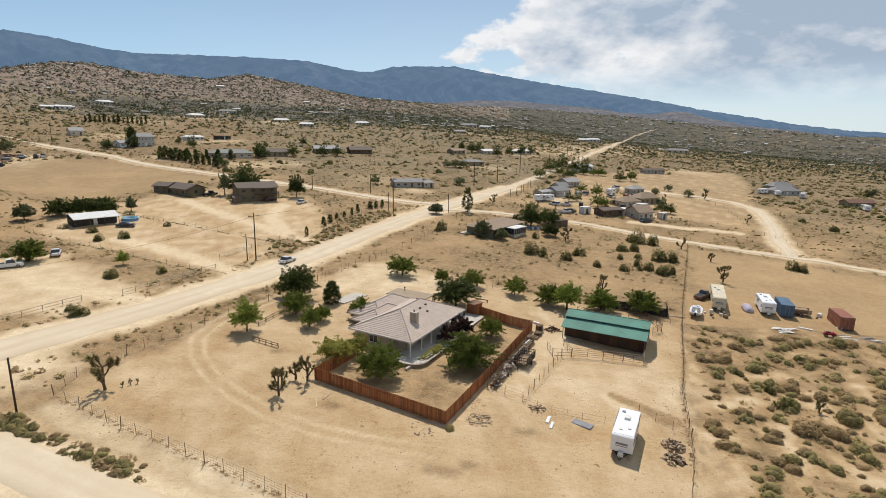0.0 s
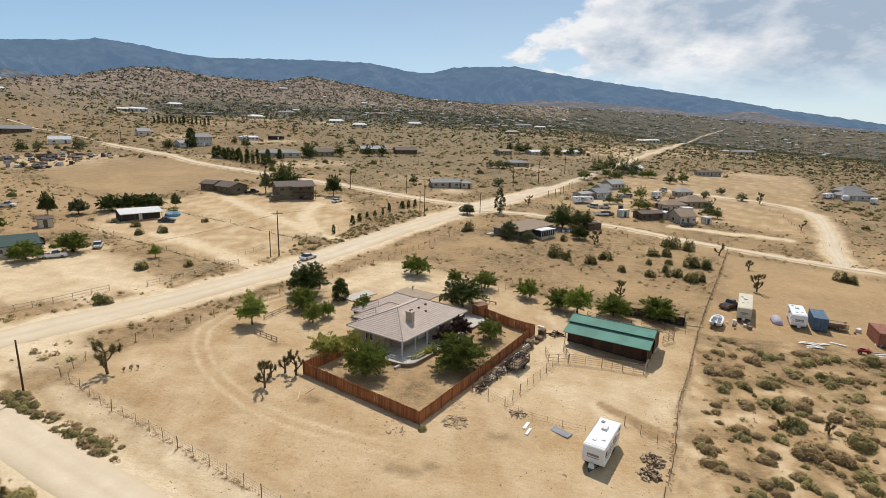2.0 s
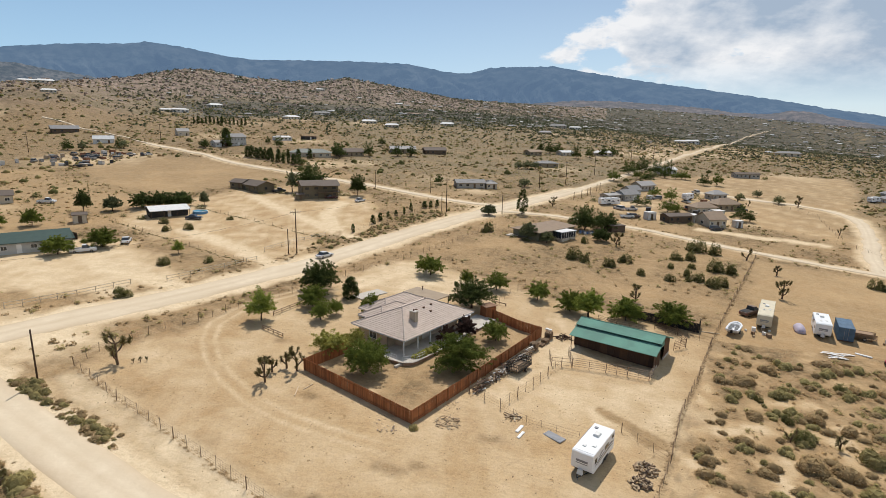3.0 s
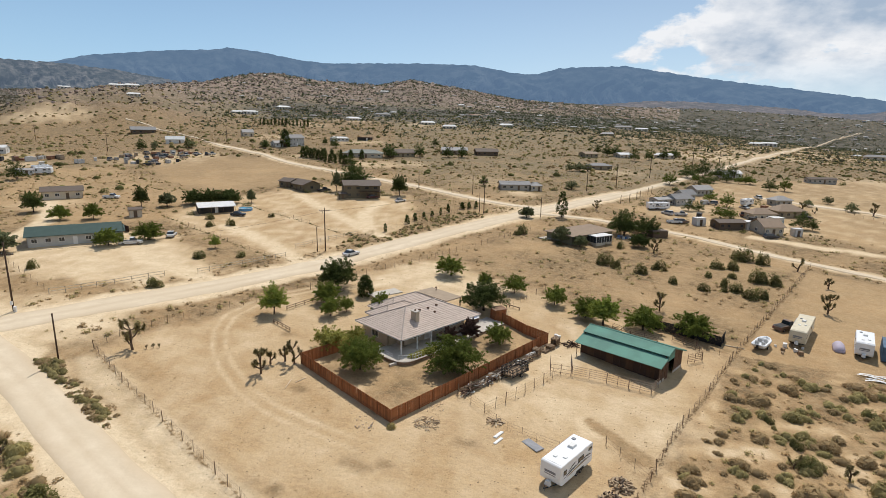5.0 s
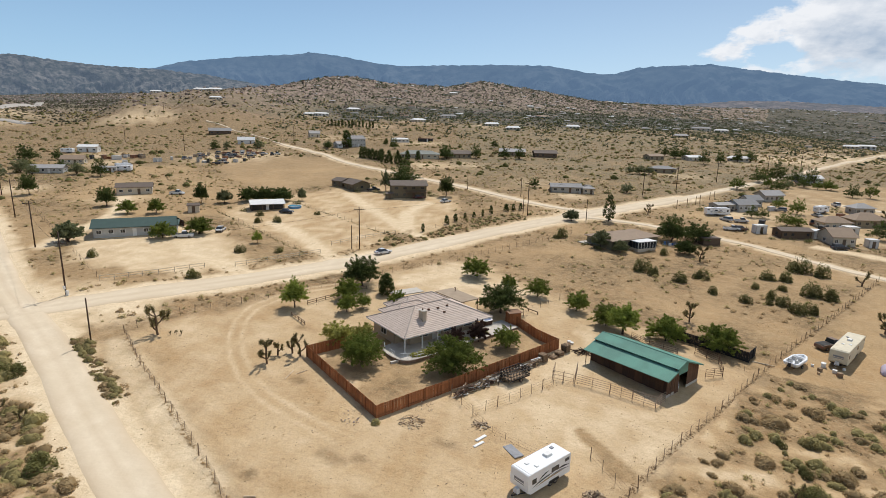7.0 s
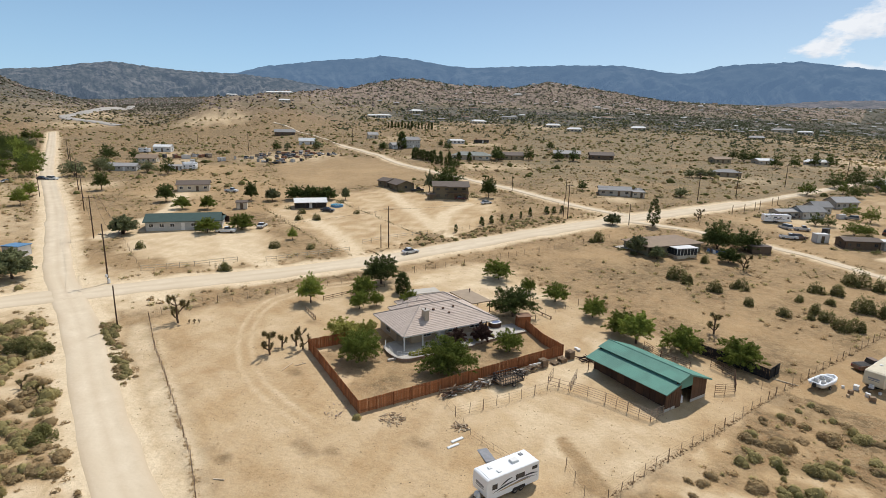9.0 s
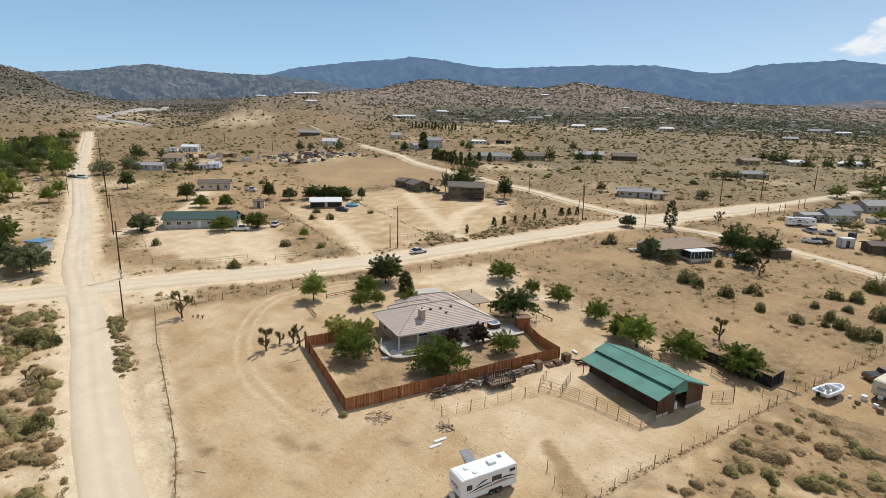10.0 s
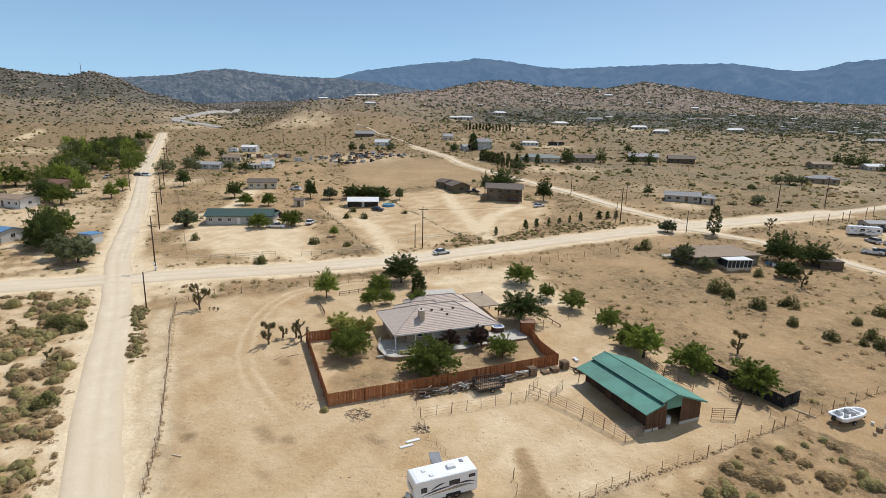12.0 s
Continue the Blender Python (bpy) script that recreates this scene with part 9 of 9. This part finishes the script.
home(-99.6, 101.8, facing(-106, 94.5, -93, 109), 19.0, 8.5, "bluegrey", "green", "long low house with dark green roof and pale walls", 2.5, 1.6, "gable", 0.6, 7, chimney=False)
home(-94.6, 107.6, facing(-106, 94.5, -93, 109), 5.0, 9.5, "bluegrey", "green", "green-roofed gabled wing of the long house", 2.5, 1.4, "hip", 0.5, 2)
home(-95.0, 146.9, facing(-98.7, 141.7, -90.5, 150.8), 10.6, 5.2, "dark", "white", "dark mobile home with white metal roof and porch", 2.6, 0.5, "gable", 0.35, 5, porch=1.8)
two_storey = home(-65.0, 191.6, 36, 13.4, 7.6, "umber", "brown", "two-storey dark brown wooden house with balcony", 2.45, 1.5, "gable", 0.6, 4, storeys=2, chimney=True)
part("balcony", Shape().box((2.6, -1.1, 2.45), (8.2, 2.2, 0.14)).box((2.6, -2.16, 3.35), (8.2, 0.08, 0.1)).box((2.6, -2.16, 2.95), (8.2, 0.05, 0.06)), WALLS["brown"], two_storey, "dark timber balcony")
for px in (-1.4, 1.2, 3.9, 6.6):
    part("balcony_post", Shape().box((px, -2.14, 1.65), (0.13, 0.13, 3.4)), WALLS["brown"], two_storey)
part("porch_roof", Shape().box((2.6, -1.2, 4.85), (8.4, 2.5, 0.1)), ROOFS["brown"], two_storey)
home(-70.4, 186.0, 36, 2.6, 2.2, "umber", "brown", "small dark brown shed against the two-storey house", 2.0, 0.4, "gable", 0.3, 1, name="shed")
home(-94.9, 193.9, -31, 11.0, 7.4, "umber", "brown", "low dark brown ranch house with shallow roof", 2.5, 1.5, "gable", 0.7, 3)
home(-102.0, 196.6, -12, 6.0, 6.0, "umber", "brown", "brown garage wing beside the ranch house", 2.4, 1.1, "gable", 0.5, 2)
home(20.9, 164.4, facing(14.0, 156.2, 27.5, 174.5), 18.0, 9.5, "olive", "tan", "low tan house with broad sandy-brown roof", 2.6, 1.5, "hip", 0.7, 4)


def sunroom():
    """White-roofed glazed room against the tan house."""
    a = facing(21.7, 160.4, 26.1, 165.2)
    t = thing("sunroom", "white-roofed glass sunroom against the tan house", "sunroom", on(24.2, 162.4, a))
    L, D, H = 6.2, 3.6, 2.6
    part("roof", Shape().box((0, D / 2, H + 0.08), (L + 0.4, D + 0.4, 0.16)), ROOFS["white"], t)
    part("base_wall", ring_wall(((-L / 2, 0), (L / 2, 0), (L / 2, D), (-L / 2, D)), -0.5, 0.8, 0.12), WALLS["cream"], t)
    for i in range(7):
        part("post", Shape().box((-L / 2 + L * i / 6, 0.05, 1.7), (0.1, 0.1, 1.8)), M_WHITE, t)
    for i in range(6):
        part("pane", Shape().box((-L / 2 + L * (i + 0.5) / 6, 0.05, 1.7), (L / 6 - 0.1, 0.03, 1.78)), M_GLASS, t)
    for s in (-1, 1):
        for j in range(3):
            part("pane", Shape().box((s * (L / 2 - 0.05), D * (j + 0.5) / 3, 1.7), (0.03, D / 3 - 0.1, 1.78)), M_GLASS, t)


sunroom()
home(40.6, 179.4, 30, 5.2, 2.6, "brown", "brown", "small weathered brown board shed behind the dark trees", 2.1, 0.4, "flat", 0.15, 1, name="shed")
# odds and ends left on the ground by the sunroom
rng = random.Random(57)
for i in range(9):
    a, b, c = rng.uniform(0.4, 1.1), rng.uniform(0.3, 0.8), rng.uniform(0.3, 0.9)
    solo("garden_box", Shape().box((0, 0, c / 2), (a, b, c), top=0.92).box((0, 0, c + 0.03), (a * 0.98, b * 0.98, 0.06)), (M_WHITE, paint("blue_plastic", (0.10, 0.20, 0.42), 0.5), M_GREY)[i % 3], "plastic storage box on the ground beside the sunroom", "box", on(28.0 + 0.55 * i + rng.uniform(-0.3, 0.3), 171.6 + 0.35 * i + rng.uniform(-0.8, 0.8), rng.uniform(0, 180)), "boxes by the sunroom")
solo("patio_slab", Shape().box((0, 0, 0.02), (9, 3.4, 0.2)), M_CONC, "pale concrete slab beside the tan house", "slab", on(9.5, 164.5, 52))
home(-14.6, 239.6, facing(-21.3, 236.9, -3.8, 243.0), 12.5, 8.0, "grey", "slate", "low grey house with slate-coloured roof", 2.4, 1.2, "gable", 0.6, 4)
home(-5.8, 242.6, facing(-21.3, 236.9, -3.8, 243.0), 4.8, 7.0, "cream", "grey", "grey gabled garage beside the grey house", 2.4, 1.2, "hip", 0.4, 2)
home(19.5, 334.0, 15, 13.0, 8.0, "tan", "slate", "low tan house with slate roof across the road", 2.5, 1.3, "hip", 0.5, 3)
home(35.0, 414.0, 40, 11.0, 7.0, "cream", "white", "pale house among dark far trees", 2.5, 1.2, "gable", 0.4, 3)
home(12.0, 392.0, 40, 11.0, 7.0, "tan", "tan", "tan house out on the plain", 2.5, 1.2, "gable", 0.4, 3)
home(-152.6, 141.4, facing(-156.5, 137.0, -149.0, 146.0), 11.5, 7.0, "cream", "brown", "small white house with brown roof on open ground", 2.6, 1.3, "gable", 0.5, 4)
home(-110.8, 130.7, 45, 3.4, 3.0, "cream", "brown", "small tan garden shed by the trees", 2.3, 0.5, "gable", 0.25, 1, name="shed")
home(-174.0, 323.8, 62, 10.5, 8.0, "bluegrey", "slate", "two-storey pale blue house with slate roof", 2.7, 2.0, "gable", 0.5, 5, storeys=2)
home(-180.4, 313.0, 62, 6.0, 6.0, "white", "grey", "small white gabled wing beside the pale blue house", 2.6, 1.4, "gable", 0.4, 2)
home(-153.8, 383.0, 6, 10.0, 6.0, "dark", "redbrown", "dark open shed on bare ground", 2.4, 0.6, "flat", 0.4, 2, name="shed")
home(-236.8, 358.5, 48, 8.0, 7.0, "cream", "grey", "pale gabled barn at the edge of the field", 3.0, 2.0, "gable", 0.3, 2)
home(-115.2, 298.8, facing(-126.5, 294.2, -104.3, 303.4), 23.0, 9.5, "cream", "palegreen", "long house with grey-green roof behind cypresses", 2.6, 1.9, "hip", 0.7, 6)
home(-96.5, 316.0, 35, 15.0, 9.0, "tan", "brown", "brown-roofed house behind the grey-green one", 2.6, 1.8, "gable", 0.6, 5)
home(-72.0, 345.0, 20, 16.0, 9.0, "tan", "grey", "grey-roofed far house among trees", 2.6, 1.8, "gable", 0.6, 5)
home(-52.0, 352.0, 25, 14.0, 8.0, "brown", "brown", "brown far house among trees", 2.6, 1.8, "gable", 0.6, 4)
home(-308.0, 332.0, 50, 16.0, 9.0, "brown", "slate", "dark house standing on the rise", 2.8, 2.2, "gable", 0.6, 4)
home(-286.0, 211.5, 40, 14.0, 9.0, "white", "white", "white metal building at the foot of the hills", 3.4, 1.2, "gable", 0.3, 3, name="metal_building")
home(-248.4, 179.0, 40, 14.0, 8.0, "cream", "tan", "tan-roofed house with trees", 2.6, 1.8, "gable", 0.5, 4)
home(-227.5, 154.5, 38, 18.0, 8.0, "bluegrey", "grey", "long grey-roofed house behind trees", 2.6, 1.3, "gable", 0.5, 6)
home(-210.0, 171.0, 40, 9.0, 5.0, "white", "grey", "pale mobile home beside the trees", 2.6, 0.5, "gable", 0.3, 4)
home(-205.0, 80.0, 28, 17.0, 8.0, "tan", "redbrown", "long low tan house behind shade trees", 2.6, 1.3, "gable", 0.6, 5)
home(-174.0, 58.0, 25, 18.0, 7.0, "white", "tan", "long white mobile home under trees", 2.7, 1.0, "gable", 0.4, 6)
home(-104.5, 62.5, 24, 4.2, 3.4, "white", "blue", "small white shed with bright blue roof", 2.4, 0.5, "flat", 0.2, 1, name="shed")
home(-121.5, 46.0, 24, 9.0, 6.0, "white", "blue", "white outbuilding with bright blue metal roof", 2.6, 0.8, "gable", 0.3, 3, name="shed")
home(-247.0, 296.0, 40, 11.0, 5.0, "white", "white", "white tent-roofed shed behind the scrap yard", 2.5, 2.0, "gable", 0.3, 2, name="shed")
# the cluster of homes on the far right-hand lots
home(47.0, 238.5, 40, 11.0, 6.5, "grey", "grey", "grey flat-roofed carport among far homes", 2.5, 0.6, "gable", 0.5, 3, group="far homes")
home(54.5, 243.0, 40, 12.0, 8.0, "bluegrey", "slate", "blue-grey home with gabled roof among far lots", 2.6, 1.8, "gable", 0.5, 4, group="far homes")
home(58.0, 256.0, 40, 9.0, 7.0, "bluegrey", "slate", "small blue-grey home among far lots", 2.6, 1.8, "gable", 0.5, 3, group="far homes")
home(66.5, 274.0, 40, 13.0, 8.0, "grey", "grey", "grey-roofed home among far lots", 2.6, 1.8, "gable", 0.5, 4, group="far homes")
home(65.0, 203.4, 25, 12.5, 6.5, "brown", "brown", "low brown-roofed outbuilding by the track", 2.5, 0.7, "gable", 0.5, 4, group="far homes")
home(55.6, 204.6, 30, 4.8, 3.2, "white", "white", "white storage box beside the outbuilding", 2.5, 0.2, "flat", 0.05, 1, name="shed", group="far homes")
home(77.0, 201.4, 22, 9.0, 10.0, "cream", "tan", "cream house with tan gabled roof", 2.7, 2.2, "gable", 0.5, 3, group="far homes")
home(84.8, 203.4, 22, 3.6, 3.0, "white", "white", "white lean-to beside the cream house", 2.4, 0.2, "flat", 0.1, 1, name="shed", group="far homes")
home(71.5, 207.0, 22, 4.0, 5.0, "white", "white", "white carport beside the cream house", 2.5, 0.2, "flat", 0.2, 1, name="shed", group="far homes")
home(80.0, 226.0, 22, 12.0, 8.0, "cream", "tan", "house with tan roof and white porch", 2.6, 1.8, "hip", 0.5, 4, group="far homes")
home(92.0, 238.0, 22, 14.0, 9.0, "tan", "tan", "broad tan-roofed house among far lots", 2.6, 2.2, "hip", 0.6, 4, group="far homes")
home(83.0, 219.5, 22, 5.0, 4.0, "white", "white", "white shade roof beside the tan house", 2.6, 0.3, "flat", 0.2, 1, name="shed", group="far homes")
home(96.0, 264.0, 25, 10.0, 7.0, "grey", "grey", "grey-roofed home among far lots", 2.6, 1.6, "hip", 0.5, 3, group="far homes")
home(140.0, 360.0, 10, 20.0, 6.0, "grey", "brown", "long low building on the far lots", 2.6, 0.8, "gable", 0.4, 6, group="far homes")
home(92.0, 352.0, 20, 16.0, 9.0, "white", "white", "white-roofed building behind dark trees", 2.8, 1.4, "gable", 0.4, 4, group="far homes")
home(192.0, 300.0, 5, 20.0, 10.0, "bluegrey", "slate", "slate-roofed ranch house with white trailers", 2.6, 2.2, "hip", 0.6, 5, group="far homes")
home(205.0, 324.0, 5, 18.0, 10.0, "bluegrey", "slate", "slate-roofed second house on the far lot", 2.6, 2.4, "hip", 0.6, 5, group="far homes")
home(212.0, 271.0, 8, 20.0, 8.0, "tan", "redbrown", "low brown building with blue tarpaulins", 2.6, 1.4, "gable", 0.5, 5, group="far homes")
travel_trailer(on(43.2, 227.4, 205), "long white travel trailer parked by the far homes", L=8.6, W=2.4, swoosh=True)
for i, (x, y) in enumerate(((-207, 177), (-211, 180), (-215, 182), (-292, 204), (80.4, 257), (184, 296), (178, 300), (196, 293), (207, 262), (214, 256))):
    travel_trailer(on(x, y, 30 + 20 * (i % 3)), "white trailer parked on a far lot", L=6.5, swoosh=False, group="trailers on far lots")


def pool():
    t = thing("pool", "round blue above-ground swimming pool", "pool", on(-89.9, 154.6))
    part("wall", Shape().tube((0, 0, -0.3), (0, 0, 0.7), 2.2, n=28), paint("blue_pool_wall", (0.12, 0.30, 0.52), 0.5), t)
    part("rim", Shape().tube((0, 0, 0.7), (0, 0, 0.75), 2.28, n=28), M_WHITE, t)
    part("water", Shape().tube((0, 0, 0.75), (0, 0, 0.765), 2.1, n=28), paint("pool_water", (0.10, 0.38, 0.58), 0.08), t)


pool()
# scrap yard on the slope
rng = random.Random(90)
SCRAP = [paint("scrap_%s" % n, c, 0.6) for n, c in (("white", (0.6, 0.58, 0.55)), ("tan", (0.38, 0.29, 0.2)), ("rust", (0.25, 0.12, 0.07)), ("dark", (0.05, 0.05, 0.05)), ("grey", (0.33, 0.32, 0.3)))]
for i in range(58):
    x, y = rng.uniform(-226, -188), rng.uniform(216, 264)
    if i % 3 == 0:
        car(x, y, rng.uniform(0, 180), "old car rusting in the scrap yard", rng.choice(SCRAP), rng.choice(("sedan", "suv", "pickup")), "scrap yard")
    else:
        a, b, c = rng.uniform(1.2, 3.5), rng.uniform(1.0, 2.2), rng.uniform(0.6, 1.8)
        solo("scrap_box", Shape().box((0, 0, c / 2), (a, b, c)).box((0, 0, c + 0.05), (a * 1.05, b * 1.06, 0.1)), rng.choice(SCRAP), "boxy shed or crate in the scrap yard", "scrap", on(x, y, rng.uniform(0, 180)), "scrap yard")
for i in range(16):
    x, y = rng.uniform(-262, -222), rng.uniform(196, 214)
    a, b, c = rng.uniform(1.5, 5), rng.uniform(1.2, 2.4), rng.uniform(0.8, 2.2)
    solo("scrap_box", Shape().box((0, 0, c / 2), (a, b, c)).box((0, 0, c + 0.05), (a * 1.05, b * 1.06, 0.1)), rng.choice(SCRAP), "boxy trailer or crate on the slope", "scrap", on(x, y, rng.uniform(0, 180)), "scrap yard")

# ---- the town on the slopes: small houses, each a wall and a roof ----
TOWN = []
for i, (L, D, h, rise, w, r) in enumerate(((16, 9, 2.8, 1.8, "cream", "white"), (18, 10, 2.8, 2.2, "tan", "grey"), (14, 9, 2.8, 2.0, "white", "tan"), (20, 9, 3.0, 1.6, "cream", "slate"), (15, 8, 3.0, 1.2, "white", "white"), (22, 11, 5.0, 2.2, "cream", "redbrown"))):
    e = 0.6
    wl = ring_wall(((-L / 2, 0), (L / 2, 0), (L / 2, D), (-L / 2, D)), -2.5, h, 0.3).mesh("wall", WALLS[w])
    p = [(-L / 2 - e, -e, h - 0.1), (L / 2 + e, -e, h - 0.1), (L / 2 + e, D + e, h - 0.1), (-L / 2 - e, D + e, h - 0.1), (-L / 2 - e + D * 0.3, D / 2, h + rise), (L / 2 + e - D * 0.3, D / 2, h + rise)]
    rf = Shape().add(p, [(0, 1, 5, 4), (2, 3, 4, 5), (1, 2, 5), (3, 0, 4), (3, 2, 1, 0)]).mesh("roof", ROOFS[r])
    wn = [Shape().box((-L / 2 + L * (k + 0.5) / 4, -0.04, h * 0.52), (1.7, 0.1, 1.2)).mesh("window", M_GLASS) for k in range(4)]
    TOWN.append((wl, rf, wn))


def town_house(x, y, heading, k, label="small house of the town on the slope", size=1.0):
    t = thing("house", label, "house", on(x, y, heading, size=size), "town houses")
    wl, rf, wn = TOWN[k]
    part("wall", wl, None, t)
    part("roof", rf, None, t)
    for me in wn:
        part("window", me, None, t)


for x, y, k, a, s in ((-512, 503, 4, 45, 1.5), (-500, 512, 0, 45, 1.3), (-560, 478, 4, 50, 1.1), (-437, 452, 0, 45, 1.0), (-369, 545, 4, 50, 1.4), (-378, 535, 0, 50, 1.0), (-384, 638, 0, 60, 1.3), (-240, 622, 3, 25, 1.2), (-242, 551, 0, 60, 1.2), (-132, 537, 0, 15, 1.1), (-164, 366, 4, 46, 1.0), (-164, 565, 0, 20, 1.2), (-91, 626, 0, 12, 1.2), (-160, 774, 2, 15, 1.2),
                      (40, 862, 3, 0, 1.6), (66, 870, 4, 0, 1.5), (214, 786, 4, -12, 1.6), (196, 770, 0, -12, 1.2), (62, 428, 0, 5, 1.0), (300, 700, 3, -15, 1.6), (20, 640, 1, 5, 1.0), (-368, 930, 0, 20, 1.2), (-237, 972, 0, 15, 1.0)):
    town_house(x, y, a, k, size=s * 0.8)
rg = np.random.RandomState(77)
far_roofs = {}
COPSE = []                             # each far house stands among a few trees of its own
made = 0
while made < 1150:
    az, r = radians(rg.uniform(-38, 40)), rg.uniform(600, 2300)
    if rg.uniform() > (r / 2300) ** 1.1:
        continue
    x, y = HUB[0] + r * math.sin(az), HUB[1] + r * math.cos(az)
    if not free(np.array(x), np.array(y), 8):
        continue
    deg = math.degrees(az)
    if r < np.interp(deg, (-38, -12, 0, 8, 40), (600, 640, 760, 1250, 1500)) and rg.uniform() < 0.96:
        continue
    m = on(x, y, -math.degrees(az) + rg.uniform(-35, 35), 0, rg.uniform(0.34, 0.6) * min(1.25, 0.75 + r / 4000))
    COPSE.append((x, y))
    for me in TOWN[(0, 1, 1, 2, 3, 3, 2, 4, 5, 1)[rg.randint(0, 10)]][:2]:
        far_roofs.setdefault(me.materials[0], Shape()).add([m @ v.co for v in me.vertices], [tuple(p.vertices) for p in me.polygons])
    made += 1
for mt, sh in far_roofs.items():
    solo("town_houses", sh, mt, "walls or roofs of small far houses across the town", "houses", kind="stuff")
gx, gy, gs = (np.array(v) for v in zip(*GARDEN))
scatter("garden_bushes", "dark garden bushes beside the far homes", MEDIUM["juniper"], M_SCRUB_D, gx, gy, gs, 33)
# trees of the town, past counting
x, y, rgt = sow(61, 52000, 450, 1850, -42, 46, lambda x, y: np.clip(0.35 + 0.8 * wave(x / 170, y / 170, 7.7, 5), 0.04, 1) * np.where(np.hypot(x, y) < 620, 0.25, 1.0) * np.where((x > 0.12 * y) & (np.hypot(x, y) < 1150), 0.12, 1.0))
scatter("town_trees", "dark green trees scattered through the far town", FAR["juniper"], M_TOWNLEAF, x, y, 0.8 + 2.6 * rgt.uniform(0, 1, len(x)) ** 1.6, 12, 1.1)
h = 12000
x, y, rgt = sow(63, h, 500, 1700, -42, 46)
scatter("town_trees", "grey-green trees scattered through the far town", FAR["creosote"], M_TOWNLEAF, x, y, rgt.uniform(1.0, 2.5, len(x)), 13, 1.2)
rgc = np.random.RandomState(67)
cx, cy = (np.repeat(np.array(v), 6) for v in zip(*COPSE))
cx, cy = cx + rgc.normal(0, 11, len(cx)), cy + rgc.normal(0, 11, len(cy)) - 5
ok = free(cx, cy, 2)
scatter("town_trees", "dark garden trees crowding the far houses", FAR["juniper"], M_TOWNLEAF, cx[ok], cy[ok], rgc.uniform(1.4, 3.4, ok.sum()), 14, 1.1)
# cars and clutter round the far homes
rng = random.Random(131)
for i in range(16):
    x, y = rng.uniform(46, 100), rng.uniform(212, 262)
    if not 205 < y < 265 or (x - 60) * 0.5 + 240 < y - 25:
        continue
    if i % 3:
        car(x, y, rng.uniform(0, 180), "parked car among the far homes", rng.choice(SCRAP), rng.choice(("sedan", "suv", "pickup")), "cars among far homes")
    else:
        solo("storage_box", Shape().box((0, 0, 0.8), (2.6, 1.6, 1.6)).box((0, 0, 1.63), (2.75, 1.75, 0.08)), rng.choice(SCRAP), "small storage box among the far homes", "storage box", on(x, y, rng.uniform(0, 90)), "storage boxes")
